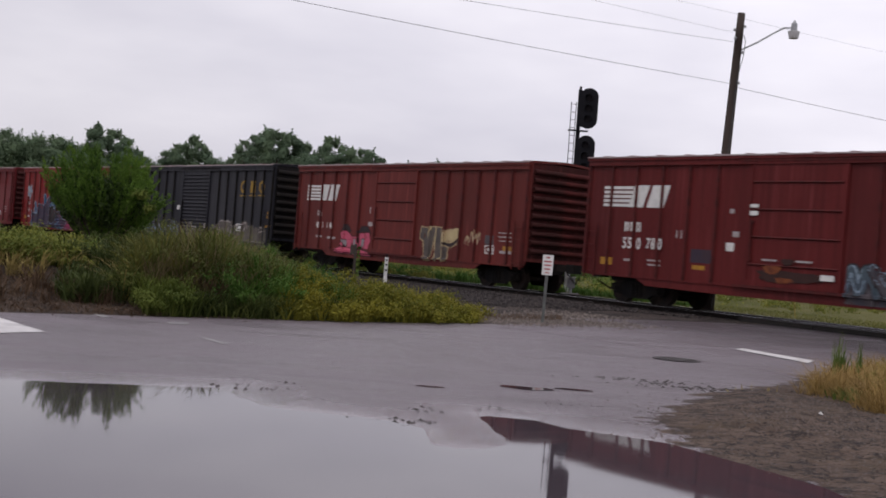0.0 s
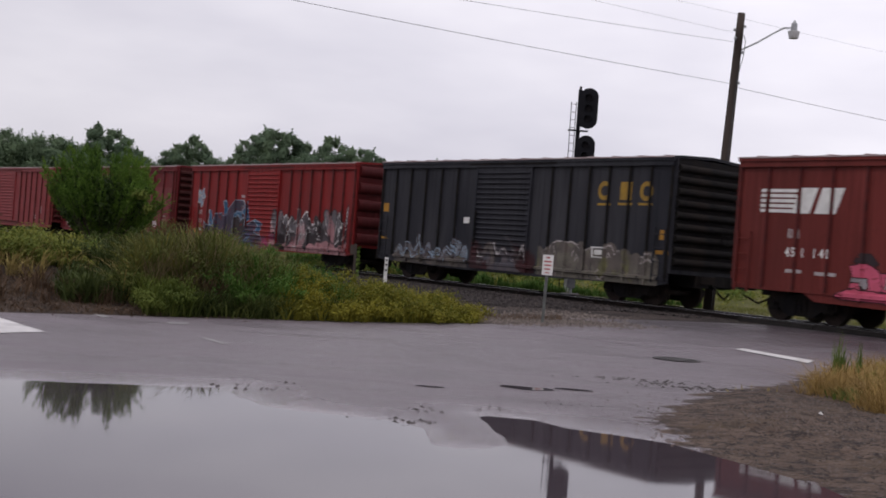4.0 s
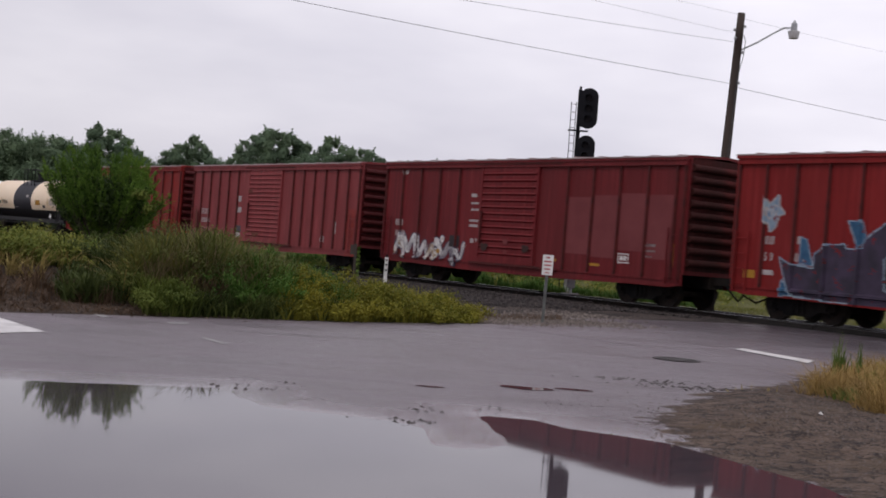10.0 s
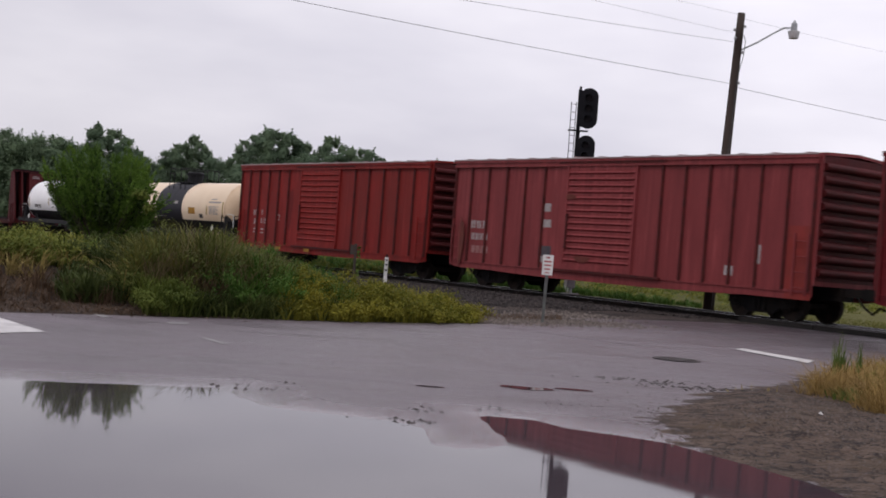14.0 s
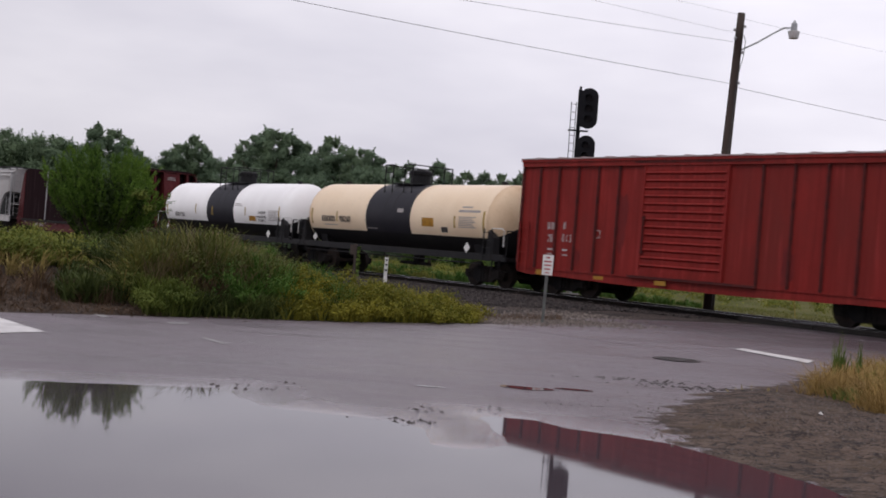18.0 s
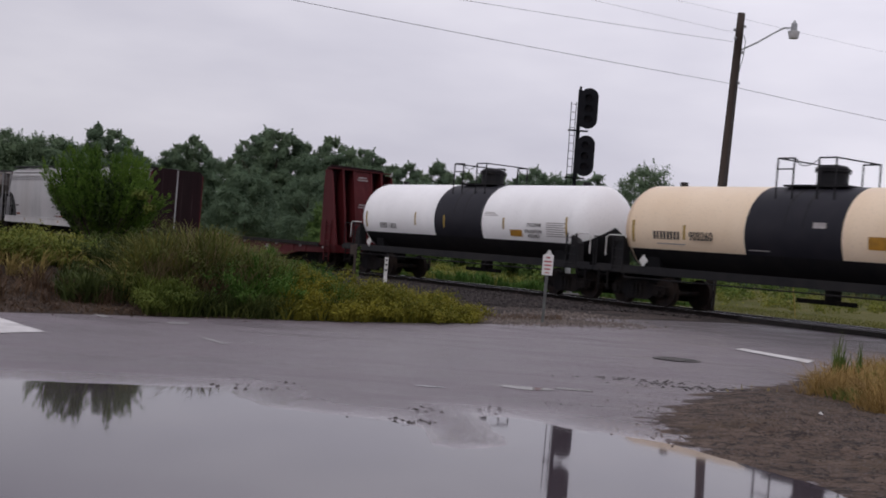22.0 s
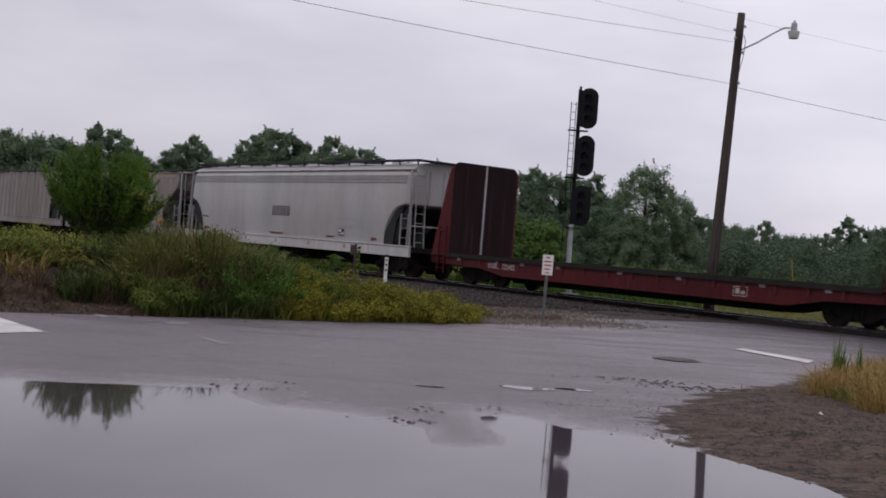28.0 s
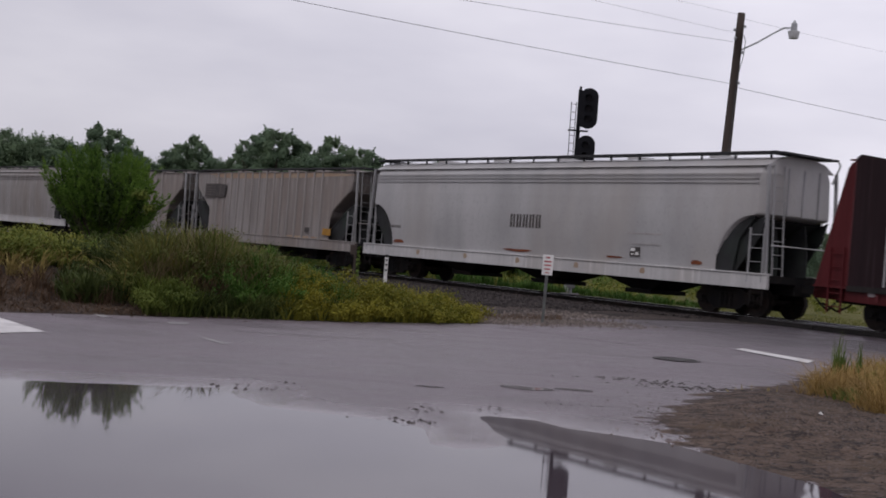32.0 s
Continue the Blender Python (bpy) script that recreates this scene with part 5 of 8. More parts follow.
def graffiti(car, plan, rect, n, seed, fill, line, cloud, haze, shapes=(), edging=0.03):
    """Sprayed shapes: bent bands with an outline over an uneven cloud, lying on panels, posts and door."""
    x0, x1, z0, z1 = rect
    z0 = max(z0, 0.6)
    rng = np.random.RandomState(seed)
    c = 0.03
    nx, nz = int((x1 - x0) / c), int((z1 - z0) / c)
    X, Z = np.meshgrid(x0 + c * (np.arange(nx) + 0.5), z0 + c * (np.arange(nz) + 0.5))
    W, H = (x1 - x0) / n, z1 - z0
    slot = np.full(X.shape, -1)
    k = (X - x0) / W
    v = (Z - z0) / H
    wear = ripple(X, Z, 12.0, seed) + rng.uniform(-0.6, 0.6, X.shape)

    def strokes(count, wide):
        D = np.full(X.shape, 9.0)
        for q in range(count):
            cx = x0 + W * (q * n / count + 0.5 * n / count)
            pts = [(cx + W * rng.uniform(-0.42, 0.42), z0 + H * f) for f in (0.1, 0.4, 0.66, 0.92)]
            pts += [(cx + W * rng.uniform(0.0, 0.45), z0 + H * rng.uniform(0.2, 0.7)), (cx + W * rng.uniform(0.1, 0.5), z0 + H * rng.uniform(0.05, 0.95))]
            for (ax, az), (bx, bz) in zip(pts, pts[1:]):
                dx, dz = bx - ax, bz - az
                t = np.clip(((X - ax) * dx + (Z - az) * dz) / (dx * dx + dz * dz + 1e-9), 0, 1)
                D = np.minimum(D, np.hypot(X - ax - t * dx - 0.12 * W * np.sin(math.pi * t), Z - az - t * dz))
        return D + 0.02 * ripple(X, Z, 9.0, seed) < wide

    if shapes:
        # plain outlined shapes; each is filled with its own slot, or left bare below zero
        for inside, edge in shapes:
            d = shore_distance(X, Z, [(x0 + W * n * a, z0 + H * q) for a, q in edge]) + 0.008 * ripple(X, Z, 14.0, seed)
            if inside >= 0:
                slot[(d < 0) & (wear > -1.0)] = inside
            slot[(np.abs(d) < edging) & (wear > -0.9)] = 1
        if fill is None:
            slot[strokes(n, 0.024)] = 1
    elif fill is None:
        # a quick scrawl of single lines
        slot[strokes(2 * n, 0.036) & (ripple(X, Z, 7.0, seed) > -0.6)] = 1
    else:
        # one jagged mass with an outline, patches of a second colour and a few inner lines
        tops = np.where(rng.uniform(size=4 * n + 2) < 0.35, rng.uniform(0.8, 1.0, 4 * n + 2), rng.uniform(0.45, 0.75, 4 * n + 2))
        feet = rng.uniform(0.0, 0.14, 4 * n + 2)
        at = np.clip(k * 4, 0, 4 * n)
        cell = at.astype(int)
        frac = smooth(0.3, 0.62, at - cell)
        ends = np.minimum(1, np.minimum(k, n - k) * 2.2)
        hi = (tops[cell] * (1 - frac) + tops[cell + 1] * frac) * (0.35 + 0.65 * ends)
        lo = feet[cell] * (1 - frac) + feet[cell + 1] * frac
        gap = np.minimum((hi - v) * H, (v - lo) * H)
        slot[gap > 0] = 0
        if cloud is not None:
            field = ripple(X, Z, 2.1, seed) + 0.6 * ripple(X, Z, 5.3, seed * 2.0) + rng.uniform(-0.25, 0.25, X.shape)
            slot[(gap > 0) & (field > 0.55 - haze)] = 2
            slot[(gap < 0) & (gap > -0.3 * H) & (field > 0.75 - haze) & (v > 0.02)] = 2
        slot[(np.abs(gap) < 0.024) & (wear > -0.1)] = 1
        slot[strokes(max(1, int(n * 1.5)), 0.026) & (gap > -0.05) & (wear > -0.3)] = 1
        seams = np.abs((k * 2.0 + 0.25 * v + 0.12 * ripple(X, Z, 3.0, seed)) % 1.0 - 0.5)
        slot[(seams > 0.44) & (gap > 0.0)] = 3
        slot[strokes(max(2, int(n * 1.4)), 0.06) & (gap > 0.03) & (wear > -0.4)] = 3
        slot[strokes(max(1, int(n * 0.9)), 0.035) & (gap > 0.0) & (wear > 0.0)] = 1
        slot[wear < -1.1] = -1
    return sprayed(car, plan, x0, z0, c, slot, (fill or line, line, cloud or line, P_DARK))


def sprayed(car, plan, x0, z0, c, slot, mats):
    """A thin coat of paint cell by cell over panels, posts and door ribs."""
    v, f, m = [], [], []
    zi, xi = np.nonzero(slot >= 0)
    index = {}
    for a, b in zip(zi, xi):
        q = []
        for i, j in ((b, a), (b + 1, a), (b + 1, a + 1), (b, a + 1)):
            key = (i, j)
            if key not in index:
                index[key] = len(v)
                x, z = float(x0 + c * i), float(z0 + c * j)
                v.append((x, -1.507 - plan.skin(x, z), z))
            q.append(index[key])
        f.append(tuple(q))
        m.append(int(slot[a, b]))
    me = bpy.data.meshes.new("graffiti")
    me.from_pydata(v, [], f)
    for mm in mats:
        me.materials.append(mm)
    me.polygons.foreach_set("material_index", m)
    me.update()
    return part("graffiti", me, None, car, "sprayed graffiti shapes")


def bent(rng):
    """A random zigzag, rounded at its corners, in a unit square."""
    m = rng.randint(4, 7)
    up = rng.randint(2)
    pts = [(0.02 + 0.96 * i / (m - 1) + rng.uniform(-0.14, 0.14), (rng.uniform(0.6, 1.0) if (i + up) % 2 else rng.uniform(0.0, 0.35))) for i in range(m)]
    for _ in range(2):
        out = [pts[0]]
        for (ax, az), (bx, bz) in zip(pts, pts[1:]):
            out += [(0.8 * ax + 0.2 * bx, 0.8 * az + 0.2 * bz), (0.2 * ax + 0.8 * bx, 0.2 * az + 0.8 * bz)]
        pts = out + [pts[-1]]
    return pts


def piece(car, plan, rect, n, seed, mats, wide=0.15, back=0.0, foot=0.0, flat=0.0, skew=0.15, ragged=0.3, shine=-0.1):
    """Bent thick bands in a row. mats: two fills, outline, highlight, backdrop, accent; back: how high the backdrop reaches; foot: height of a low band."""
    x0, x1, z0, z1 = rect
    z0 = max(z0, 0.6)
    rng = np.random.RandomState(seed)
    c = 0.025
    nx, nz = int((x1 - x0) / c), int((z1 - z0) / c)
    X, Z = np.meshgrid(x0 + c * (np.arange(nx) + 0.5), z0 + c * (np.arange(nz) + 0.5))
    k, v = (X - x0) / (x1 - x0), (Z - z0) / (z1 - z0)
    wob = ripple(X, Z, 6.0, seed)
    grit = rng.uniform(-1, 1, X.shape) + wob
    slot = np.full(X.shape, -1)
    if back:
        crest = back * (0.75 + 0.25 * ripple(X, X * 0, 2.3, seed) + 0.12 * ripple(X, X * 0, 7.0, seed)) * np.minimum(1, np.minimum(k, 1 - k) * 8 + 0.3)
        slot[(v < crest) & (grit > -1.2)] = 4
        slot[np.abs(v - crest) < 0.02] = 3
    if foot:
        slot[(v < foot * (1 + 0.2 * wob)) & (grit > -1.0)] = 5
    W, H = (x1 - x0) / n, z1 - z0
    for i in range(n):
        top = 1.0 - ragged * rng.uniform() - flat * i / n
        lift = 0.08 * rng.uniform()
        lean = skew * rng.uniform(-1, 1)
        bend = bent(rng)
        pts = []
        for a, b in bend:
            bb = lift + (top - lift) * b
            pts.append((x0 + W * (i - 0.1 + 1.2 * a + lean * (b - 0.5)), z0 + H * (0.06 + 0.88 * bb)))
        D = np.full(X.shape, 9.0)
        S = np.full(X.shape, 9.0)
        for (ax, az), (bx, bz) in zip(pts, pts[1:]):
            dx, dz = bx - ax, bz - az
            for F, ox in ((D, 0.0), (S, 0.045)):
                t = np.clip(((X + ox - ax) * dx + (Z - ox - az) * dz) / (dx * dx + dz * dz + 1e-9), 0, 1)
                np.minimum(F, np.hypot(X + ox - ax - t * dx, Z - ox - az - t * dz), out=F)
        w = wide * rng.uniform(0.55, 1.2)
        D = D + 0.012 * wob
        slot[(D < w + 0.05) & (grit > -1.5)] = 2
        inside = D < w
        tone = (v + 0.25 * wob + 0.15 * grit) < rng.uniform(0.35, 0.6)
        slot[inside & tone] = 1 if i % 3 else 5
        slot[inside & ~tone] = 0
        slot[inside & (np.abs(S - 0.55 * w) < 0.02) & (ripple(X, Z, 4.0, seed + i) > shine) & (grit > -0.7)] = 3
        if i % 2:
            slot[(np.abs(D - w) < 0.018) & (ripple(X, Z, 3.0, seed - i) > shine) & (grit > -0.4)] = 3
    # thin drips and scuffs
    drip = ripple(X * 3.0, Z * 0.15, 5.0, seed) + 0.5 * rng.uniform(-1, 1, X.shape)
    slot[(slot >= 0) & (drip > 0.95)] = 2
    slot[(slot >= 0) & (drip < -1.0)] = -1
    slot[grit < -1.6] = -1
    return sprayed(car, plan, x0, z0, c, slot, mats)


def fade(car, plan, rect, seed, mats):
    """Colours that run into one another along the foot of the side, thinning upwards."""
    x0, x1, z0, z1 = rect
    z0 = max(z0, 0.6)
    rng = np.random.RandomState(seed)
    c = 0.025
    nx, nz = int((x1 - x0) / c), int((z1 - z0) / c)
    X, Z = np.meshgrid(x0 + c * (np.arange(nx) + 0.5), z0 + c * (np.arange(nz) + 0.5))
    k, v = (X - x0) / (x1 - x0), (Z - z0) / (z1 - z0)
    g = ripple(X, 2.0 * Z, 3.1, seed) + 0.5 * ripple(X, Z, 9.0, seed)
    slot = np.clip(((k + 0.12 * g + 0.06 * rng.uniform(-1, 1, X.shape)) * len(mats)).astype(int), 0, len(mats) - 1)
    slot[v > 0.42 + 0.35 * g + 0.4 * np.clip(np.abs(k - 0.5) - 0.2, 0, 1) + 0.12 * rng.uniform(-1, 1, X.shape)] = -1
    return sprayed(car, plan, x0, z0, c, slot, mats)


P_CHROME = mat("silver_spray_paint", (0.3, 0.28, 0.29), (0.2, 0.18, 0.19), 0.5, 0, 3)
P_CHALK = mat("chalk_white_spray_paint", (0.62, 0.6, 0.6), (0.5, 0.47, 0.47), 0.6, 0, 4)
P_MAROON = mat("maroon_spray_paint", (0.045, 0.012, 0.014), (0.03, 0.012, 0.014), 0.7, 0, 2)
P_GUN = mat("gunmetal_spray_paint", (0.13, 0.12, 0.13), (0.08, 0.072, 0.08), 0.55, 0, 2)
P_KHAKI = mat("khaki_spray_paint", (0.15, 0.135, 0.11), (0.1, 0.09, 0.075), 0.65, 0, 2)
P_ROSE = mat("dusty_rose_spray_paint", (0.36, 0.19, 0.2), (0.26, 0.13, 0.14), 0.6, 0, 3)
P_ICE = mat("ice_blue_spray_paint", (0.27, 0.34, 0.4), (0.16, 0.22, 0.3), 0.6, 0, 3)
P_COBALT = mat("cobalt_spray_paint", (0.035, 0.055, 0.16), (0.06, 0.09, 0.2), 0.6, 0, 3)
P_GRAPE = mat("grey_violet_spray_paint", (0.06, 0.045, 0.075), (0.085, 0.065, 0.095), 0.6, 0, 3)
P_VIOLET = mat("deep_violet_spray_paint", (0.026, 0.022, 0.034), (0.055, 0.038, 0.068), 0.6, 0, 2.2)
P_AZURE = mat("deep_azure_spray_paint", (0.02, 0.07, 0.14), (0.04, 0.11, 0.2), 0.6, 0, 3)
P_MAGENTA = mat("magenta_spray_paint", (0.26, 0.03, 0.09), (0.2, 0.025, 0.07), 0.6, 0, 3)
emblem(car_sou, (-7.05, -4.36, 2.86, 3.51), -1.5, M_WHITE)
code_bars(car_sou, 3, (-6.08, -5.33, 2.14, 2.42), -1.5, M_WHITE, ())
digits(car_sou, P0, '550', -6.1, 1.64, 0.45, M_WHITE, 0.74, 0.29)
digits(car_sou, P0, '780', -5.12, 1.66, 0.44, M_WHITE, 0.7, 0.27)
bars(car_sou, 'reflector_mark', [(-7.0, -6.5, 1.11, 1.33), (-3.25, -2.79, 1.16, 1.28)], -1.5, M_YELLOW)
bars(car_sou, 'paint_patch', [(-3.35, -2.59, 1.35, 1.73)], -1.5, P_DARKBLUE)
bars(car_sou, 'placard', [(-2.07, -1.8, 1.73, 1.96)], -1.5, M_WHITE)
bars(car_sou, 'stencil', [(-2.03, -1.88, 2.76, 2.88), (-1.87, -1.65, 2.12, 2.27), (-6.0, -5.66, 1.26, 1.33), (-5.03, -4.51, 1.3, 1.35), (-5.02, -4.5, 1.17, 1.22), (-3.95, -3.91, 2.01, 2.23), (-3.78, -3.73, 2.01, 2.24)], -1.5, P_PALE)
bars(car_sou, 'door_label', [(-1.26, -0.98, 2.93, 3.02), (-1.26, -0.98, 2.72, 2.84), (1.15, 1.57, 1.12, 1.27)], -1.59, M_WHITE)
bars(car_sou, 'door_label', [(-0.74, -0.26, 1.53, 1.58), (0.36, 0.89, 1.54, 1.59)], -1.59, P_PALE)
blotch(car_sou, [(-0.1, 0.3, 1.46, 1.62), (-0.9, 1.2, 1.0, 1.3)], -1.585, P_GRIME)
blotch(car_sou, [(-0.66, -0.11, 1.21, 1.43), (-0.26, 0.28, 0.98, 1.12)], -1.59, P_ORANGE)
piece(car_sou, P0, (1.87, 3.6, 0.58, 2.01), 2, 3, (P_TEAL, P_SLATE, P_DARK, P_ICE, P_SLATE, P_TEAL), 0.2, 0.7)
emblem(car_ns, (-6.97, -4.41, 2.81, 3.47), -1.5, M_WHITE)
code_bars(car_ns, 2, (-6.02, -5.59, 2.17, 2.4), -1.5, P_PALE, ())
digits(car_ns, P1, '451', -6.05, 1.69, 0.33, M_WHITE, 0.8, 0.24)
digits(car_ns, P1, '141', -5.2, 1.69, 0.33, M_WHITE, 0.8, 0.22)
bars(car_ns, 'stencil', [(-6.0, -5.5, 1.27, 1.36), (-5.08, -4.44, 1.25, 1.34), (-1.95, -1.88, 2.35, 2.61), (-1.98, -1.69, 1.85, 2.01), (-1.27, -1.02, 2.72, 2.96)], -1.5, P_PALE)
graffiti(car_ns, P1, (-4.51, -1.41, 0.65, 1.9), 4, 5, P_PINK, P_MAROON, P_CHROME, 0.0, [
    (3, [(0.18, 0.8), (0.24, 1.0), (0.34, 0.98), (0.42, 0.78), (0.36, 0.72), (0.26, 0.78)]), (3, [(0.58, 0.72), (0.66, 0.95), (0.82, 0.95), (0.9, 0.72), (0.78, 0.78)]),
    (0, [(0.15, 0.72), (0.3, 0.8), (0.42, 0.66), (0.46, 0.5), (0.5, 0.24), (0.15, 0.24), (0.18, 0.5)]), (0, [(0.44, 0.6), (0.6, 0.62), (0.62, 0.24), (0.46, 0.24)]),
    (0, [(0.62, 0.72), (0.86, 0.76), (0.9, 0.5), (0.84, 0.24), (0.64, 0.24)]), (2, [(0.17, 0.48), (0.32, 0.5), (0.34, 0.3), (0.28, 0.26), (0.26, 0.4), (0.17, 0.4)]),
    (2, [(0.49, 0.55), (0.54, 0.55), (0.55, 0.3), (0.48, 0.3)]), (2, [(0.68, 0.55), (0.76, 0.55), (0.74, 0.3), (0.68, 0.28)]),
    (0, [(0.03, 0.05), (0.98, 0.0), (0.9, 0.15), (0.7, 0.2), (0.15, 0.27), (0.05, 0.15)])], edging=0.016)
graffiti(car_ns, P1, (1.62, 4.1, 0.72, 2.0), 3, 8, P_TAUPE, P_CREAM, P_CREAM, 0.0, [
    (0, [(0.02, 0.96), (0.19, 0.95), (0.24, 0.58), (0.29, 0.98), (0.42, 0.97), (0.3, 0.02), (0.14, 0.02), (0.1, 0.55), (0.0, 0.62)]), (0, [(0.4, 0.97), (0.55, 0.96), (0.57, 0.1), (0.4, 0.0)]),
    (0, [(0.6, 0.55), (0.74, 0.5), (0.72, 0.05), (0.6, 0.02)]), (3, [(0.56, 0.66), (0.64, 0.8), (1.0, 0.92), (1.0, 0.62), (0.8, 0.4), (0.6, 0.47)]),
    (2, [(0.54, 0.72), (0.62, 0.88), (0.98, 0.96), (0.98, 0.74), (0.8, 0.54), (0.6, 0.58)])], edging=0.022)
piece(car_ns, P1, (4.4, 5.3, 1.2, 2.05), 3, 9, (P_TAN, P_TAN, RED_B, P_CREAM, P_TAN, P_TAN), 0.035)
bars(car_ns, 'paint_patch', [(5.55, 6.03, 1.45, 1.77)], -1.5, P_SLATE)
bars(car_ns, 'label_frame', [(5.56, 6.06, 1.4, 1.43), (5.59, 6.09, 1.14, 1.18), (5.59, 5.63, 1.13, 1.42), (6.02, 6.07, 1.16, 1.44), (5.7, 5.82, 1.23, 1.34), (5.88, 5.98, 1.23, 1.35)], -1.5, M_WHITE)
bars(car_ns, 'stencil', [(6.27, 6.98, 1.86, 1.89), (6.28, 6.99, 1.72, 1.76), (6.3, 7.0, 1.59, 1.62), (6.39, 7.0, 1.18, 1.28)], -1.5, P_PALE)
bars(car_ns, 'reflector_mark', [(6.56, 7.09, 1.28, 1.43)], -1.5, M_YELLOW)
for ring_x, gap_deg in ((4.78, 50), (6.58, 0)):
    s = Shape()
    for i in range(20):
        w0, w1 = [math.radians(gap_deg + (360 - 2 * gap_deg) * q / 20) for q in (i, i + 1)]
        ring = [(ring_x + r * 0.92 * math.cos(w), 3.34 + r * math.sin(w)) for r, w in ((0.16, w0), (0.29, w0), (0.29, w1), (0.16, w1))]
        s.prism(ring, "y", -1.513, -1.508)
    part("emblem_ring", s, P_MUSTARD, car_black)
blocks(car_black, [(5.48, 5.97, 3.07, 3.61), (4.51, 5.08, 2.89, 2.96), (5.41, 6.02, 2.91, 2.98), (6.28, 6.86, 2.92, 2.99)], -1.5, P_MUSTARD)
bars(car_black, 'reflector_mark', [(7.25, 7.56, 1.94, 2.22), (7.13, 7.64, 1.52, 1.63), (-7.49, -7.14, 2.45, 2.77), (-7.53, -7.13, 1.42, 1.49)], -1.5, M_YELLOW)
bars(car_black, 'placard', [(-2.29, -1.96, 2.15, 2.36)], -1.5, M_WHITE)
bars(car_black, 'label_frame', [(4.39, 4.96, 1.58, 1.62), (4.43, 5.0, 1.29, 1.32), (4.41, 4.47, 1.28, 1.61), (4.92, 4.98, 1.3, 1.63), (4.55, 4.87, 1.38, 1.53)], -1.51, M_WHITE)
piece(car_black, P2, (-6.51, -1.9, 0.55, 2.0), 6, 11, (P_SLATE, P_GUN, P_DARK, P_ICE, P_MOSS, P_TAUPE), 0.09, 0.45, 0.25, 0.15, ragged=0.5, shine=-0.3)
fade(car_black, P2, (-1.7, 1.75, 0.62, 2.0), 12, (P_MAROON, P_SLATE, P_SLATE, P_MAROON))
piece(car_black, P2, (-1.3, 1.3, 0.8, 1.85), 3, 16, (P_TAUPE, P_SLATE, P_DARK, P_CHALK, P_SLATE, P_TAUPE), 0.09, ragged=0.2)
piece(car_black, P2, (1.85, 7.3, 0.55, 1.85), 5, 14, (P_TAUPE, P_KHAKI, P_TAUPE, P_PALE, P_KHAKI, P_MOSS), 0.16, 0.95, ragged=0.1, shine=0.35)
code_bars(car_graffiti, 2, (-6.64, -6.3, 1.98, 2.19), -1.5, P_PALE, ())
digits(car_graffiti, P3, '59', -6.64, 1.55, 0.3, P_PALE, 0.7, 0.19)
digits(car_graffiti, P3, '08', -5.64, 1.57, 0.3, P_PALE, 0.7, 0.19)
bars(car_graffiti, 'stencil', [(-2.24, -1.92, 2.84, 2.95), (-2.21, -1.89, 2.62, 2.74), (-2.18, -1.86, 2.39, 2.5), (-6.65, -6.3, 1.17, 1.3), (-5.6, -5.46, 2.02, 2.22)], -1.5, P_PALE)
graffiti(car_graffiti, P3, (-6.8, -6.04, 2.3, 3.3), 1, 21, P_ICE, P_PALE, P_SKY, 0.0, [
    (0, [(0.0, 0.95), (0.3, 0.75), (0.7, 1.0), (0.72, 0.7), (1.0, 0.5), (0.75, 0.42), (0.6, 0.1), (0.35, 0.0), (0.3, 0.2), (0.02, 0.3), (0.12, 0.55)]),
    (2, [(0.2, 0.66), (0.4, 0.5), (0.34, 0.32), (0.2, 0.42)]), (2, [(0.5, 0.72), (0.66, 0.66), (0.6, 0.44), (0.46, 0.52)])], edging=0.02)
graffiti(car_graffiti, P3, (-6.2, 0.2, 0.6, 2.95), 6, 22, P_VIOLET, P_ICE, P_AZURE, 0.0, [
    (2, [(0.02, 0.02), (0.03, 0.2), (0.1, 0.04)]),
    (2, [(0.11, 0.68), (0.14, 0.66), (0.18, 0.37), (0.11, 0.39)]),
    (2, [(0.33, 0.87), (0.39, 0.88), (0.42, 0.7), (0.38, 0.59)]),
    (2, [(0.62, 0.61), (0.74, 0.87), (0.79, 0.54), (0.7, 0.42)]),
    (2, [(0.86, 0.54), (0.98, 0.47), (0.95, 0.28), (0.87, 0.32)]),
    (0, [(0.01, 0.45), (0.05, 0.39), (0.18, 0.35), (0.18, 0.5), (0.23, 0.61), (0.32, 0.63), (0.33, 0.58), (0.4, 0.59), (0.41, 0.69), (0.49, 0.85), (0.53, 0.9), (0.65, 0.9), (0.68, 0.82), (0.64, 0.67), (0.72, 0.57), (0.72, 0.42), (0.79, 0.46), (0.85, 0.52), (0.92, 0.41), (0.86, 0.29), (0.96, 0.24), (1.01, 0.08), (0.67, -0.04), (0.09, 0.03), (0.05, 0.15)]),
    (2, [(0.52, 0.55), (0.56, 0.68), (0.64, 0.67), (0.64, 0.51), (0.59, 0.61)]),
    (3, [(0.51, 0.17), (0.5, 0.49), (0.58, 0.62), (0.62, 0.48), (0.68, 0.57), (0.72, 0.42), (0.67, 0.19), (0.58, 0.12)]),
    (2, [(0.66, -0.01), (0.73, 0.13), (0.79, 0.21), (0.76, 0.05)]),
    (2, [(0.72, -0.04), (0.83, 0.06), (0.91, -0.03)]),
    (2, [(0.94, -0.03), (1.03, 0.06), (1.1, -0.02)])], edging=0.018)
fade(car_graffiti, P3, (-2.3, 2.2, 0.42, 1.75), 23, (P_NAVY, P_COBALT, P_PLUM, P_MAGENTA, P_DARK))
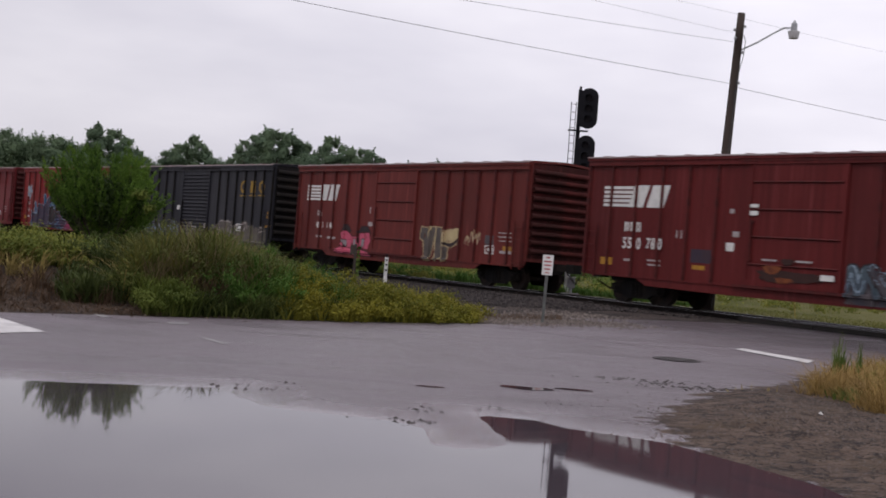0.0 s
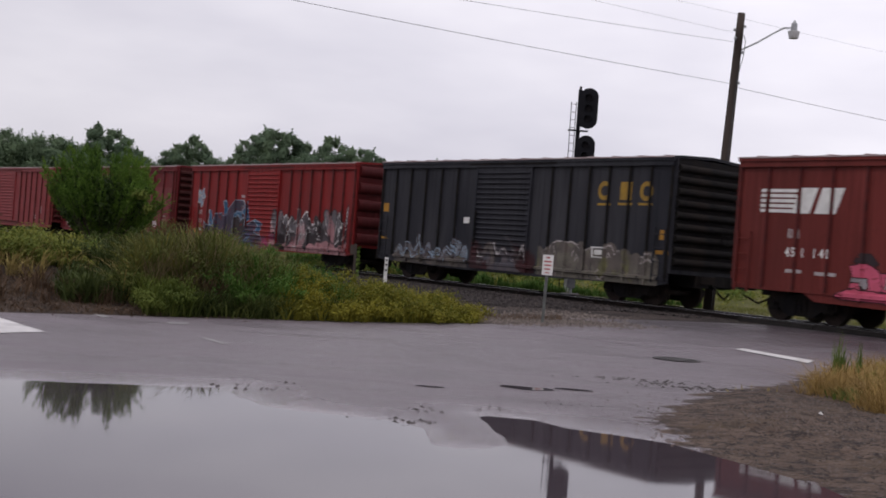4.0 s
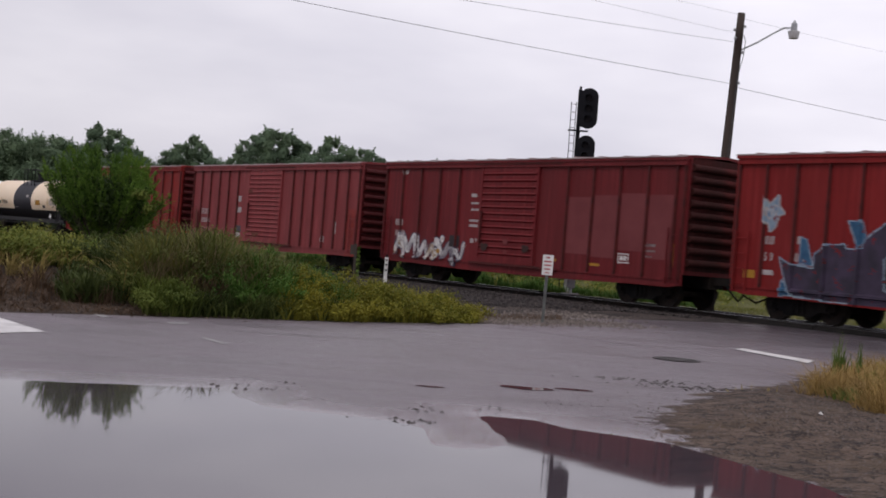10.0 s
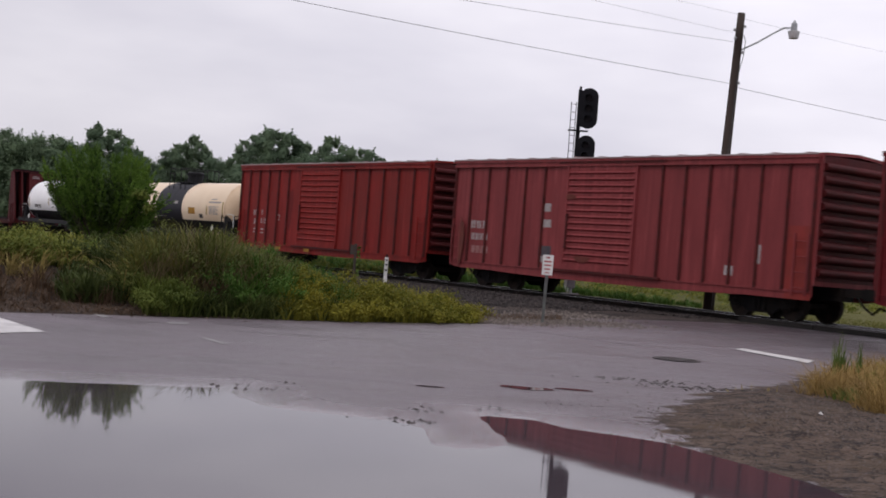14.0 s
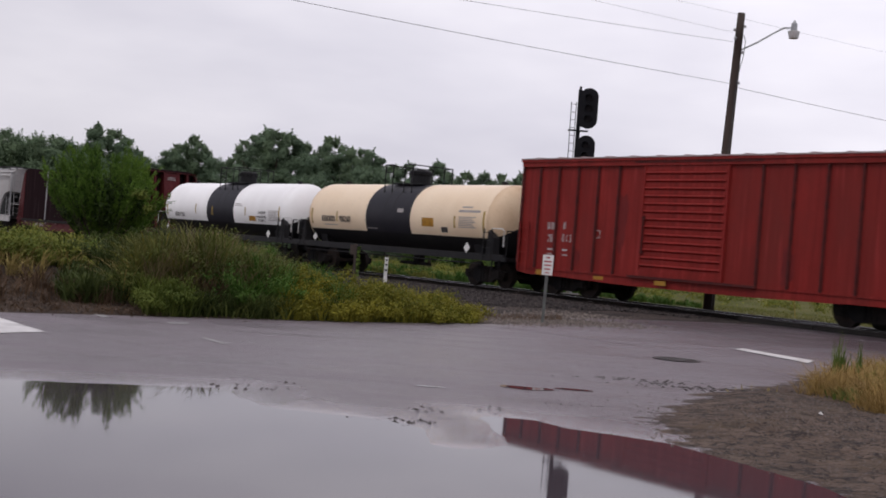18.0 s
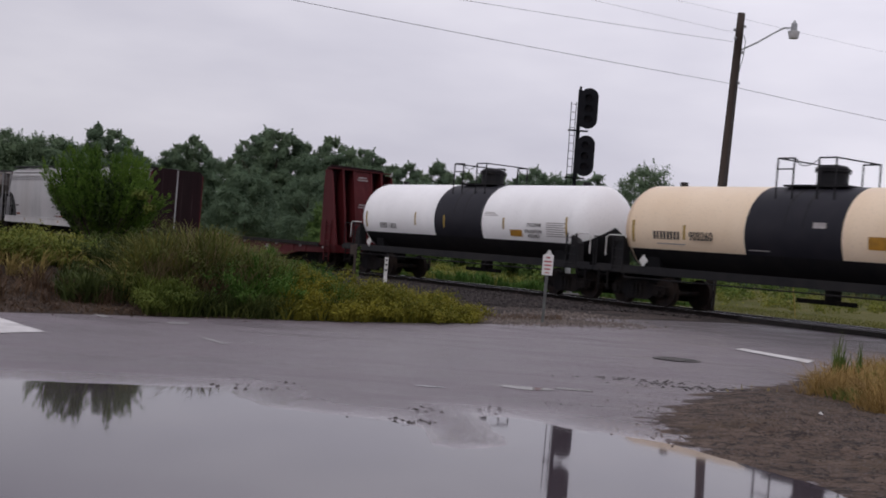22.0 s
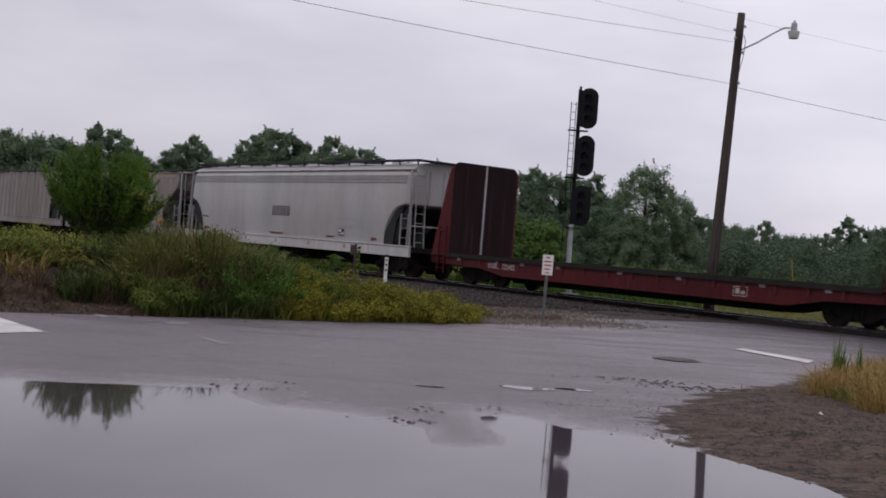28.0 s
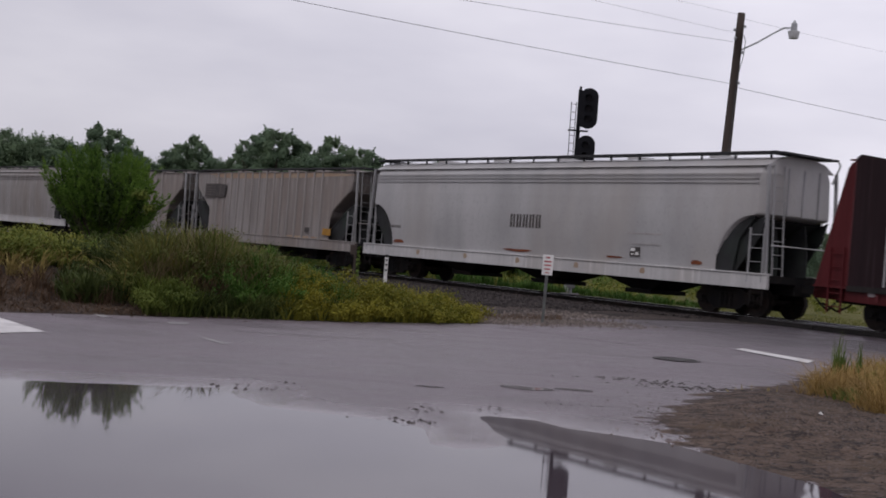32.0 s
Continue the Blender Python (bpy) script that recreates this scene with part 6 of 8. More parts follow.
piece(car_graffiti, P3, (0.9, 7.3, 0.5, 2.75), 8, 24, (P_GUN, P_DARK, P_DARK, P_CHALK, P_GREY, P_ROSE), 0.17, 0.85, 0.22, 0.0, ragged=0.4, shine=0.15)
bars(car_graffiti, 'reflector_mark', [(-7.3, -6.91, 1.06, 1.27)], -1.5, M_YELLOW)
code_bars(car_eec, 3, (-6.98, -6.45, 1.95, 2.19), -1.5, P_PALE, ())
code_bars(car_eec, 4, (-6.94, -6.3, 1.57, 1.78), -1.5, P_PALE, ())
piece(car_eec, P4, (-6.95, -2.5, 0.43, 2.0), 6, 34, (P_CHALK, P_CHROME, P_GRAPE, M_WHITE, P_GREY, P_TAN), 0.1, 0.0, 0.0, 0.3, 0.35, 0.15, -0.4)
bars(car_eec, 'label_frame', [(5.18, 5.63, 1.44, 1.47), (5.21, 5.66, 1.18, 1.21), (5.2, 5.23, 1.17, 1.46), (5.61, 5.64, 1.2, 1.48), (5.29, 5.41, 1.26, 1.39), (5.45, 5.55, 1.26, 1.4)], -1.5, M_WHITE)
bars(car_eec, 'paint_patch', [(-3.45, -2.83, 1.29, 1.7)], -1.512, P_DARK)
bars(car_eec, 'reflector_mark', [(-4.36, -3.98, 1.03, 1.17)], -1.512, M_YELLOW)
bars(car_eec, 'reflector_mark', [(1.9, 2.4, 1.07, 1.15), (3.96, 4.41, 1.03, 1.11), (7.37, 7.46, 1.19, 1.84)], -1.5, M_YELLOW)
blotch(car_eec, [(-1.5, -1.1, 1.25, 1.5), (0.72, 1.08, 1.28, 1.52)], -1.59, P_GRIME)
blotch(car_eec, [(-0.3, 0.0, 1.52, 1.68), (-0.22, -0.02, 1.2, 1.3)], -1.592, P_FADED)
bars(car_eec, 'placard', [(-6.77, -6.35, 3.88, 4.03)], -1.5, P_PALE)
bars(car_eec, 'stencil', [(-2.32, -2.02, 3.07, 3.19), (-2.31, -1.88, 2.82, 2.89), (-2.29, -1.85, 2.6, 2.67), (-2.35, -1.83, 2.21, 2.29), (-2.33, -1.81, 2.03, 2.12), (-2.21, -2.02, 1.48, 1.63), (-1.91, -1.78, 1.53, 1.64), (-3.12, -2.84, 1.13, 1.26), (6.31, 6.72, 1.72, 1.8), (6.33, 6.73, 1.56, 1.62), (6.34, 6.6, 1.4, 1.45)], -1.5, P_PALE)
code_bars(car_faded, 3, (-6.72, -5.75, 2.0, 2.26), -1.5, P_PALE, ())
code_bars(car_faded, 4, (-6.66, -5.69, 1.6, 1.83), -1.5, P_PALE, ())
code_bars(car_faded, 4, (-6.6, -5.63, 1.15, 1.4), -1.5, P_DUSTY, ())
bars(car_faded, 'stencil', [(-2.99, -2.54, 2.65, 2.91), (-2.92, -2.48, 2.14, 2.39), (-2.97, -2.42, 1.01, 1.21), (4.88, 5.18, 1.08, 1.34), (5.95, 6.09, 1.44, 1.95)], -1.5, P_PALE)
bars(car_faded, 'paint_patch', [(-3.01, -2.39, 1.22, 1.54)], -1.5, P_SLATE)
bars(car_faded, 'paint_patch', [(6.95, 7.79, 0.6, 2.49)], -1.5, P_REDPATCH)
blotch(car_faded, [(-1.16, -0.46, 1.11, 1.3), (-7.32, -7.0, 0.76, 2.32), (-1.75, -1.29, 3.05, 3.21)], -1.59, P_DARKRED)
code_bars(car_agr, 2, (-6.24, -5.85, 2.08, 2.31), -1.5, P_PALE, ())
code_bars(car_agr, 1, (-5.46, -5.31, 2.11, 2.33), -1.5, P_PALE, ())
digits(car_agr, P6, '78', -6.17, 1.68, 0.34, P_PALE, 0.7, 0.2)
digits(car_agr, P6, '013', -5.48, 1.71, 0.34, P_PALE, 0.62, 0.17)
bars(car_agr, 'reflector_mark', [(-6.64, -6.14, 0.61, 0.79), (-3.9, -3.46, 0.62, 0.73)], -1.5, M_YELLOW)
bars(car_agr, 'reflector_mark', [(-1.22, -0.77, 0.62, 0.75)], -1.59, M_YELLOW)
bars(car_agr, 'stencil', [(-6.15, -5.86, 1.42, 1.48), (-5.44, -5.2, 1.42, 1.48), (-5.42, -5.18, 1.27, 1.32), (-6.16, -5.93, 1.28, 1.33), (-4.03, -3.77, 2.1, 2.13), (-4.02, -3.74, 1.88, 1.91), (-4.02, -3.98, 1.88, 2.13), (-3.79, -3.75, 1.89, 2.13), (-1.88, -1.7, 1.04, 1.1), (-1.6, -1.53, 1.58, 1.67)], -1.5, P_PALE)
bars(car_agr, 'placard', [(-1.83, -1.52, 2.58, 2.68)], -1.5, M_WHITE)
blotch(car_agr, [(-3.1, -2.62, 1.6, 3.3), (-4.9, -4.6, 1.0, 1.5), (3.2, 3.6, 0.9, 1.9)], -1.5, P_REDSHADE)


bars(car_eec, "faded_panel", [(2.8, 3.86, 1.36, 3.13), (3.98, 5.04, 1.3, 3.2), (5.16, 6.22, 1.56, 3.27), (6.34, 7.3, 1.36, 3.24)], -1.5, P_FADED)

TANK_R, TANK_Z = 1.33, 2.29


def tank_bars(car, name, rects, material, label=""):
    """Marks that follow the barrel's curve."""
    for x0, x1, z0, z1 in rects:
        s = Shape()
        k = max(1, int((z1 - z0) / 0.06))
        for i in range(k):
            a, b = z0 + (z1 - z0) * i / k, z0 + (z1 - z0) * (i + 1) / k
            ya, yb = [-math.sqrt(TANK_R ** 2 - (z - TANK_Z) ** 2) for z in (a, b)]
            s.add([(x0, ya - 0.006, a), (x1, ya - 0.006, a), (x1, yb - 0.006, b), (x0, yb - 0.006, b), (x0, ya, a), (x1, ya, a), (x1, yb, b), (x0, yb, b)],
                  [(0, 1, 2, 3), (4, 7, 6, 5), (0, 4, 5, 1), (1, 5, 6, 2), (2, 6, 7, 3), (3, 7, 4, 0)])
        part(name, s, material, car, label)


def tank_words(car, text, x, z, size, material, squeeze=1.0):
    zz = z + size * 0.35
    ob = words(car, text, x, z, size, -math.sqrt(TANK_R ** 2 - (zz - TANK_Z) ** 2) - 0.012, material, squeeze)
    tilt = math.degrees(math.asin((zz - TANK_Z) / TANK_R))
    ob.matrix_basis = ob.matrix_basis @ pose(0, 0, 0, -tilt, 0, 0)
    return ob


def placard(car, x, z, y, material):
    s = Shape().prism([(x - 0.18, z), (x, z - 0.18), (x + 0.18, z), (x, z + 0.18)], "y", y - 0.01, y)
    return part("placard", s, material, car, "white diamond placard")


M_INK = mat("dark_lettering", (0.05, 0.045, 0.045), (0.08, 0.07, 0.065), 0.7, 0, 5)
M_GREYINK = mat("grey_small_print", (0.4, 0.37, 0.36), (0.3, 0.28, 0.27), 0.7, 0, 5)
M_STRIP = mat("yellow_reflective_strip", (0.4, 0.27, 0.06), (0.3, 0.2, 0.06), 0.5, 0, 5)
tank_bars(car_cream, "code_mark", [(-5.14 + 0.27 * i + q, -5.05 + 0.27 * i + q, 1.97, 2.2) for i in range(4) for q in (0.0, 0.13)], M_INK)
tank_words(car_cream, "900260", -3.71, 1.98, 0.34, M_INK, 0.8)
tank_bars(car_cream, "warning_label", [(2.19, 2.94, 1.97, 2.29)], M_YELLOW, "yellow square warning label")
tank_bars(car_cream, "reflective_strip", [(4.2, 4.29, 1.96, 2.39), (-3.97, -3.88, 1.98, 2.4), (5.9, 6.0, 1.85, 2.6), (-6.02, -5.92, 1.85, 2.5)], M_STRIP)
tank_bars(car_cream, "small_print", [(4.45, 5.7, 2.54, 2.62), (4.6, 5.2, 2.7, 2.75)] + [(4.49, 5.5 - 0.1 * (i % 3), 1.99 + 0.06 * i, 2.02 + 0.06 * i) for i in range(7)], M_GREYINK)
tank_bars(car_cream, "small_print", [(-1.6, -0.9, 1.78, 1.81), (-5.0, -3.9, 1.83, 1.86), (0.5, 0.9, 2.45, 2.6)], M_GREYINK)
tank_bars(car_cream, "data_plate", [(3.41, 3.8, 1.79, 1.98)], M_INK)
placard(car_cream, 5.3, 1.3, -1.47, M_WHITE)
placard(car_cream, -5.3, 1.3, -1.47, M_WHITE)
tank_bars(car_white, "code_mark", [(-4.98 + 0.13 * i, -4.91 + 0.13 * i, 1.84, 2.04) for i in range(4)], M_INK)
tank_words(car_white, "113023", -4.38, 1.84, 0.28, M_INK, 0.62)
tank_words(car_white, "CHLORINE", 4.02, 2.15, 0.15, M_INK, 0.9)
tank_words(car_white, "INHALATION", 3.88, 1.94, 0.15, M_INK, 0.9)
tank_words(car_white, "HAZARD", 4.03, 1.79, 0.15, M_INK, 0.9)
tank_bars(car_white, "warning_label", [(3.08, 3.72, 1.8, 2.02)], M_YELLOW, "yellow warning label")
tank_bars(car_white, "reflective_strip", [(-2.61, -2.53, 2.0, 2.49), (-0.77, -0.68, 1.97, 2.4), (2.69, 2.77, 2.02, 2.4), (5.9, 5.99, 1.85, 2.5), (-6.0, -5.91, 1.85, 2.45)], M_STRIP)
tank_bars(car_white, "small_print", [(1.66, 2.39 - 0.1 * i, 2.46 + 0.05 * i, 2.48 + 0.05 * i) for i in range(3)] + [(4.97, 5.9 - 0.1 * (i % 2), 1.85 + 0.07 * i, 1.88 + 0.07 * i) for i in range(7)], M_GREYINK)
placard(car_white, 5.4, 1.26, -1.47, M_WHITE)
placard(car_white, -5.4, 1.26, -1.47, M_WHITE)
# hoppers and flat car
for i in range(5):
    bars(car_hisil, "letter_block", [(-0.96 + 0.33 * i + d, -0.86 + 0.33 * i + d, 2.1, 2.54) for d in (0.0, 0.15)], -1.497, M_INK)
code_bars(car_hisil, 4, (-8.31, -7.5, 2.14, 2.34), -1.48, M_INK)
code_bars(car_hisil, 5, (-8.31, -7.5, 1.85, 2.05), -1.47, M_INK)
bars(car_hisil, "label_frame", [(4.76, 5.19, 1.41, 1.69)], -1.462, M_INK)
bars(car_hisil, "label_mark", [(4.8, 4.97, 1.56, 1.66), (5.0, 5.15, 1.45, 1.54), (4.83, 4.92, 1.45, 1.5)], -1.468, M_WHITE)
blotch(car_hisil, [(-1.23, 0.13, 1.3, 1.38), (3.73, 4.41, 1.32, 1.38), (7.2, 7.6, 1.3, 1.42), (-8.0, -7.33, 1.3, 1.42)], -1.44, P_ORANGE)
bars(car_hisil, "small_print", [(4.63, 6.06, 2.07, 2.11), (4.8, 6.0, 1.78, 1.8)], -1.488, M_GREYINK)
blotch(car_hisil, [(-6.3 + 2.9 * i, -6.1 + 2.9 * i, 0.92, 1.1) for i in range(5)], -1.522, P_TAN)
bars(car_nshop, "emblem_panel", [(-6.2, -4.4, 2.82, 3.48)], -1.534, P_TAUPE)
emblem(car_nshop, (-6.1, -3.9, 2.85, 3.45), -1.535, M_INK)
bars(car_nshop, "reflector_mark", [(5.3, 5.95, 1.37, 1.65)], -1.535, M_YELLOW)
bars(car_nshop, "label_frame", [(3.8, 4.2, 1.45, 1.65)], -1.535, M_INK)
blotch(car_nshop, [(2.0, 4.9, 1.2, 1.28), (-6.0, 6.5, 3.75, 3.98)], -1.475, P_TAN)
code_bars(car_flat, 4, (-6.7, -6.05, 0.66, 0.84), -1.5, P_PALE)
words(car_flat, '725402', -5.95, 0.66, 0.25, -1.5, P_PALE, 0.85)
bars(car_flat, "label_frame", [(4.12, 4.62, 0.54, 0.56), (4.12, 4.62, 0.79, 0.81), (4.12, 4.14, 0.54, 0.81), (4.6, 4.62, 0.54, 0.81), (4.2, 4.35, 0.6, 0.76), (4.4, 4.54, 0.6, 0.76)], -1.5, P_PALE)


# ---------------------------------------------------------------- signal, pole, post, sign
def rail_signal():
    bx, by = 5.12, 51.0
    g = stand_z(bx, by)
    ob = empty("rail_signal", pose(bx, by, g), "tall black three-headed railway signal on a steel mast", "railway signal")
    top = 8.5 - g
    part("lower_mast", Shape().rod((0.03, 0, -0.1), (0.01, 0, 2.85), 0.11, 14), M_GALV, ob, "grey steel mast foot")
    part("upper_mast", Shape().rod((0.01, 0, 2.8), (-0.03, 0, top - 0.05), 0.085, 12).rod((-0.03, 0, top - 0.05), (-0.03, 0, top + 0.08), 0.05, 8), M_SIGBLACK, ob)
    for z in (7.69, 5.76, 3.72):
        hz = z - g
        oval = [(0.38 * math.cos(a), 0.45 * (1 if math.sin(a) > 0 else -1) + 0.38 * math.sin(a)) for a in [2 * math.pi * i / 32 for i in range(32)]]
        head = part("signal_head", Shape().prism(oval, "y", -0.015, 0.015), M_SIGBLACK, ob, "black oval signal background", at=pose(0.33, -0.18, hz, 0, 0, -14))
        part("lamp_housing", Shape().prism([(-0.19, -0.62), (0.19, -0.62), (0.19, 0.62), (-0.19, 0.62)], "y", 0.015, 0.24), M_SIGBLACK, head, bevel=0.03)
        for dz in (-0.43, 0.0, 0.43):
            hood = Shape()
            n = 14
            for i in range(n):
                a, b = math.radians(-30 + 240 * i / n), math.radians(-30 + 240 * (i + 1) / n)
                r0, r1 = 0.14, 0.155
                q = []
                for y in (-0.015, -0.2):
                    k = 1.0 if y > -0.1 else 0.97
                    for ang in (a, b):
                        for r in (r0, r1):
                            q.append((r * k * math.cos(ang), y, dz + r * k * math.sin(ang)))
                hood.add(q, [(0, 2, 6, 4), (1, 5, 7, 3), (0, 1, 3, 2), (4, 6, 7, 5), (0, 4, 5, 1), (2, 3, 7, 6)])
            part("hood", hood, M_SIGBLACK, head)
            part("lens", Shape().rod((0, -0.018, dz), (0, -0.03, dz), 0.11, 16), M_LENS, head, "unlit dark lens")
        part("bracket", Shape().tube([(0, 0, hz - 0.72), (0.18, -0.05, hz - 0.72), (0.28, 0.0, hz - 0.66)], 0.03).rod((0, 0, hz), (0.2, -0.05, hz), 0.04, 8), M_SIGBLACK, ob)
        part("foot_rest", Shape().box(-0.42, 0.38, -0.2, 0.2, hz - 0.93, hz - 0.9), M_SIGBLACK, ob)
    lad = Shape()
    for dx in (-0.36, -0.16):
        lad.rod((dx + 0.08, 0.05, 0.15), (dx, 0.05, 7.94 - g), 0.016, 6)
    part("ladder_rail", lad, M_SIGBLACK, ob)
    rung = Shape().rod((-0.1, 0, 0), (0.1, 0, 0), 0.011, 5).mesh("rung", M_SIGBLACK)
    for i in range(24):
        z = 0.4 + (7.85 - g - 0.4) * i / 23
        part("rung", rung, None, ob, at=pose(-0.26 + 0.08 * (1 - z / 8.0), 0.05, z))
    part("signal_base", Shape().box(-0.35, 0.35, -0.35, 0.35, -0.15, 0.12), M_CONC, ob, "concrete foot")
    return ob


M_LENS = mat("dark_lens", (0.014, 0.012, 0.015), (0.018, 0.014, 0.016), 0.45, 0, 3, bump=0.0, spec=0.1)
M_CONC = mat("concrete", (0.32, 0.3, 0.28), (0.24, 0.22, 0.21), 0.9, 0, 3)
rail_signal()


def utility_pole():
    bx, by = 8.83, 41.0
    g = stand_z(bx, by)
    ob = empty("utility_pole", pose(bx, by, g), "weathered brown timber utility pole with a street lamp arm", "utility pole")
    top = Vector((9.15, 41.0, 10.0)) - Vector((bx, by, g))
    s = Shape()
    n = 10
    for i in range(n):
        s.rod(top * (i / n), top * ((i + 1) / n), 0.185 - 0.06 * i / n, 16, 0.185 - 0.06 * (i + 1) / n, caps=i in (0, n - 1))
    part("shaft", weld(s.mesh("shaft", M_POLE)), None, ob)
    part("lamp_arm", Shape().tube([(0.3, 0, 8.56), (0.55, 0, 8.7), (0.9, 0, 8.9), (1.3, 0, 9.17), (1.55, 0, 9.33), (1.75, 0, 9.45), (2.05, 0, 9.47)], 0.028, 8), M_GALV, ob, "curved steel lamp arm")
    part("arm_bracket", Shape().box(0.22, 0.36, -0.06, 0.06, 8.45, 8.75), M_GALV, ob)
    lamp = part("lamp_head", Shape().rod((2.08, 0, 9.62), (2.08, 0, 9.36), 0.1, 14).rod((2.08, 0, 9.72), (2.08, 0, 9.62), 0.035, 8, 0.06), M_GALV, ob, "grey barn style lamp head", bevel=0.01)
    part("refractor", Shape().rod((2.08, 0, 9.36), (2.08, 0, 9.12), 0.2, 18, 0.145), M_BOWL, lamp, "frosted glass bowl", bevel=0.015)
    ins = Shape()
    for x, z in ((0.14, 8.95), (0.1, 9.22), (0.42, 9.35), (0.36, 7.5), (0.4, 8.5)):
        ins.rod((x, -0.1, z), (x, -0.24, z), 0.035, 8)
        ins.rod((x - 0.03, -0.2, z), (x + 0.03, -0.2, z), 0.05, 8)
    part("insulator", ins, M_GALV, ob)
    part("riser_wire", Shape().tube([(0.42, -0.1, 9.1), (0.5, -0.1, 8.9), (0.46, -0.14, 8.4), (0.3, -0.16, 7.6), (0.12, -0.19, 3.0), (0.05, -0.2, 0.1)], 0.012, 5), M_WIRE, ob)
    return ob


M_BOWL = mat("frosted_bowl", (0.55, 0.55, 0.55), (0.45, 0.45, 0.45), 0.3, 0, 3, bump=0.02)
M_WIRE = mat("dark_cable", (0.05, 0.05, 0.055), (0.07, 0.07, 0.07), 0.6, 0, 3, bump=0.0)
utility_pole()


def overhead_wire(a, b, r, sag, label):
    c = bpy.data.curves.new("overhead_wire", "CURVE")
    c.dimensions, c.bevel_depth, c.bevel_resolution = "3D", r, 1
    sp = c.splines.new("POLY")
    n = 24
    sp.points.add(n)
    for i in range(n + 1):
        k = i / n
        p = Vector(a).lerp(Vector(b), k)
        sp.points[i].co = (p.x, p.y, p.z - sag * 4 * k * (1 - k), 1)
    c.materials.append(M_WIRE)
    ob = new("overhead_wire", c)
    return tagged(ob, label, "cable", "overhead wires")


overhead_wire((-13.78, 27.0, 7.9), (8.94, 40.9, 7.66), 0.0075, 0.12, "thick dark overhead cable strung from the pole")
overhead_wire((-13.81, 27.0, 8.2), (8.92, 40.9, 9.03), 0.006, 0.12, "thin dark overhead wire strung from the pole")
overhead_wire((-13.94, 27.0, 9.95), (8.9, 40.9, 9.34), 0.004, 0.12, "thin dark overhead wire strung from the pole")
overhead_wire((-13.98, 27.0, 10.45), (9.12, 40.9, 9.92), 0.003, 0.12, "thin dark overhead wire strung from the pole")
overhead_wire((9.02, 41.1, 7.6), (27.34, 55.0, 7.8), 0.008, 0.1, "dark overhead cable strung from the pole")
overhead_wire((9.18, 41.1, 9.85), (27.1, 55.0, 10.7), 0.003, 0.1, "thin dark overhead wire strung from the pole")


def marker_post():
    x, y = -1.77, 40.0
    g = stand_z(x, y)
    ob = empty("marker_post", pose(x, y, g), "slim white marker post with dark flecks beside the track", "post")
    part("shaft", Shape().box(-0.055, 0.055, -0.055, 0.055, -0.1, 1.1 - g), M_WHITE, ob, bevel=0.012)
    for z in (0.98, 0.83, 0.66):
        part("mark", Shape().box(-0.028, 0.028, -0.06, -0.055, z - g, z - g + 0.06), M_SIGBLACK, ob, "dark fleck")
    part("cap", Shape().box(-0.03, 0.03, -0.03, 0.03, 1.1 - g, 1.19 - g), M_SIGBLACK, ob)


marker_post()


def notice_sign():
    x, y = 2.18, 25.96
    g = stand_z(x, y)
    ob = empty("notice_sign", pose(x, y, g, 0, 0.6, 0), "small white notice sign with red print on a steel post", "sign")
    part("post", Shape().prism([(-0.03, -0.012), (0.03, -0.012), (0.03, 0.012), (0.012, 0.03), (-0.012, 0.03), (-0.03, 0.012)], "z", -0.2, 1.34), M_GREENPOST, ob)
    pl = part("plate", Shape().box(-0.112, 0.112, -0.02, -0.012, 1.0, 1.42), M_WHITE, ob, "white sign plate", bevel=0.004)
    for z0, z1, w in ((1.345, 1.38, 0.04), (1.265, 1.3, 0.075), (1.19, 1.22, 0.07), (1.11, 1.14, 0.06), (1.04, 1.06, 0.05)):
        part("print_bar", Shape().box(-w, w, -0.023, -0.02, z0, z1), M_REDINK, pl)


M_GREENPOST = mat("dull_steel_post", (0.14, 0.15, 0.14), (0.1, 0.1, 0.1), 0.7, 0.3, 4)
M_REDINK = mat("red_print", (0.42, 0.12, 0.12), (0.35, 0.1, 0.1), 0.6, 0, 6)
notice_sign()


def switch_stand():
    x, y = 4.72, 45.3
    g = stand_z(x, y)
    ob = empty("equipment_box", pose(x, y, g), "small pale trackside equipment box on a stub post", "equipment box")
    part("post", Shape().rod((0, 0, -0.1), (0, 0, 0.3), 0.05, 8), M_GALV, ob)
    part("box", Shape().box(-0.14, 0.14, -0.1, 0.1, 0.28, 0.66), M_GALV, ob, bevel=0.015)
    part("lid", Shape().box(-0.16, 0.16, -0.12, 0.12, 0.66, 0.69), M_WHITE, ob)
    part("base", Shape().box(-0.3, 0.3, -0.2, 0.2, -0.1, 0.1), M_CONC, ob)


switch_stand()


M_STRIPDULL = mat("dull_yellow_plastic", (0.3, 0.24, 0.06), (0.22, 0.18, 0.05), 0.5, 0, 5)


def guy_marker():
    x, y = 12.55, 44.0
    g = stand_z(x, y)
    ob = empty("guy_marker", pose(x, y, g, 0, -8, 0), "yellow plastic guy wire sleeve leaning in the grass", "guy marker")
    part("sleeve", Shape().rod((0, 0, 0.0), (0, 0, 2.1), 0.022, 8), M_STRIPDULL, ob)
    part("anchor_rod", Shape().rod((0, 0, -0.25), (0, 0, 0.05), 0.015, 6), M_GALV, ob)


guy_marker()


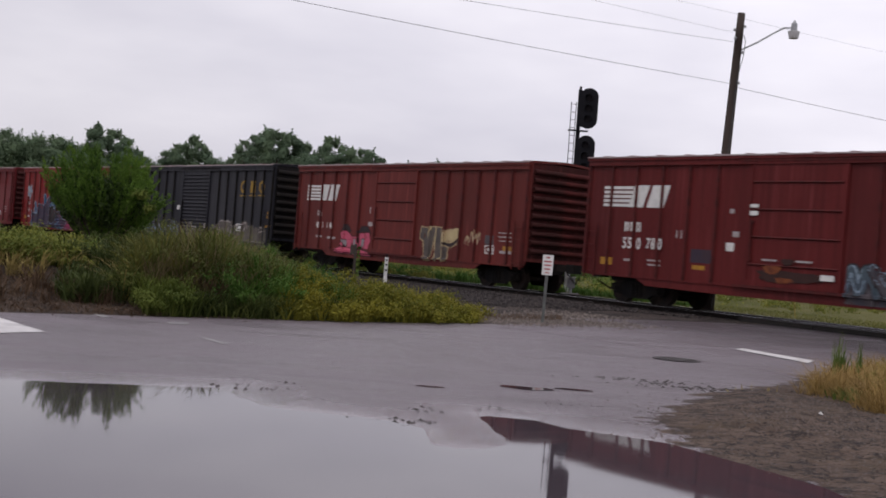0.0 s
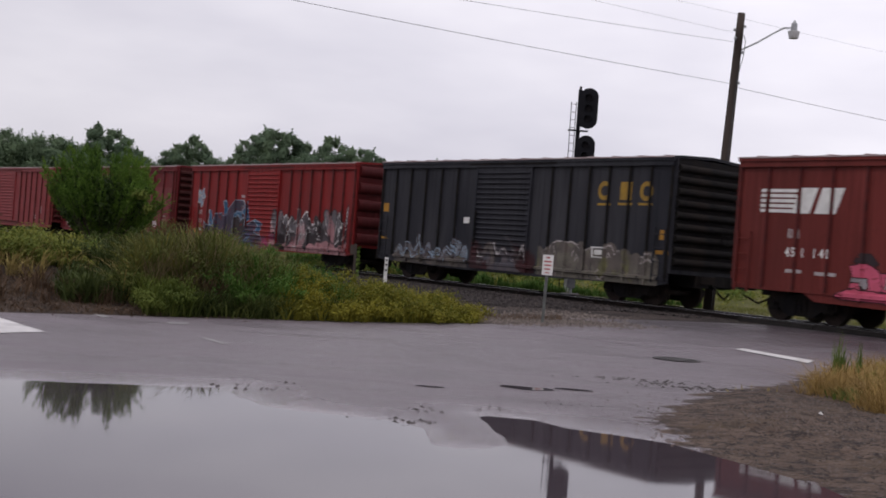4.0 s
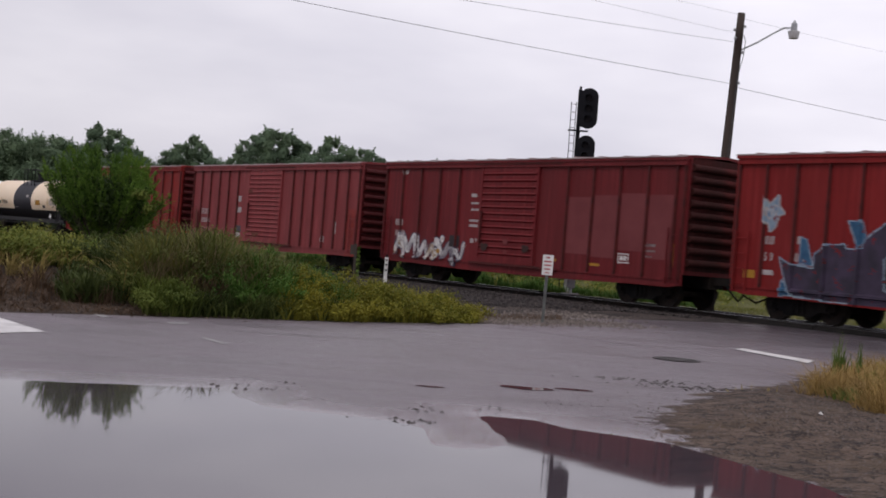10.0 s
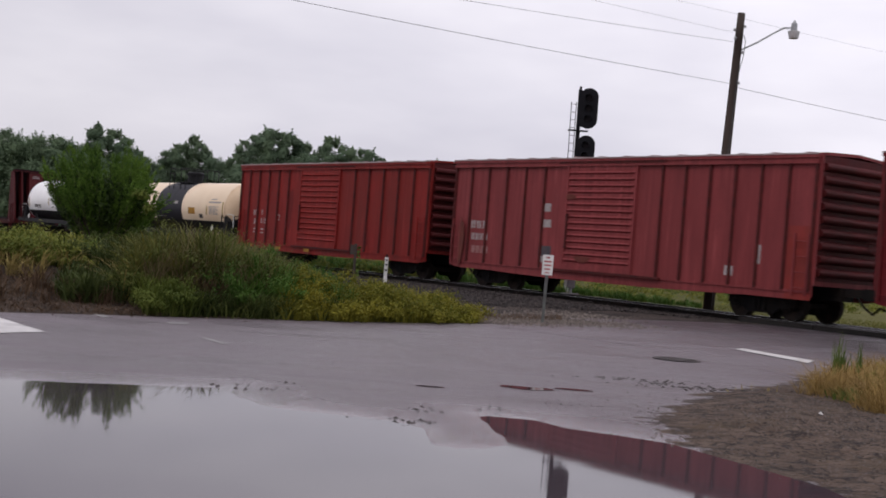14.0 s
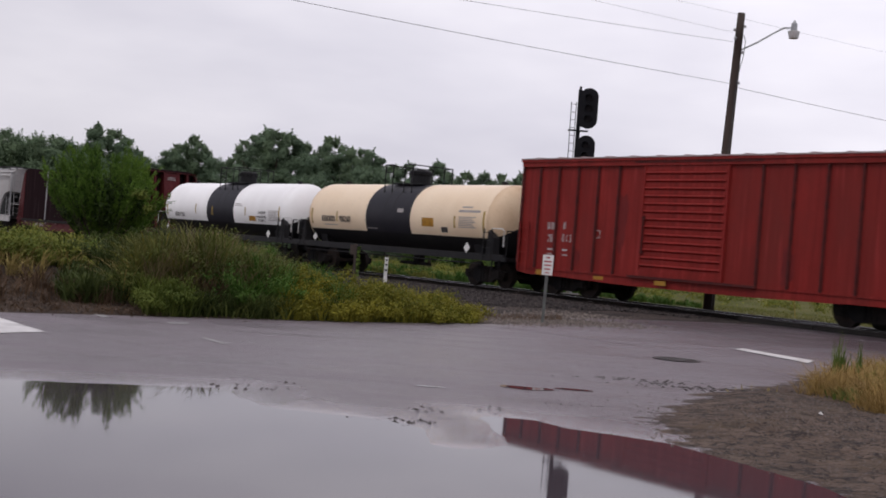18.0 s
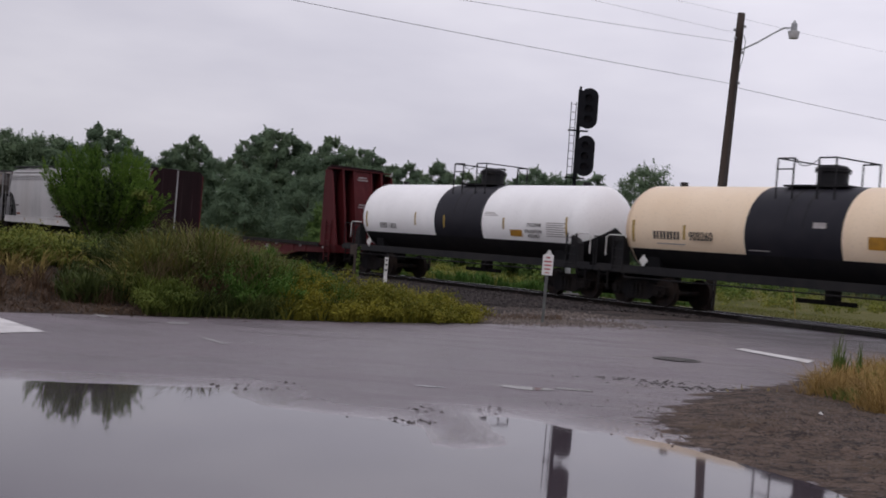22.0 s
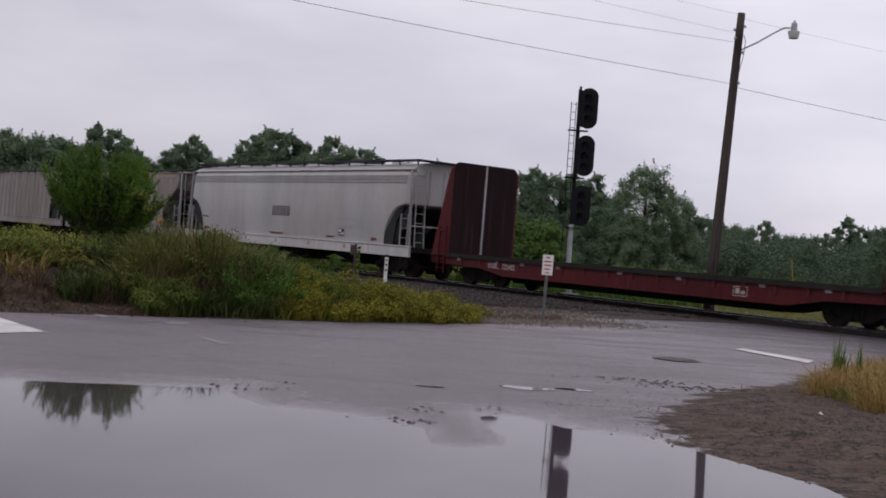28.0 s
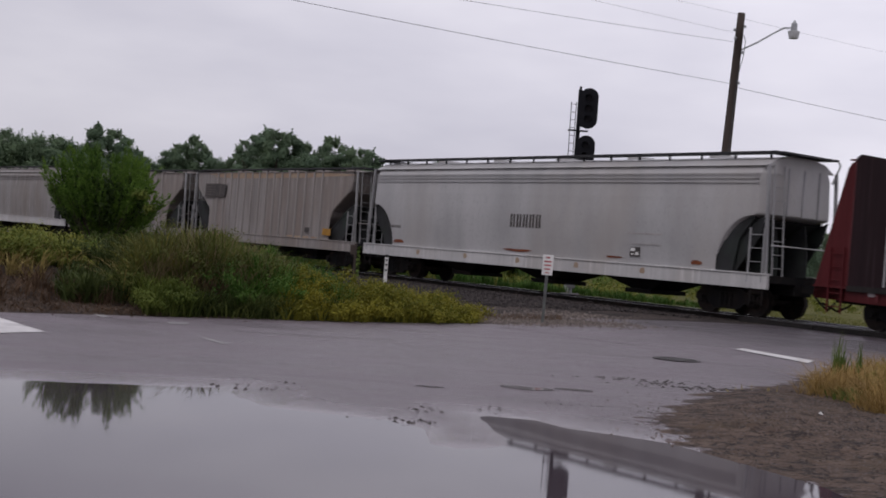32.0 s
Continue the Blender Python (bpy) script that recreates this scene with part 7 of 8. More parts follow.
def old_stake():
    x, y = -2.66, 38.2
    g = stand_z(x, y)
    ob = empty("old_stake", pose(x, y, g), "weathered stake overgrown with a vine", "stake")
    part("shaft", Shape().box(-0.04, 0.04, -0.03, 0.03, -0.1, 1.45 - g), M_POLE, ob)
    part("board", Shape().box(-0.16, -0.02, -0.05, -0.03, 1.12 - g, 1.42 - g), M_POLE, ob)
    part("vine", leaf_cloud([(0.1, -0.02, 0.35 + 0.12 * i, 0.05) for i in range(8)], 12, 0.06, 5, L_WEED), None, ob)


# ---------------------------------------------------------------- leaves, trees, weeds
def leaf_cloud(clumps, per, size, seed, material=None, name="crown", up=0.3, stretch=1.0):
    """Many small loose leaves round the centres (x, y, z, radius)."""
    rng = np.random.RandomState(seed)
    C = np.repeat(np.array(clumps, float), per, 0)
    n = len(C)
    d = rng.normal(size=(n, 3))
    d /= np.linalg.norm(d, axis=1, keepdims=True)
    p = C[:, :3] + d * (C[:, 3:4] * np.clip(np.abs(rng.normal(0.75, 0.38, (n, 1))), 0.1, 1.25 if up < 0.5 else 1.06)) * np.array([1, 1, 0.75])
    if up > 0.5:
        p = C[:, :3] + np.clip(rng.normal(size=(n, 3)), -1.5, 1.5) * C[:, 3:4] * np.array([0.62, 0.62, 0.52])
    nrm = d * (1.1 if up < 0.5 else 0.7) + rng.normal(size=(n, 3)) * 0.4 + np.array([0, 0, up + 0.3])
    nrm /= np.linalg.norm(nrm, axis=1, keepdims=True)
    a = np.cross(nrm, rng.normal(size=(n, 3)))
    a /= np.linalg.norm(a, axis=1, keepdims=True)
    b = np.cross(nrm, a)
    s = size * rng.uniform(0.6, 1.3, (n, 1))
    w = s * 0.55 / stretch
    V = np.stack([p - a * s, p - b * w, p + a * s, p + b * w], 1).reshape(-1, 3)
    F = np.arange(4 * n).reshape(n, 4)
    me = bpy.data.meshes.new(name)
    me.from_pydata(V.tolist(), [], F.tolist())
    if material:
        me.materials.append(material)
    return me





def crown_mesh(height, width, kind, material, leaf, seed, lobes, per):
    """Leaves on lumpy lobes with gaps between them; the topmost leaf lies at the tree's height."""
    rng = np.random.RandomState(seed)
    C = []
    for i in range(lobes):
        t = (i + rng.uniform()) / lobes
        a = i * 2.4 + rng.uniform(-0.5, 0.5)
        z = 0.12 + 0.8 * t
        if kind == "cone":
            r, size = 0.42 * (1.02 - t) ** 0.7, 0.2 * (1.1 - t) + 0.05
        elif kind == "airy":
            r, size = 0.42 * math.sqrt(max(0.05, 1 - (1.6 * t - 0.65) ** 2)), rng.uniform(0.09, 0.15)
        elif kind == "broad":
            r, size = 0.42 * (1 - 0.55 * t * t), rng.uniform(0.12, 0.19) * (1.1 - 0.45 * t)
        else:
            r, size = 0.4 * math.sqrt(max(0.08, 1 - (1.65 * t - 0.7) ** 2)), rng.uniform(0.13, 0.21) * (1.1 - 0.5 * t)
        r *= rng.uniform(0.3, 1.0) ** 0.6
        C.append((r * width * math.cos(a), r * width * math.sin(a), height * (z + rng.uniform(-0.03, 0.04)), size * width))
    P, D = [], []
    for x, y, z, s in C:
        for _ in range(9):
            d = rng.normal(size=3) + np.array([0, 0, 0.35])
            d /= np.linalg.norm(d)
            c = np.array([x, y, z]) + d * s * rng.uniform(0.45, 0.95) * np.array([1, 1, 0.8])
            q = rng.normal(size=(per, 3)) + np.array([0, 0, 0.25])
            q /= np.linalg.norm(q, axis=1, keepdims=True)
            P.append(c + q * s * 0.5 * np.clip(rng.normal(0.8, 0.4, (per, 1)), 0.1, 1.9))
            D.append(q * 0.7 + d * 0.6)
        for _ in range(3):
            # a feathery sprig that stands out of the lobe
            d = rng.normal(size=3) + np.array([0, 0, 1.3])
            d /= np.linalg.norm(d)
            q = rng.normal(size=(per // 2, 3))
            t = rng.uniform(0.3, 1.55, (per // 2, 1))
            P.append(np.array([x, y, z]) + d * s * t + q * s * 0.16 * (1.7 - t))
            D.append(q * 0.6 + d * 0.4)
    P, D = np.concatenate(P), np.concatenate(D)
    P[:, 2] *= height / np.percentile(P[:, 2], 99.9)
    n = len(P)
    nrm = D + rng.normal(size=(n, 3)) * 0.3 + np.array([0, 0, 0.35])
    nrm /= np.linalg.norm(nrm, axis=1, keepdims=True)
    a = np.cross(nrm, rng.normal(size=(n, 3)))
    a /= np.linalg.norm(a, axis=1, keepdims=True)
    b = np.cross(nrm, a)
    s = leaf * rng.uniform(0.6, 1.3, (n, 1))
    V = np.stack([P - a * s, P - b * s * 0.55, P + a * s, P + b * s * 0.55], 1).reshape(-1, 3)
    me = bpy.data.meshes.new("crown")
    me.from_pydata(V.tolist(), [], np.arange(4 * n).reshape(n, 4).tolist())
    me.materials.append(material)
    return me


def tree(seed, height, width, kind, material, leaf, label, lobes=30, per=90):
    rng = random.Random(seed)
    ob = empty("tree", pose(0, 0, -100), label, "tree", "trees behind the track")
    s = Shape()
    s.rod((0, 0, -0.3), (0.1, 0, height * 0.5), height * 0.025, 9, height * 0.015)
    s.rod((0.1, 0, height * 0.5), (0.0, 0.1, height * 0.78), height * 0.015, 8, height * 0.004)
    for i in range(12):
        a, z = i * 2.4, height * rng.uniform(0.15, 0.55)
        e = Vector((math.cos(a) * width * 0.3, math.sin(a) * width * 0.3, z + height * rng.uniform(0.08, 0.2)))
        s.rod((0, 0, z), e, height * 0.008, 6, height * 0.003)
    part("trunk", s, M_BARK, ob)
    part("crown", crown_mesh(height, width, kind, material, leaf, seed, lobes, per), None, ob)
    return ob


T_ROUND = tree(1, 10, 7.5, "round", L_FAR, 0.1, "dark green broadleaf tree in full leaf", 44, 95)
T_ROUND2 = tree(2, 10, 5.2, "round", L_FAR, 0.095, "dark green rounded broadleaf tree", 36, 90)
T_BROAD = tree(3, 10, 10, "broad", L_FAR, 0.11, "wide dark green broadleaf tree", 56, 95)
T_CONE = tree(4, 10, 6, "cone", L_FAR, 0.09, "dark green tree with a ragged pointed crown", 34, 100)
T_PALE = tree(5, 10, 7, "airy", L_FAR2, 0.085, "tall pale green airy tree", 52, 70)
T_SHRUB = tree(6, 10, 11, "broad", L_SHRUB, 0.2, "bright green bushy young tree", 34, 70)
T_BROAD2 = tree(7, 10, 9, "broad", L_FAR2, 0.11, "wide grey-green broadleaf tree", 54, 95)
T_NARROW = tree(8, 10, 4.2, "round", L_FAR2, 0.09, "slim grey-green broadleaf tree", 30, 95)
PROTOS = (T_ROUND, T_ROUND2, T_BROAD, T_CONE, T_PALE, T_SHRUB, T_BROAD2, T_NARROW)


def plant(proto, bearing, depth, height, spin, first):
    """Set a tree of that height at a bearing (metres aside per metre ahead)."""
    x, y = bearing * depth, depth
    k = height / 10
    m = Matrix.Translation((x, y, stand_z(x, y) - 0.1)) @ pose(0, 0, 0, 0, 0, spin) @ Matrix.Diagonal((k, k, k, 1))
    if first:
        proto.matrix_basis = m
        return proto
    return copy_thing(proto, m)


# bearing, depth, height, kind
WOOD = ((-0.46, 150, 11.2, 2), (-0.42, 148, 11.5, 0), (-0.385, 150, 11.2, 2), (-0.36, 146, 11.4, 6), (-0.338, 150, 11.0, 0), (-0.322, 147, 11.4, 6), (-0.305, 148, 11.0, 0),
        (-0.284, 140, 12.5, 3), (-0.27, 142, 12.2, 7), (-0.262, 140, 11.2, 1), (-0.25, 142, 10.2, 1), (-0.238, 148, 9.4, 0), (-0.224, 148, 10.6, 1), (-0.216, 150, 11.7, 7), (-0.205, 148, 12.7, 7),
        (-0.197, 150, 11.4, 1), (-0.183, 148, 10.3, 0), (-0.17, 146, 10.9, 7), (-0.162, 130, 11.3, 7), (-0.151, 126, 12.3, 1), (-0.139, 125, 12.0, 7), (-0.127, 126, 12.1, 1), (-0.116, 128, 11.3, 7), (-0.108, 125, 10.2, 0),
        (-0.096, 126, 12.0, 7), (-0.084, 125, 10.9, 1), (-0.073, 124, 10.9, 7), (-0.06, 124, 10.8, 1), (-0.047, 126, 9.6, 7), (-0.034, 125, 9.9, 1), (-0.024, 135, 9.9, 7), (-0.01, 150, 12.1, 1),
        (0.0, 150, 10.8, 7), (0.013, 152, 11.2, 7), (0.028, 152, 11.3, 1), (0.042, 150, 11.2, 7), (0.056, 140, 10.8, 1), (0.071, 121, 10.2, 1), (0.085, 120, 9.6, 0), (0.1, 121, 9.9, 1),
        (0.115, 120, 9.9, 1), (0.128, 122, 8.4, 0), (0.158, 110, 10.5, 4), (0.182, 113, 8.3, 4), (0.196, 150, 9.3, 1), (0.21, 150, 8.2, 0), (0.226, 160, 7.7, 2), (0.24, 160, 7.8, 0), (0.257, 158, 8.5, 7), (0.272, 160, 7.0, 2),
        (0.29, 160, 7.2, 0), (0.305, 160, 7.6, 7), (0.32, 158, 9.8, 1), (0.334, 160, 8.8, 1), (0.35, 160, 9.0, 0), (0.38, 160, 9.4, 2), (0.42, 165, 9.8, 2), (0.46, 165, 10.2, 6),
        (0.353, 100, 5.5, 0), (0.07, 72, 3.9, 5), (0.085, 70, 3.6, 5), (0.058, 74, 2.9, 5), (-0.01, 95, 5.2, 5), (0.015, 98, 4.6, 5), (-0.09, 92, 4.2, 5), (0.03, 96, 3.6, 5), (-0.075, 100, 4.2, 6),
        (-0.11, 105, 7.0, 0), (-0.16, 110, 7.2, 2), (-0.06, 105, 8.0, 0), (-0.02, 112, 7.5, 2), (0.115, 110, 6.5, 2), (0.145, 108, 5.5, 6), (0.19, 115, 5.0, 6), (0.235, 125, 5.0, 2), (0.29, 130, 5.0, 0), (0.34, 130, 5.2, 2))
first_of = {}
for i, (bearing, depth, height, kind) in enumerate(WOOD):
    if kind in first_of:
        plant(PROTOS[kind], bearing, depth, height, i * 67 % 360, False)
    else:
        first_of[kind] = i
for kind, i in first_of.items():
    plant(PROTOS[kind], *WOOD[i][:3], i * 67 % 360, True)


def thicket(name, spots, per, leaf, material, label, seed):
    me = leaf_cloud(spots, per, leaf, seed, material, name)
    return tagged(part(name, me, None, None), label, "bushes", kind="stuff")


rngw = random.Random(11)
spots = []
for i in range(640):
    b = -0.5 + 1.0 * i / 640
    D = 118 + 22 * rngw.random() if b > -0.16 else 140 + 15 * rngw.random()
    z = rngw.uniform(0.3, 5.0)
    spots.append((b * D, D, stand_z(b * D, D) + z, rngw.uniform(1.2, 2.2)))
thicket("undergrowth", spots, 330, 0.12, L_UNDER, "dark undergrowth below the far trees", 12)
spots = []
for i in range(420):
    b = -0.5 + 1.0 * i / 420
    D = 168 + 14 * rngw.random()
    z = rngw.uniform(1.0, 8.6 if b < 0.05 else 7.4 if b < 0.19 else 5.2)
    spots.append((b * D, D, stand_z(b * D, D) + z, rngw.uniform(1.8, 2.8)))
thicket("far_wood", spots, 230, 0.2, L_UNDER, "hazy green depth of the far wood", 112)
spots = []
for i in range(260):
    b = rngw.uniform(-0.12, 0.36)
    D = rngw.uniform(52, 100)
    spots.append((b * D, D, stand_z(b * D, D) + 0.2, rngw.uniform(0.25, 0.6)))
thicket("tall_grass", spots, 130, 0.06, L_OLIVE, "rank green grass and weeds behind the track", 13)


def feathers(twigs, per, size, seed, material, name="crown", spread=0.55, thin=0.22):
    """Narrow leaves along twigs; each twig is base x, y, z, direction x, y, z and length."""
    rng = np.random.RandomState(seed)
    T = np.repeat(np.array(twigs, float), per, 0)
    n = len(T)
    d = T[:, 3:6]
    p = T[:, :3] + d * (T[:, 6:7] * rng.uniform(0, 1, (n, 1))) + rng.normal(size=(n, 3)) * 0.015
    a = d + spread * rng.normal(size=(n, 3))
    a /= np.linalg.norm(a, axis=1, keepdims=True)
    b = np.cross(a, rng.normal(size=(n, 3)) + np.array([0, 0.9, 0.2]))
    b /= np.linalg.norm(b, axis=1, keepdims=True)
    s = size * rng.uniform(0.6, 1.4, (n, 1))
    w = s * thin
    V = np.stack([p, p + a * s * 0.9 - b * w, p + a * s * 2.0, p + a * s * 0.9 + b * w], 1).reshape(-1, 3)
    me = bpy.data.meshes.new(name)
    me.from_pydata(V.tolist(), [], np.arange(4 * n).reshape(n, 4).tolist())
    me.materials.append(material)
    return me


BUSH_H, BUSH_R = (0.0, 0.4, 0.85, 1.25, 1.6, 1.95, 2.2, 2.4), (0.5, 0.85, 1.3, 1.52, 1.42, 1.15, 0.75, 0.2)


def big_bush():
    x, y = -8.2, 30.0
    g = stand_z(x, y)
    ob = empty("bush", pose(x, y, g), "dense dark green feathery bush on the weedy bank", "bush")
    rng = random.Random(21)
    s = Shape()
    twigs, inner = [], []
    for i in range(44):
        # one plume: stems that rise together and spread at the tip
        a0 = i * 2.4 + rng.uniform(-0.3, 0.3)
        h0 = 0.55 + 1.68 * ((i + 0.5) / 44) ** 0.8
        q0 = math.sqrt(rng.uniform(0.35, 1.0)) * rng.choice((0.85, 0.95, 1.0, 1.08))
        for _ in range(5):
            a, h = a0 + rng.gauss(0, 0.16), h0 + rng.gauss(0, 0.09)
            r = float(np.interp(h, BUSH_H, BUSH_R)) * q0 * rng.uniform(0.85, 1.05)
            p0 = Vector((0.2 * math.cos(a), 0.2 * math.sin(a), 0.0))
            p2 = Vector((r * math.cos(a), r * math.sin(a), h))
            p1 = p0.lerp(p2, 0.5) + Vector((0, 0, -0.1 * h))
            s.rod(p0, p1, 0.016, 5, 0.01)
            s.rod(p1, p2, 0.01, 5, 0.003)
            for k in range(11):
                q = p1.lerp(p2, k / 10) if k > 2 else p0.lerp(p1, 0.5 + 0.15 * k)
                e = (p2 - p1).normalized() * 0.8 + Vector((rng.gauss(0, 0.42) + 0.3 * math.cos(a), rng.gauss(0, 0.42) + 0.3 * math.sin(a), 0.55 + rng.gauss(0, 0.25)))
                e.normalize()
                twigs.append((q.x, q.y, q.z, e.x, e.y, e.z, rng.uniform(0.15, 0.42)))
    # core leaves in a darker green: the bush's inner shade put into colour
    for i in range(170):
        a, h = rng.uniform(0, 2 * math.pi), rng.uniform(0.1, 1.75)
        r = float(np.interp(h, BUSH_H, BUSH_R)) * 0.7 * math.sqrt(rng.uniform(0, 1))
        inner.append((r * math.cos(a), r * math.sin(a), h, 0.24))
    part("stem", s, M_BARK, ob)
    part("crown", feathers(twigs, 32, 0.04, 22, L_BUSH, spread=0.4), None, ob)
    part("climber", leaf_cloud([(1.1 + 0.1 * i, -1.35, 1.32 + 0.09 * (i % 3) - 0.1 * i + 0.08, 0.13) for i in range(4)], 60, 0.05, 24, L_BRIGHT), None, ob, "bright green climbing vine")
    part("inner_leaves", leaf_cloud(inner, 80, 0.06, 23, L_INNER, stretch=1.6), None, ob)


# bush green darkened to carry the crown's inner shade
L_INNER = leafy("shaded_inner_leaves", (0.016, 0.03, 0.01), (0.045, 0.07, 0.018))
big_bush()


def fountain(name, centres, per, material, label, seed, category="grass", width=0.008, reach=0.9):
    """Arching tufts: blades rise from each centre x, y, z, height and droop outwards."""
    rng = np.random.RandomState(seed)
    C = np.repeat(np.array(centres, float), per, 0)
    n = len(C)
    a = rng.uniform(0, 2 * np.pi, n)
    out = np.stack([np.cos(a), np.sin(a), np.zeros(n)], 1)
    side = np.stack([-np.sin(a), np.cos(a), np.zeros(n)], 1) * (width * rng.uniform(0.6, 1.4, n))[:, None]
    H = (C[:, 3] * rng.uniform(0.55, 1.08, n))[:, None]
    R = (C[:, 3] * reach * rng.uniform(0.1, 1.0, n))[:, None]
    base = C[:, :3] + rng.normal(size=(n, 3)) * np.array([0.07, 0.07, 0.0]) - np.array([0, 0, 0.03])
    rows = []
    for s, w in ((0.0, 1.0), (0.4, 0.9), (0.75, 0.6), (1.0, 0.15)):
        q = base + out * R * s ** 1.5 + np.array([0, 0, 1.0]) * H * (1.75 * s - 0.8 * s * s) / 0.957
        rows += [q - side * w, q + side * w]
    V = np.stack(rows, 1).reshape(-1, 3)
    k = np.arange(n)[:, None] * 8
    F = np.concatenate([k + np.array([i, i + 1, i + 3, i + 2]) for i in (0, 2, 4)]).tolist()
    me = bpy.data.meshes.new(name)
    me.from_pydata(V.tolist(), [], F)
    me.materials.append(material)
    return tagged(part(name, me, None, None), label, category, kind="stuff")


def blades(name, spots, material, label, seed, category="weeds", width=0.014, lean=0.35):
    """Grass or weeds: each spot is x, y, z, height; bent three-jointed blades."""
    rng = np.random.RandomState(seed)
    S = np.array(spots, float)
    n = len(S)
    a = rng.uniform(0, 2 * np.pi, n)
    side = np.stack([np.cos(a), np.sin(a), np.zeros(n)], 1)
    b = rng.uniform(0, 2 * np.pi, n)
    out = np.stack([np.cos(b), np.sin(b), np.zeros(n)], 1) * (lean * S[:, 3] * rng.uniform(0.2, 1.6, n))[:, None]
    up = np.array([0, 0, 1.0])
    w = (width * rng.uniform(0.7, 1.5, n))[:, None] * side
    base = S[:, :3] - np.array([0, 0, 0.03])
    h = S[:, 3:4]
    mid = base + up * h * 0.6 + out * 0.35
    tip = base + up * h * rng.uniform(0.85, 1.0, (n, 1)) + out
    V = np.stack([base - w, base + w, mid + w * 0.8, mid - w * 0.8, tip], 1).reshape(-1, 3)
    k = np.arange(n)[:, None] * 5
    F4 = (k + np.array([0, 1, 2, 3])).tolist()
    F3 = (k + np.array([3, 2, 4])).tolist()
    me = bpy.data.meshes.new(name)
    me.from_pydata(V.tolist(), [], F4 + F3)
    me.materials.append(material)
    return tagged(part(name, me, None, None), label, category, kind="stuff")


def edge_depth(b):
    """How far ahead the road's far edge lies at a bearing."""
    return (EDGE_O[1] - EDGE_O[0] * EDGE_D[1] / EDGE_D[0]) / (1 - b * EDGE_D[1] / EDGE_D[0])


# height of the weeds' tops over the puddle's level, by bearing
TOPS = ((-0.5, 1.25), (-0.36, 1.22), (-0.30, 1.2), (-0.265, 1.25), (-0.22, 1.55), (-0.19, 1.64), (-0.155, 1.42), (-0.125, 1.1), (-0.085, 0.85), (-0.045, 0.74), (0.005, 0.58), (0.03, 0.34), (0.045, 0.16))


def bank_spots(n, b0, b1, seed, low, high, deep, dmin=0.05):
    rng = np.random.RandomState(seed)
    out = []
    bs, ts = zip(*TOPS)
    for _ in range(n):
        b = rng.uniform(b0, b1)
        e = dmin + (deep - dmin) * rng.uniform() ** 1.3
        D = edge_depth(b) + e
        x, y = b * D, D
        z = stand_z(x, y)
        lump = math.sin(5.1 * x + 2.3 * math.sin(3.3 * y)) * math.sin(3.7 * y + 1.1)
        top = float(np.interp(b, bs, ts)) + 0.24 * lump - 0.08
        h = (top - z) * rng.uniform(low, high)
        h = min(h, 0.28 + 0.45 * e)
        if h > 0.08:
            out.append((x, y, z, h))
    return out


fountain("mound_weeds", bank_spots(150, -0.25, -0.1, 31, 0.45, 0.95, 7.0, 1.6), 42, L_DARKWEED, "dark green weeds heaped over the bank", 41, "weeds", 0.014, 0.8)
fountain("seeding_grass", bank_spots(85, -0.245, -0.12, 32, 0.7, 1.06, 6.5, 1.8), 34, L_MOUND, "arching olive seeding grass on the bank", 42, "grass", 0.008, 1.0)
fountain("brown_grass_heads", bank_spots(130, -0.235, -0.12, 33, 0.6, 1.0, 6.5, 1.3), 26, L_SEED, "brown seed stems among the weeds", 43, "weeds", 0.007, 0.9)
fountain("arching_grass", [(x, y, z, min(h, 0.7)) for x, y, z, h in bank_spots(60, -0.25, -0.17, 56, 0.5, 0.95, 5.0, 1.6)], 13, L_STRAW, "arching pale straw stems over dark weeds", 57, "grass", 0.011, 1.9)
fountain("arching_grass", [(x, y, z, min(h, 0.8)) for x, y, z, h in bank_spots(44, -0.235, -0.2, 156, 0.7, 1.0, 4.6, 2.2)], 16, L_GOLD, "arching yellow-green blades over dark weeds", 157, "grass", 0.015, 1.7)
# these weeds paint the hollow's and the bush's shade by their dark colour
fountain("hollow_weeds", [(x, y, z, min(h, 0.6)) for x, y, z, h in bank_spots(120, -0.3, -0.2, 98, 0.3, 0.6, 6.0, 1.4)], 34, L_HOLLOW, "low weeds coloured shade-dark in a hollow of the bank", 99, "weeds", 0.013, 1.1)
fountain("hollow_weeds", [(x, y, z, min(h, 0.95)) for x, y, z, h in bank_spots(90, -0.305, -0.215, 198, 0.6, 1.0, 9.5, 4.0)], 36, L_HOLLOW, "weeds coloured shade-dark under the bush", 199, "weeds", 0.014, 0.9)
blades("tall_weeds", bank_spots(900, -0.25, -0.09, 91, 0.4, 0.9, 7.5, 1.9), L_DARKWEED, "tall dark green weeds overgrowing the bank", 92, width=0.018, lean=0.6)
fountain("bank_grass", bank_spots(110, -0.42, -0.3, 34, 0.35, 0.95, 11.0, 4.2), 30, L_OLIVE, "rough yellow-green grass on the bank", 44, "grass", 0.013, 1.1)
fountain("pale_bank_grass", [(x, y, z, min(h, 0.7)) for x, y, z, h in bank_spots(38, -0.42, -0.285, 75, 0.4, 0.95, 8.0, 3.0)], 22, L_STRAW, "pale arching dry stems on the bank", 76, "grass", 0.01, 1.6)
blades("bank_weeds", bank_spots(1300, -0.42, -0.275, 35, 0.4, 1.0, 11.0, 5.0), L_WEED, "tall green weeds on top of the bank", 45, "weeds", 0.02, 0.7)
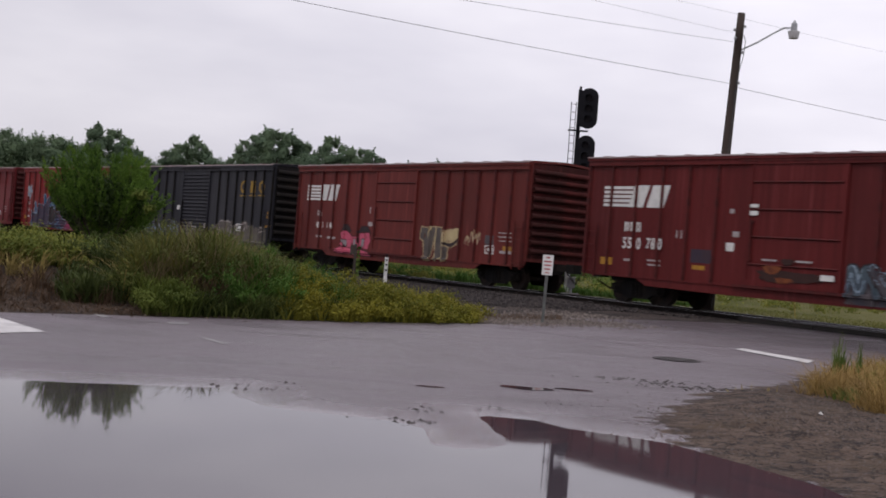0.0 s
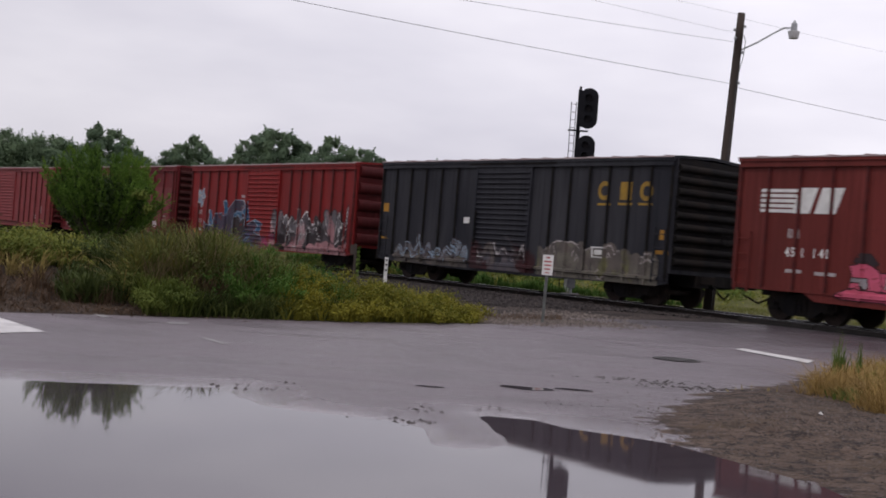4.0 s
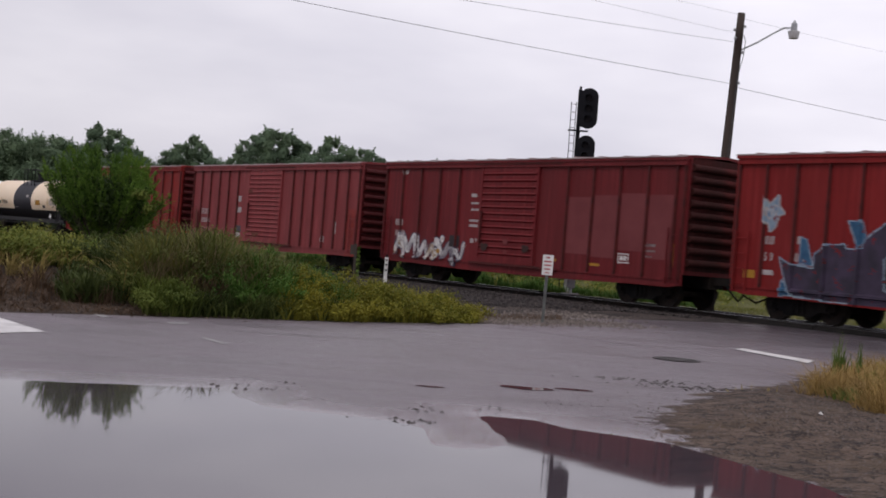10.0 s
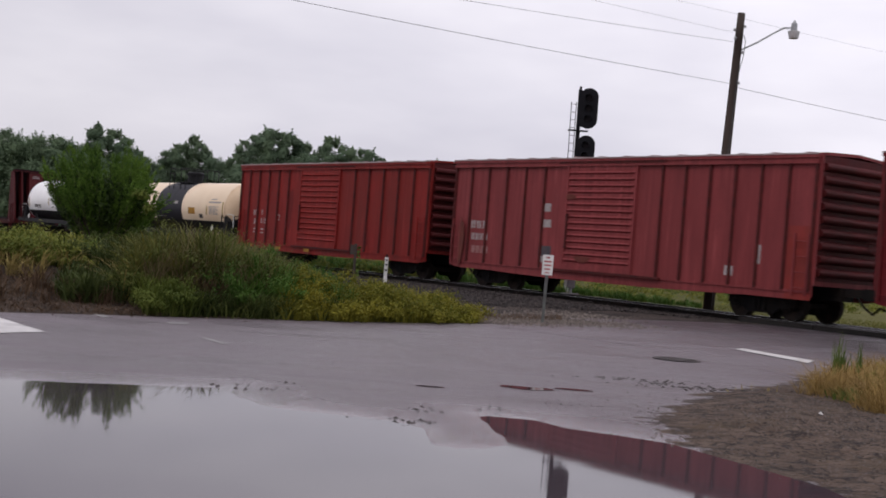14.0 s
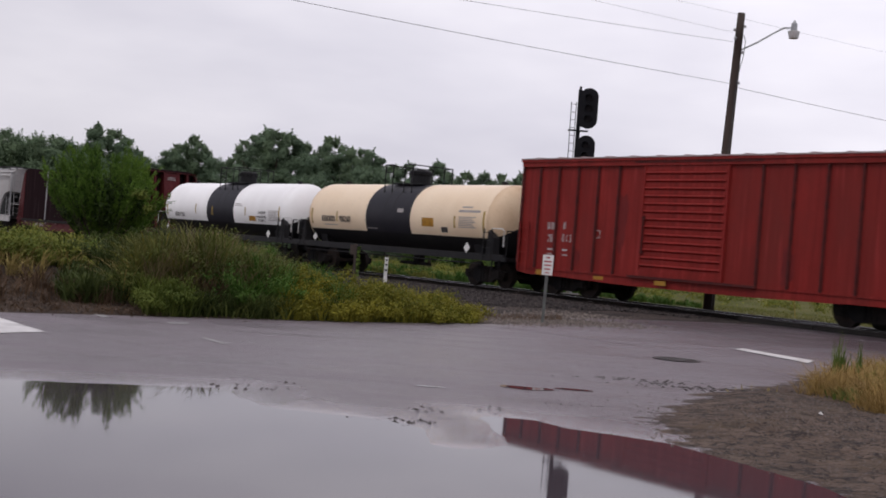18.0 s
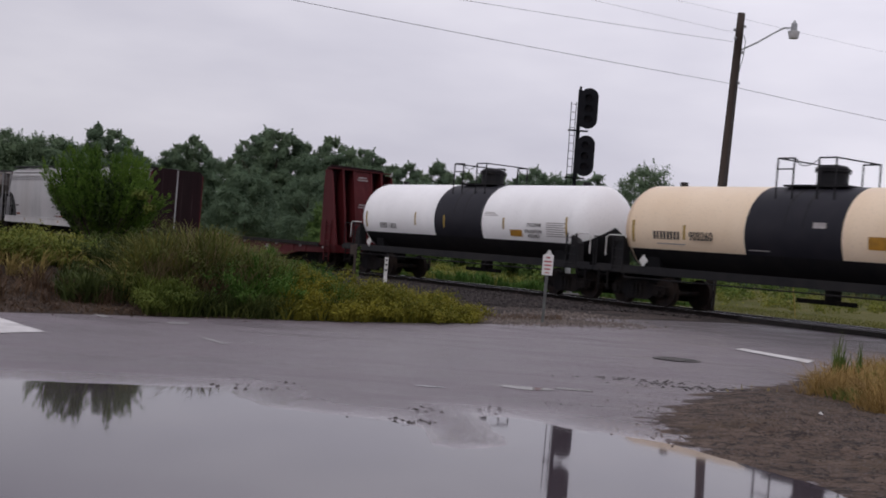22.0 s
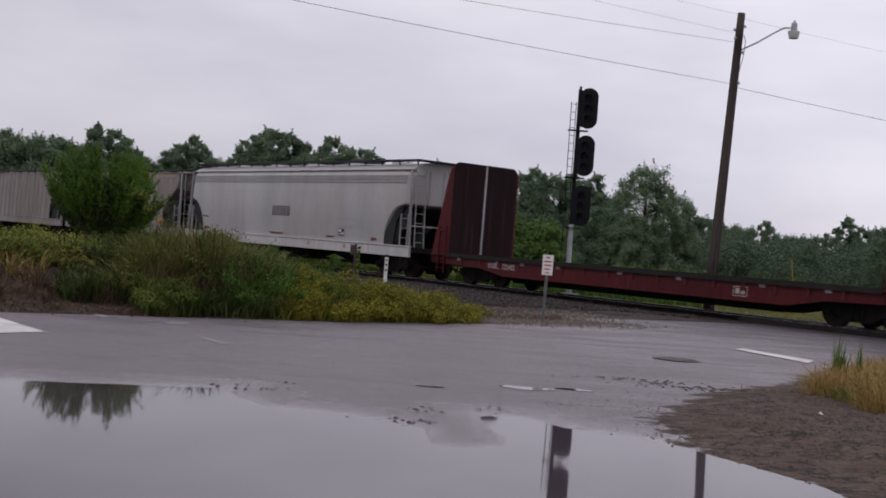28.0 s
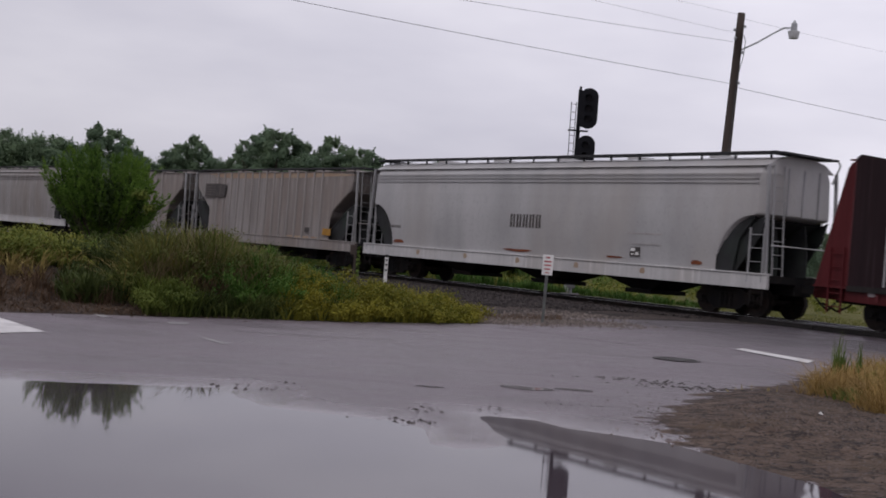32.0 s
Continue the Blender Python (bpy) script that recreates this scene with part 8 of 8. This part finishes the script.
blades("dead_brush", [(x, y, z, min(h, 0.13)) for x, y, z, h in bank_spots(2300, -0.42, -0.215, 36, 0.1, 0.3, 5.0, 0.1)], L_DEAD, "trampled dead brown brush on bare soil", 46, "brush", 0.007, 3.2)
fountain("brown_tufts", [(x, y, z, min(h, 0.42)) for x, y, z, h in bank_spots(60, -0.4, -0.19, 77, 0.2, 0.5, 4.5, 1.2)], 20, L_DEAD, "low dead brown tufts on bare soil", 78, "brush", 0.009, 1.6)
fountain("brown_tufts", [(x, y, z, min(h, 0.6)) for x, y, z, h in bank_spots(60, -0.235, -0.165, 177, 0.3, 0.7, 3.4, 1.0)], 24, L_DEAD, "dead brown stems among the weeds", 178, "brush", 0.009, 1.2)
fountain("yellow_weeds", bank_spots(190, -0.125, 0.036, 37, 0.5, 1.04, 3.8), 30, L_GOLD, "low yellow-green flowering weeds by the road", 47, "weeds", 0.008, 0.9)
blades("low_yellow_weeds", bank_spots(2200, -0.125, 0.036, 93, 0.3, 0.8, 3.8), L_GOLD, "short yellow-green weeds by the road", 94, width=0.009, lean=1.1)
fountain("green_weeds", bank_spots(90, -0.165, -0.07, 38, 0.5, 1.0, 4.5, 0.8), 36, L_FRESH, "fresh green weeds by the road", 48, "weeds", 0.014, 0.9)
fountain("bright_grass", [(x, y, z, min(h, 0.6)) for x, y, z, h in bank_spots(30, -0.238, -0.197, 95, 0.5, 0.95, 1.3, 0.2)], 40, L_BRIGHT, "bright green grass clump at the road's edge", 96, "grass", 0.01, 1.0)
fountain("low_dark_weeds", [(x, y, z, min(h, 0.45)) for x, y, z, h in bank_spots(110, -0.205, -0.08, 88, 0.3, 0.7, 2.4, 0.3)], 30, L_HOLLOW, "low weeds coloured shade-dark near the road", 89, "weeds", 0.011, 1.2)
blades("edge_grass", bank_spots(420, -0.235, 0.02, 39, 0.15, 0.4, 0.9, 0.02), L_DARKWEED, "short green grass along the road's edge", 49, "grass", 0.012, 1.2)
rngl = random.Random(5)


def tufts(n, b0, b1, seed, lo, hi, deep, radius, dmin=0.05):
    """Centres of leafy clumps on the bank, in loose groups."""
    out = []
    for x, y, z, h in bank_spots(n, b0, b1, seed, lo, hi, deep, dmin):
        for _ in range(4):
            out.append((x + rngl.gauss(0, radius), y + rngl.gauss(0, radius), z + h * rngl.uniform(0.35, 0.98), radius * rngl.uniform(0.6, 1.2)))
    return out


thicket("leafy_weeds", tufts(64, -0.25, -0.1, 50, 0.45, 0.9, 6.5, 0.24, 1.6), 95, 0.03, L_DARKWEED, "leafy dark green weeds on the bank", 51)
thicket("leafy_weeds", tufts(70, -0.165, -0.085, 58, 0.4, 0.95, 5.5, 0.2, 0.8), 120, 0.024, L_FRESH, "leafy fresh green weeds on the bank", 59)
thicket("leafy_yellow_weeds", tufts(120, -0.12, 0.034, 52, 0.6, 1.0, 3.4, 0.17), 95, 0.024, L_GOLD, "yellow-green leafy weeds by the road", 53)
thicket("leafy_weeds", tufts(9, -0.238, -0.2, 54, 0.25, 0.5, 1.0, 0.13), 110, 0.02, L_BRIGHT, "fresh green low weeds at the road's edge", 55)
thicket("leafy_weeds", tufts(60, -0.4, -0.29, 68, 0.5, 0.9, 9.0, 0.2, 4.0), 80, 0.032, L_OLIVE, "yellow-green leafy weeds on top of the bank", 69)
spots = []
for i in range(70):
    b, D = rngw.uniform(0.03, 0.29), rngw.uniform(62, 85)
    spots.append((b * D, D, stand_z(b * D, D) + rngw.uniform(0.3, 1.1), rngw.uniform(0.4, 0.8)))
thicket("scrub", spots, 150, 0.08, L_WEED, "fresh green scrub before the far trees", 14)
old_stake()

# dry tuft and green weeds on the near right verge
rngv = np.random.RandomState(60)


def tussock_edge(y):
    return 4.42 + (0.5 * (y - 15.0) if y > 15.0 else 0.2 * (15.0 - y)) + 0.12 * math.sin(5 * y)


tuft = []
for _ in range(17000):
    x, y = rngv.uniform(4.3, 9.5), rngv.uniform(12.0, 20.5)
    if x < tussock_edge(y):
        continue
    tuft.append((x, y, stand_z(x, y), rngv.uniform(0.08, 0.36)))
blades("dry_grass", tuft, L_TUSSOCK, "dry straw-coloured grass tussock on the muddy verge", 61, "grass", 0.0038, 1.6)
tuft2 = [(rngv.uniform(5.0, 9.5), rngv.uniform(13.0, 19.5)) for _ in range(4200)]
blades("verge_grass", [(x, y, stand_z(x, y), rngv.uniform(0.12, 0.36)) for x, y in tuft2 if x > tussock_edge(y) + 0.6], L_OLIVE, "olive green grass mixed in the dry tussock", 62, "grass", 0.007, 0.9)
heads = [(x, y, stand_z(x, y), rngv.uniform(0.22, 0.42)) for x, y in [(rngv.uniform(4.5, 8.5), rngv.uniform(12.4, 17.0)) for _ in range(130)] if x > tussock_edge(y) + 0.1]
fountain("dry_grass", heads, 90, L_TUSSOCK, "golden arching dry grass tufts on the verge", 97, "grass", 0.0035, 1.4)
tuft3 = [(4.88 + rngv.normal() * 0.12, 14.45 + rngv.normal() * 0.12) for _ in range(260)]
blades("green_tuft", [(x, y, stand_z(x, y), rngv.uniform(0.08, 0.22)) for x, y in tuft3], L_WEED, "small fresh green tuft in dry grass", 63, "grass", 0.008, 0.7)
stalks = []
for cx, cy, h in ((5.33, 16.6, 0.78), (5.36, 16.65, 0.85), (5.42, 16.6, 0.62), (5.45, 16.7, 0.5), (5.52, 16.35, 0.72)):
    for _ in range(26):
        stalks.append((cx + rngv.normal() * 0.03, cy + rngv.normal() * 0.03, stand_z(cx, cy), h * rngv.uniform(0.4, 1.0)))
blades("tall_stalks", stalks, L_WEED, "upright tall green weed stalks in the dry grass", 64, "weeds", 0.007, 0.1)
sparse = [(rngv.uniform(3.4, 5.2), rngv.uniform(14.4, 15.4)) for _ in range(16)]
blades("sparse_grass", [(x, y, stand_z(x, y), rngv.uniform(0.06, 0.2)) for x, y in sparse if x > 3.2], L_STRAW, "sparse dry stems on bare earth", 65, "grass", 0.006, 0.4)
# dry stems along the gravel beside the sign
gs = []
for _ in range(700):
    b, e = rngv.uniform(0.02, 0.1), rngv.uniform(0.1, 1.6)
    D = edge_depth(min(b, 0.045)) + 1.0 + e + (b - 0.045) * 25
    gs.append((b * D, D, stand_z(b * D, D), rngv.uniform(0.04, 0.16)))
blades("sparse_grass", gs, L_DEAD, "sparse dry stems on the gravel beside the road", 66, "grass", 0.006, 0.6)
# grass of the strip behind the track
fs = []
for _ in range(15000):
    u, w = rngv.uniform(-38, -5), rngv.uniform(4.8, 14.0)
    p = track(u, w, 0)
    fs.append((p.x, p.y, stand_z(p.x, p.y), rngv.uniform(0.04, 0.16)))
blades("field_grass", fs, L_FIELD, "dull yellow-green grass strip beyond the track", 67, "grass", 0.012, 0.6)
fs = []
for _ in range(330):
    u = rngv.uniform(-60, -31)
    p = track(u, rngv.uniform(5.2, 8.5), 0)
    fs.append((p.x, p.y, stand_z(p.x, p.y), rngv.uniform(0.4, 1.0) * (0.38 - 0.4 * (u + 31) / 29)))
fountain("track_weeds", fs, 36, L_FRESH, "dark weeds growing behind the track", 81, "weeds", 0.018, 0.7)


# ---------------------------------------------------------------- road marks, covers, debris
def flat_mark(name, corners, material, label, category, lift=0.006):
    """A thin painted or worn patch that follows the road's unevenness."""
    n = len(corners)
    cx, cy = sum(c[0] for c in corners) / n, sum(c[1] for c in corners) / n
    rim = []
    for (ax, ay), (bx, by) in zip(corners, corners[1:] + corners[:1]):
        k = max(1, int(math.hypot(bx - ax, by - ay) / 0.08))
        rim += [(ax + (bx - ax) * i / k, ay + (by - ay) * i / k) for i in range(k)]
    m, rings = len(rim), 9
    v, f = [(cx, cy, stand_z(cx, cy) + lift)], []
    for r in range(1, rings + 1):
        for x, y in rim:
            px, py = cx + (x - cx) * r / rings, cy + (y - cy) * r / rings
            v.append((px, py, stand_z(px, py) + lift))
    for i in range(m):
        j = (i + 1) % m
        f.append((0, 1 + i, 1 + j))
        for r in range(rings - 1):
            a, b = 1 + r * m, 1 + (r + 1) * m
            f.append((a + i, b + i, b + j, a + j))
    return tagged(part(name, Shape().add(v, f), material, None), label, category, kind="structure")


M_ROADPAINT = mat("worn_road_paint", (0.66, 0.64, 0.63), (0.5, 0.48, 0.47), 0.5, 0, 3, (0.25, 0.24, 0.24), 0.25, 0.2, 40)
M_FAINT = mat("worn_off_road_paint", (0.28, 0.265, 0.265), (0.2, 0.19, 0.19), 0.6, 0, 3)
M_IRON = mat("cast_iron", (0.03, 0.027, 0.027), (0.05, 0.044, 0.042), 0.4, 0.4, 9)
M_FILM = mat("shallow_standing_water", (0.045, 0.036, 0.041), (0.055, 0.045, 0.05), 0.045, 0, 5, bump=0.0, spec=0.5)
M_CRACK = mat("dark_crack_filling", (0.022, 0.018, 0.02), (0.03, 0.025, 0.027), 0.8, 0, 5, spec=0.1)
flat_mark("road_marking", [(-6.72, 18.28), (-6.05, 17.35), (-4.93, 15.8), (-5.28, 15.18), (-5.8, 15.5), (-7.4, 17.6)], M_ROADPAINT, "wide worn white painted bar on wet asphalt", "road marking")
flat_mark("road_marking", [(5.24, 22.0), (5.47, 22.27), (6.25, 20.62), (6.0, 20.1)], M_ROADPAINT, "worn white painted line on wet asphalt", "road marking", 0.012)
flat_mark("road_marking", [(-5.31, 19.32), (-5.15, 19.39), (-4.94, 18.92), (-5.06, 18.89)], M_FAINT, "worn scrap of white road paint", "road marking")
flat_mark("road_marking", [(-4.08, 18.92), (-3.81, 19.25), (-3.74, 18.95), (-3.95, 18.6)], M_FAINT, "worn scrap of white road paint", "road marking")
flat_mark("road_marking", [(-3.16, 16.71), (-3.09, 16.76), (-2.64, 16.1), (-2.72, 15.97)], M_FAINT, "worn scrap of white road paint", "road marking")


def manhole():
    x, y = 3.71, 19.19
    g = stand_z(x, y)
    ob = empty("manhole_cover", pose(x, y, g), "round dark cast iron manhole cover set in asphalt", "manhole cover")
    ring = Shape()
    for i in range(28):
        a, b = 2 * math.pi * i / 28, 2 * math.pi * (i + 1) / 28
        q = [(r * math.cos(w), r * math.sin(w), z) for w in (a, b) for r in (0.31, 0.37) for z in (-0.03, 0.012)]
        ring.add(q, [(1, 3, 7, 5), (0, 1, 5, 4), (2, 6, 7, 3)])
    part("ring", ring, M_IRON, ob)
    part("lid", Shape().rod((0, 0, -0.03), (0, 0, 0.007), 0.3, 28), M_IRON, ob)
    stud = Shape().box(-0.02, 0.02, -0.02, 0.02, 0.005, 0.012).mesh("stud", M_IRON)
    for i in range(-5, 6):
        for j in range(-5, 6):
            if i * i + j * j < 27:
                part("stud", stud, None, ob, at=pose(i * 0.052, j * 0.052, 0))


manhole()
flat_mark("asphalt_patch", [(1.02 + 0.3 * math.cos(a), 13.48 + 0.15 * math.sin(a) * (1 + 0.3 * math.sin(3 * a))) for a in [i * math.pi / 9 for i in range(18)]], M_FILM, "shallow hole full of water in the asphalt", "asphalt patch", 0.005)
flat_mark("asphalt_patch", [(-0.02 + 0.16 * math.cos(a), 12.9 + 0.05 * math.sin(a)) for a in [i * math.pi / 8 for i in range(16)]], M_FILM, "small film of water in the asphalt", "asphalt patch", 0.005)
flat_mark("asphalt_patch", [(1.55 + 0.22 * math.cos(a), 13.7 + 0.08 * math.sin(a)) for a in [i * math.pi / 8 for i in range(16)]], M_FILM, "small film of water in the asphalt", "asphalt patch", 0.005)


def cracks():
    rng = random.Random(8)
    s = Shape()
    for (x0, y0), (x1, y1), wide in (((4.59, 28.6), (6.03, 26.33), 1.8), ((6.03, 26.33), (7.27, 24.82), 1.8), ((7.27, 24.82), (9.2, 22.9), 1.4), ((4.68, 19.11), (4.98, 17.42), 1.0), ((1.15, 23.8), (3.41, 21.45), 0.8),
                                     ((4.98, 17.42), (5.4, 17.0), 1.6), ((-3.0, 18.2), (-0.6, 18.9), 0.5)):
        n = 14
        pts = [(x0 + (x1 - x0) * i / n + rng.uniform(-0.03, 0.03), y0 + (y1 - y0) * i / n + rng.uniform(-0.05, 0.05)) for i in range(n + 1)]
        for (ax, ay), (bx, by) in zip(pts, pts[1:]):
            w = wide * rng.uniform(0.008, 0.022)
            q = [(ax, ay - w), (bx, by - w), (bx, by + w), (ax, ay + w)]
            s.add([(x, y, stand_z(x, y) + 0.007) for x, y in q], [(0, 1, 2, 3)])
    tagged(part("asphalt_cracks", s, M_CRACK, None), "dark hairline cracks in worn asphalt", "cracks", kind="stuff")


cracks()


def clods(name, groups, material, label, category, seed, flat=0.6):
    rng = random.Random(seed)
    s = Shape()
    for cx, cy, sx, sy, n, r0, r1 in groups:
        for _ in range(n):
            x, y, r = cx + rng.gauss(0, sx), cy + rng.gauss(0, sy), rng.uniform(r0, r1)
            z = max(stand_z(x, y), -0.012) + r * 0.15
            pts = []
            for k in range(6):
                a = k * math.pi / 3
                q = r * rng.uniform(0.7, 1.25)
                pts.append((x + q * math.cos(a), y + q * math.sin(a), z - 0.3 * r))
            pts.append((x + rng.uniform(-0.2, 0.2) * r, y, z + r * flat * rng.uniform(0.7, 1.3)))
            s.add(pts, [(i, (i + 1) % 6, 6) for i in range(6)] + [(5, 4, 3, 2, 1, 0)])
    tagged(part(name, s, material, None), label, category, kind="stuff")


M_CLOD = mat("wet_mud", (0.022, 0.018, 0.016), (0.04, 0.032, 0.028), 0.6, 0, 20)
clods("mud_clods", [(-1.7, 11.85, 0.2, 0.09, 16, 0.015, 0.04), (-1.45, 12.3, 0.08, 0.05, 6, 0.015, 0.035), (-0.45, 10.35, 0.2, 0.1, 16, 0.012, 0.032), (-0.1, 10.45, 0.12, 0.08, 26, 0.012, 0.04), (-0.05, 11.1, 0.09, 0.12, 12, 0.015, 0.04),
                    (0.5, 11.65, 0.12, 0.1, 14, 0.01, 0.025), (1.5, 12.3, 0.25, 0.15, 22, 0.01, 0.028), (2.7, 15.3, 0.45, 0.22, 90, 0.015, 0.045), (3.3, 14.9, 0.35, 0.18, 70, 0.015, 0.05), (2.5, 17.0, 0.3, 0.3, 12, 0.01, 0.03),
                    (1.78, 9.6, 0.03, 0.02, 3, 0.02, 0.03), (2.2, 9.0, 0.05, 0.03, 4, 0.02, 0.03), (2.55, 8.6, 0.06, 0.04, 5, 0.015, 0.03), (-2.1, 11.9, 0.02, 0.02, 2, 0.02, 0.03), (-0.55, 9.85, 0.05, 0.02, 3, 0.02, 0.04)],
      M_CLOD, "dark mud clods and leaf litter on wet asphalt", "mud clods", 70, 0.2)
M_EARTHCLOD = stone_material()
M_EARTHCLOD.name = "crumbled_earth"
for node in M_EARTHCLOD.node_tree.nodes:
    if node.type == "MIX" and node.inputs[0].is_linked and node.inputs[0].links[0].from_node.type == "NEW_GEOMETRY":
        node.inputs[6].default_value, node.inputs[7].default_value = (0.024, 0.017, 0.014, 1), (0.135, 0.1, 0.08, 1)
verge_clods = [(3.1 + 0.25 * i, 12.2 + 0.25 * (i % 3) + 0.1 * i, 0.7, 1.0, 90, 0.006, 0.018) for i in range(9)]
clods("verge_stones", verge_clods, mat("muddy_pebble", (0.13, 0.11, 0.1), (0.09, 0.075, 0.065), 0.8, 0, 20), "small stones and crumbs of earth on the muddy verge", "stones", 71, 0.7)
clods("verge_clods", [(3.0 + 0.3 * i, 10.6 + 0.45 * i, 0.6, 0.8, 700, 0.005, 0.022) for i in range(8)] + [(3.2 + 0.4 * i, 11.0 + 0.5 * i, 0.6, 0.8, 8, 0.035, 0.06) for i in range(6)], M_EARTHCLOD, "crumbly wet earth clods on the verge", "mud clods", 72, 0.25)
clods("pebble", [(3.93, 12.6, 0.003, 0.003, 1, 0.03, 0.035)], M_WHITE, "single white pebble lying on the muddy verge", "pebble", 73)
clods("bank_litter", [(-7.6 + 0.7 * i, 18.9 + 0.62 * i, 0.7, 0.45, 130, 0.012, 0.05) for i in range(5)], M_EARTHCLOD, "stones and crumbs of earth on the bare bank", "litter", 171, 0.6)
# loose stones along the edge of the gravel
gravel_m = stone_material()
gravel_m.name = "brown_gravel"
for node in gravel_m.node_tree.nodes:
    if node.type == "MIX" and node.inputs[0].is_linked and node.inputs[0].links[0].from_node.type == "NEW_GEOMETRY":
        node.inputs[6].default_value, node.inputs[7].default_value = (0.06, 0.047, 0.04, 1), (0.2, 0.168, 0.15, 1)
clods("gravel_stones", [(0.9 + 0.55 * i, 25.4 + 0.35 * i, 0.6, 0.5, 430, 0.01, 0.034) for i in range(6)] + [(1.4 + 0.5 * i, 26.6 + 0.9 * i, 0.6, 0.6, 330, 0.012, 0.04) for i in range(5)], gravel_m, "loose brown gravel beside the road", "gravel", 80, 0.8)
# mud crumbs in pale grey: the sky's reflection on them put into the colour
M_SILT = mat("sky_pale_silt", (0.3, 0.28, 0.275), (0.2, 0.18, 0.175), 0.25, 0, 12, spec=0.5)
clods("silt_crumbs", [(1.95, 9.55, 0.12, 0.1, 9, 0.015, 0.04), (2.2, 9.0, 0.12, 0.12, 14, 0.015, 0.045), (2.45, 8.55, 0.1, 0.12, 14, 0.015, 0.04), (1.3, 9.5, 0.06, 0.04, 3, 0.02, 0.04)], M_SILT, "wet silt crumbs breaking the puddle's surface, coloured pale as reflected sky", "mud clods", 82, 0.15)


# ---------------------------------------------------------------- what moves
def motions():
    """The train rolls along its track and its wheels turn; the camera stands."""
    ahead = [(t, travelled(t)) for t in [i * 1.0 for i in range(33)]]
    for car, mid in CARS:
        walk(car, [(t, rail_pose(mid + s, 1.5, RAIL_Z)) for t, s in ahead])
    steps = [(i / 10, math.degrees(travelled(i / 10) / 0.42)) for i in range(321)]
    spin = [(t, a) for t, a in steps]
    for ws, dx in ROLLING:
        walk(ws, [(t, pose(dx, 0, 0.42, 0, a, 0)) for t, a in spin])


motions()
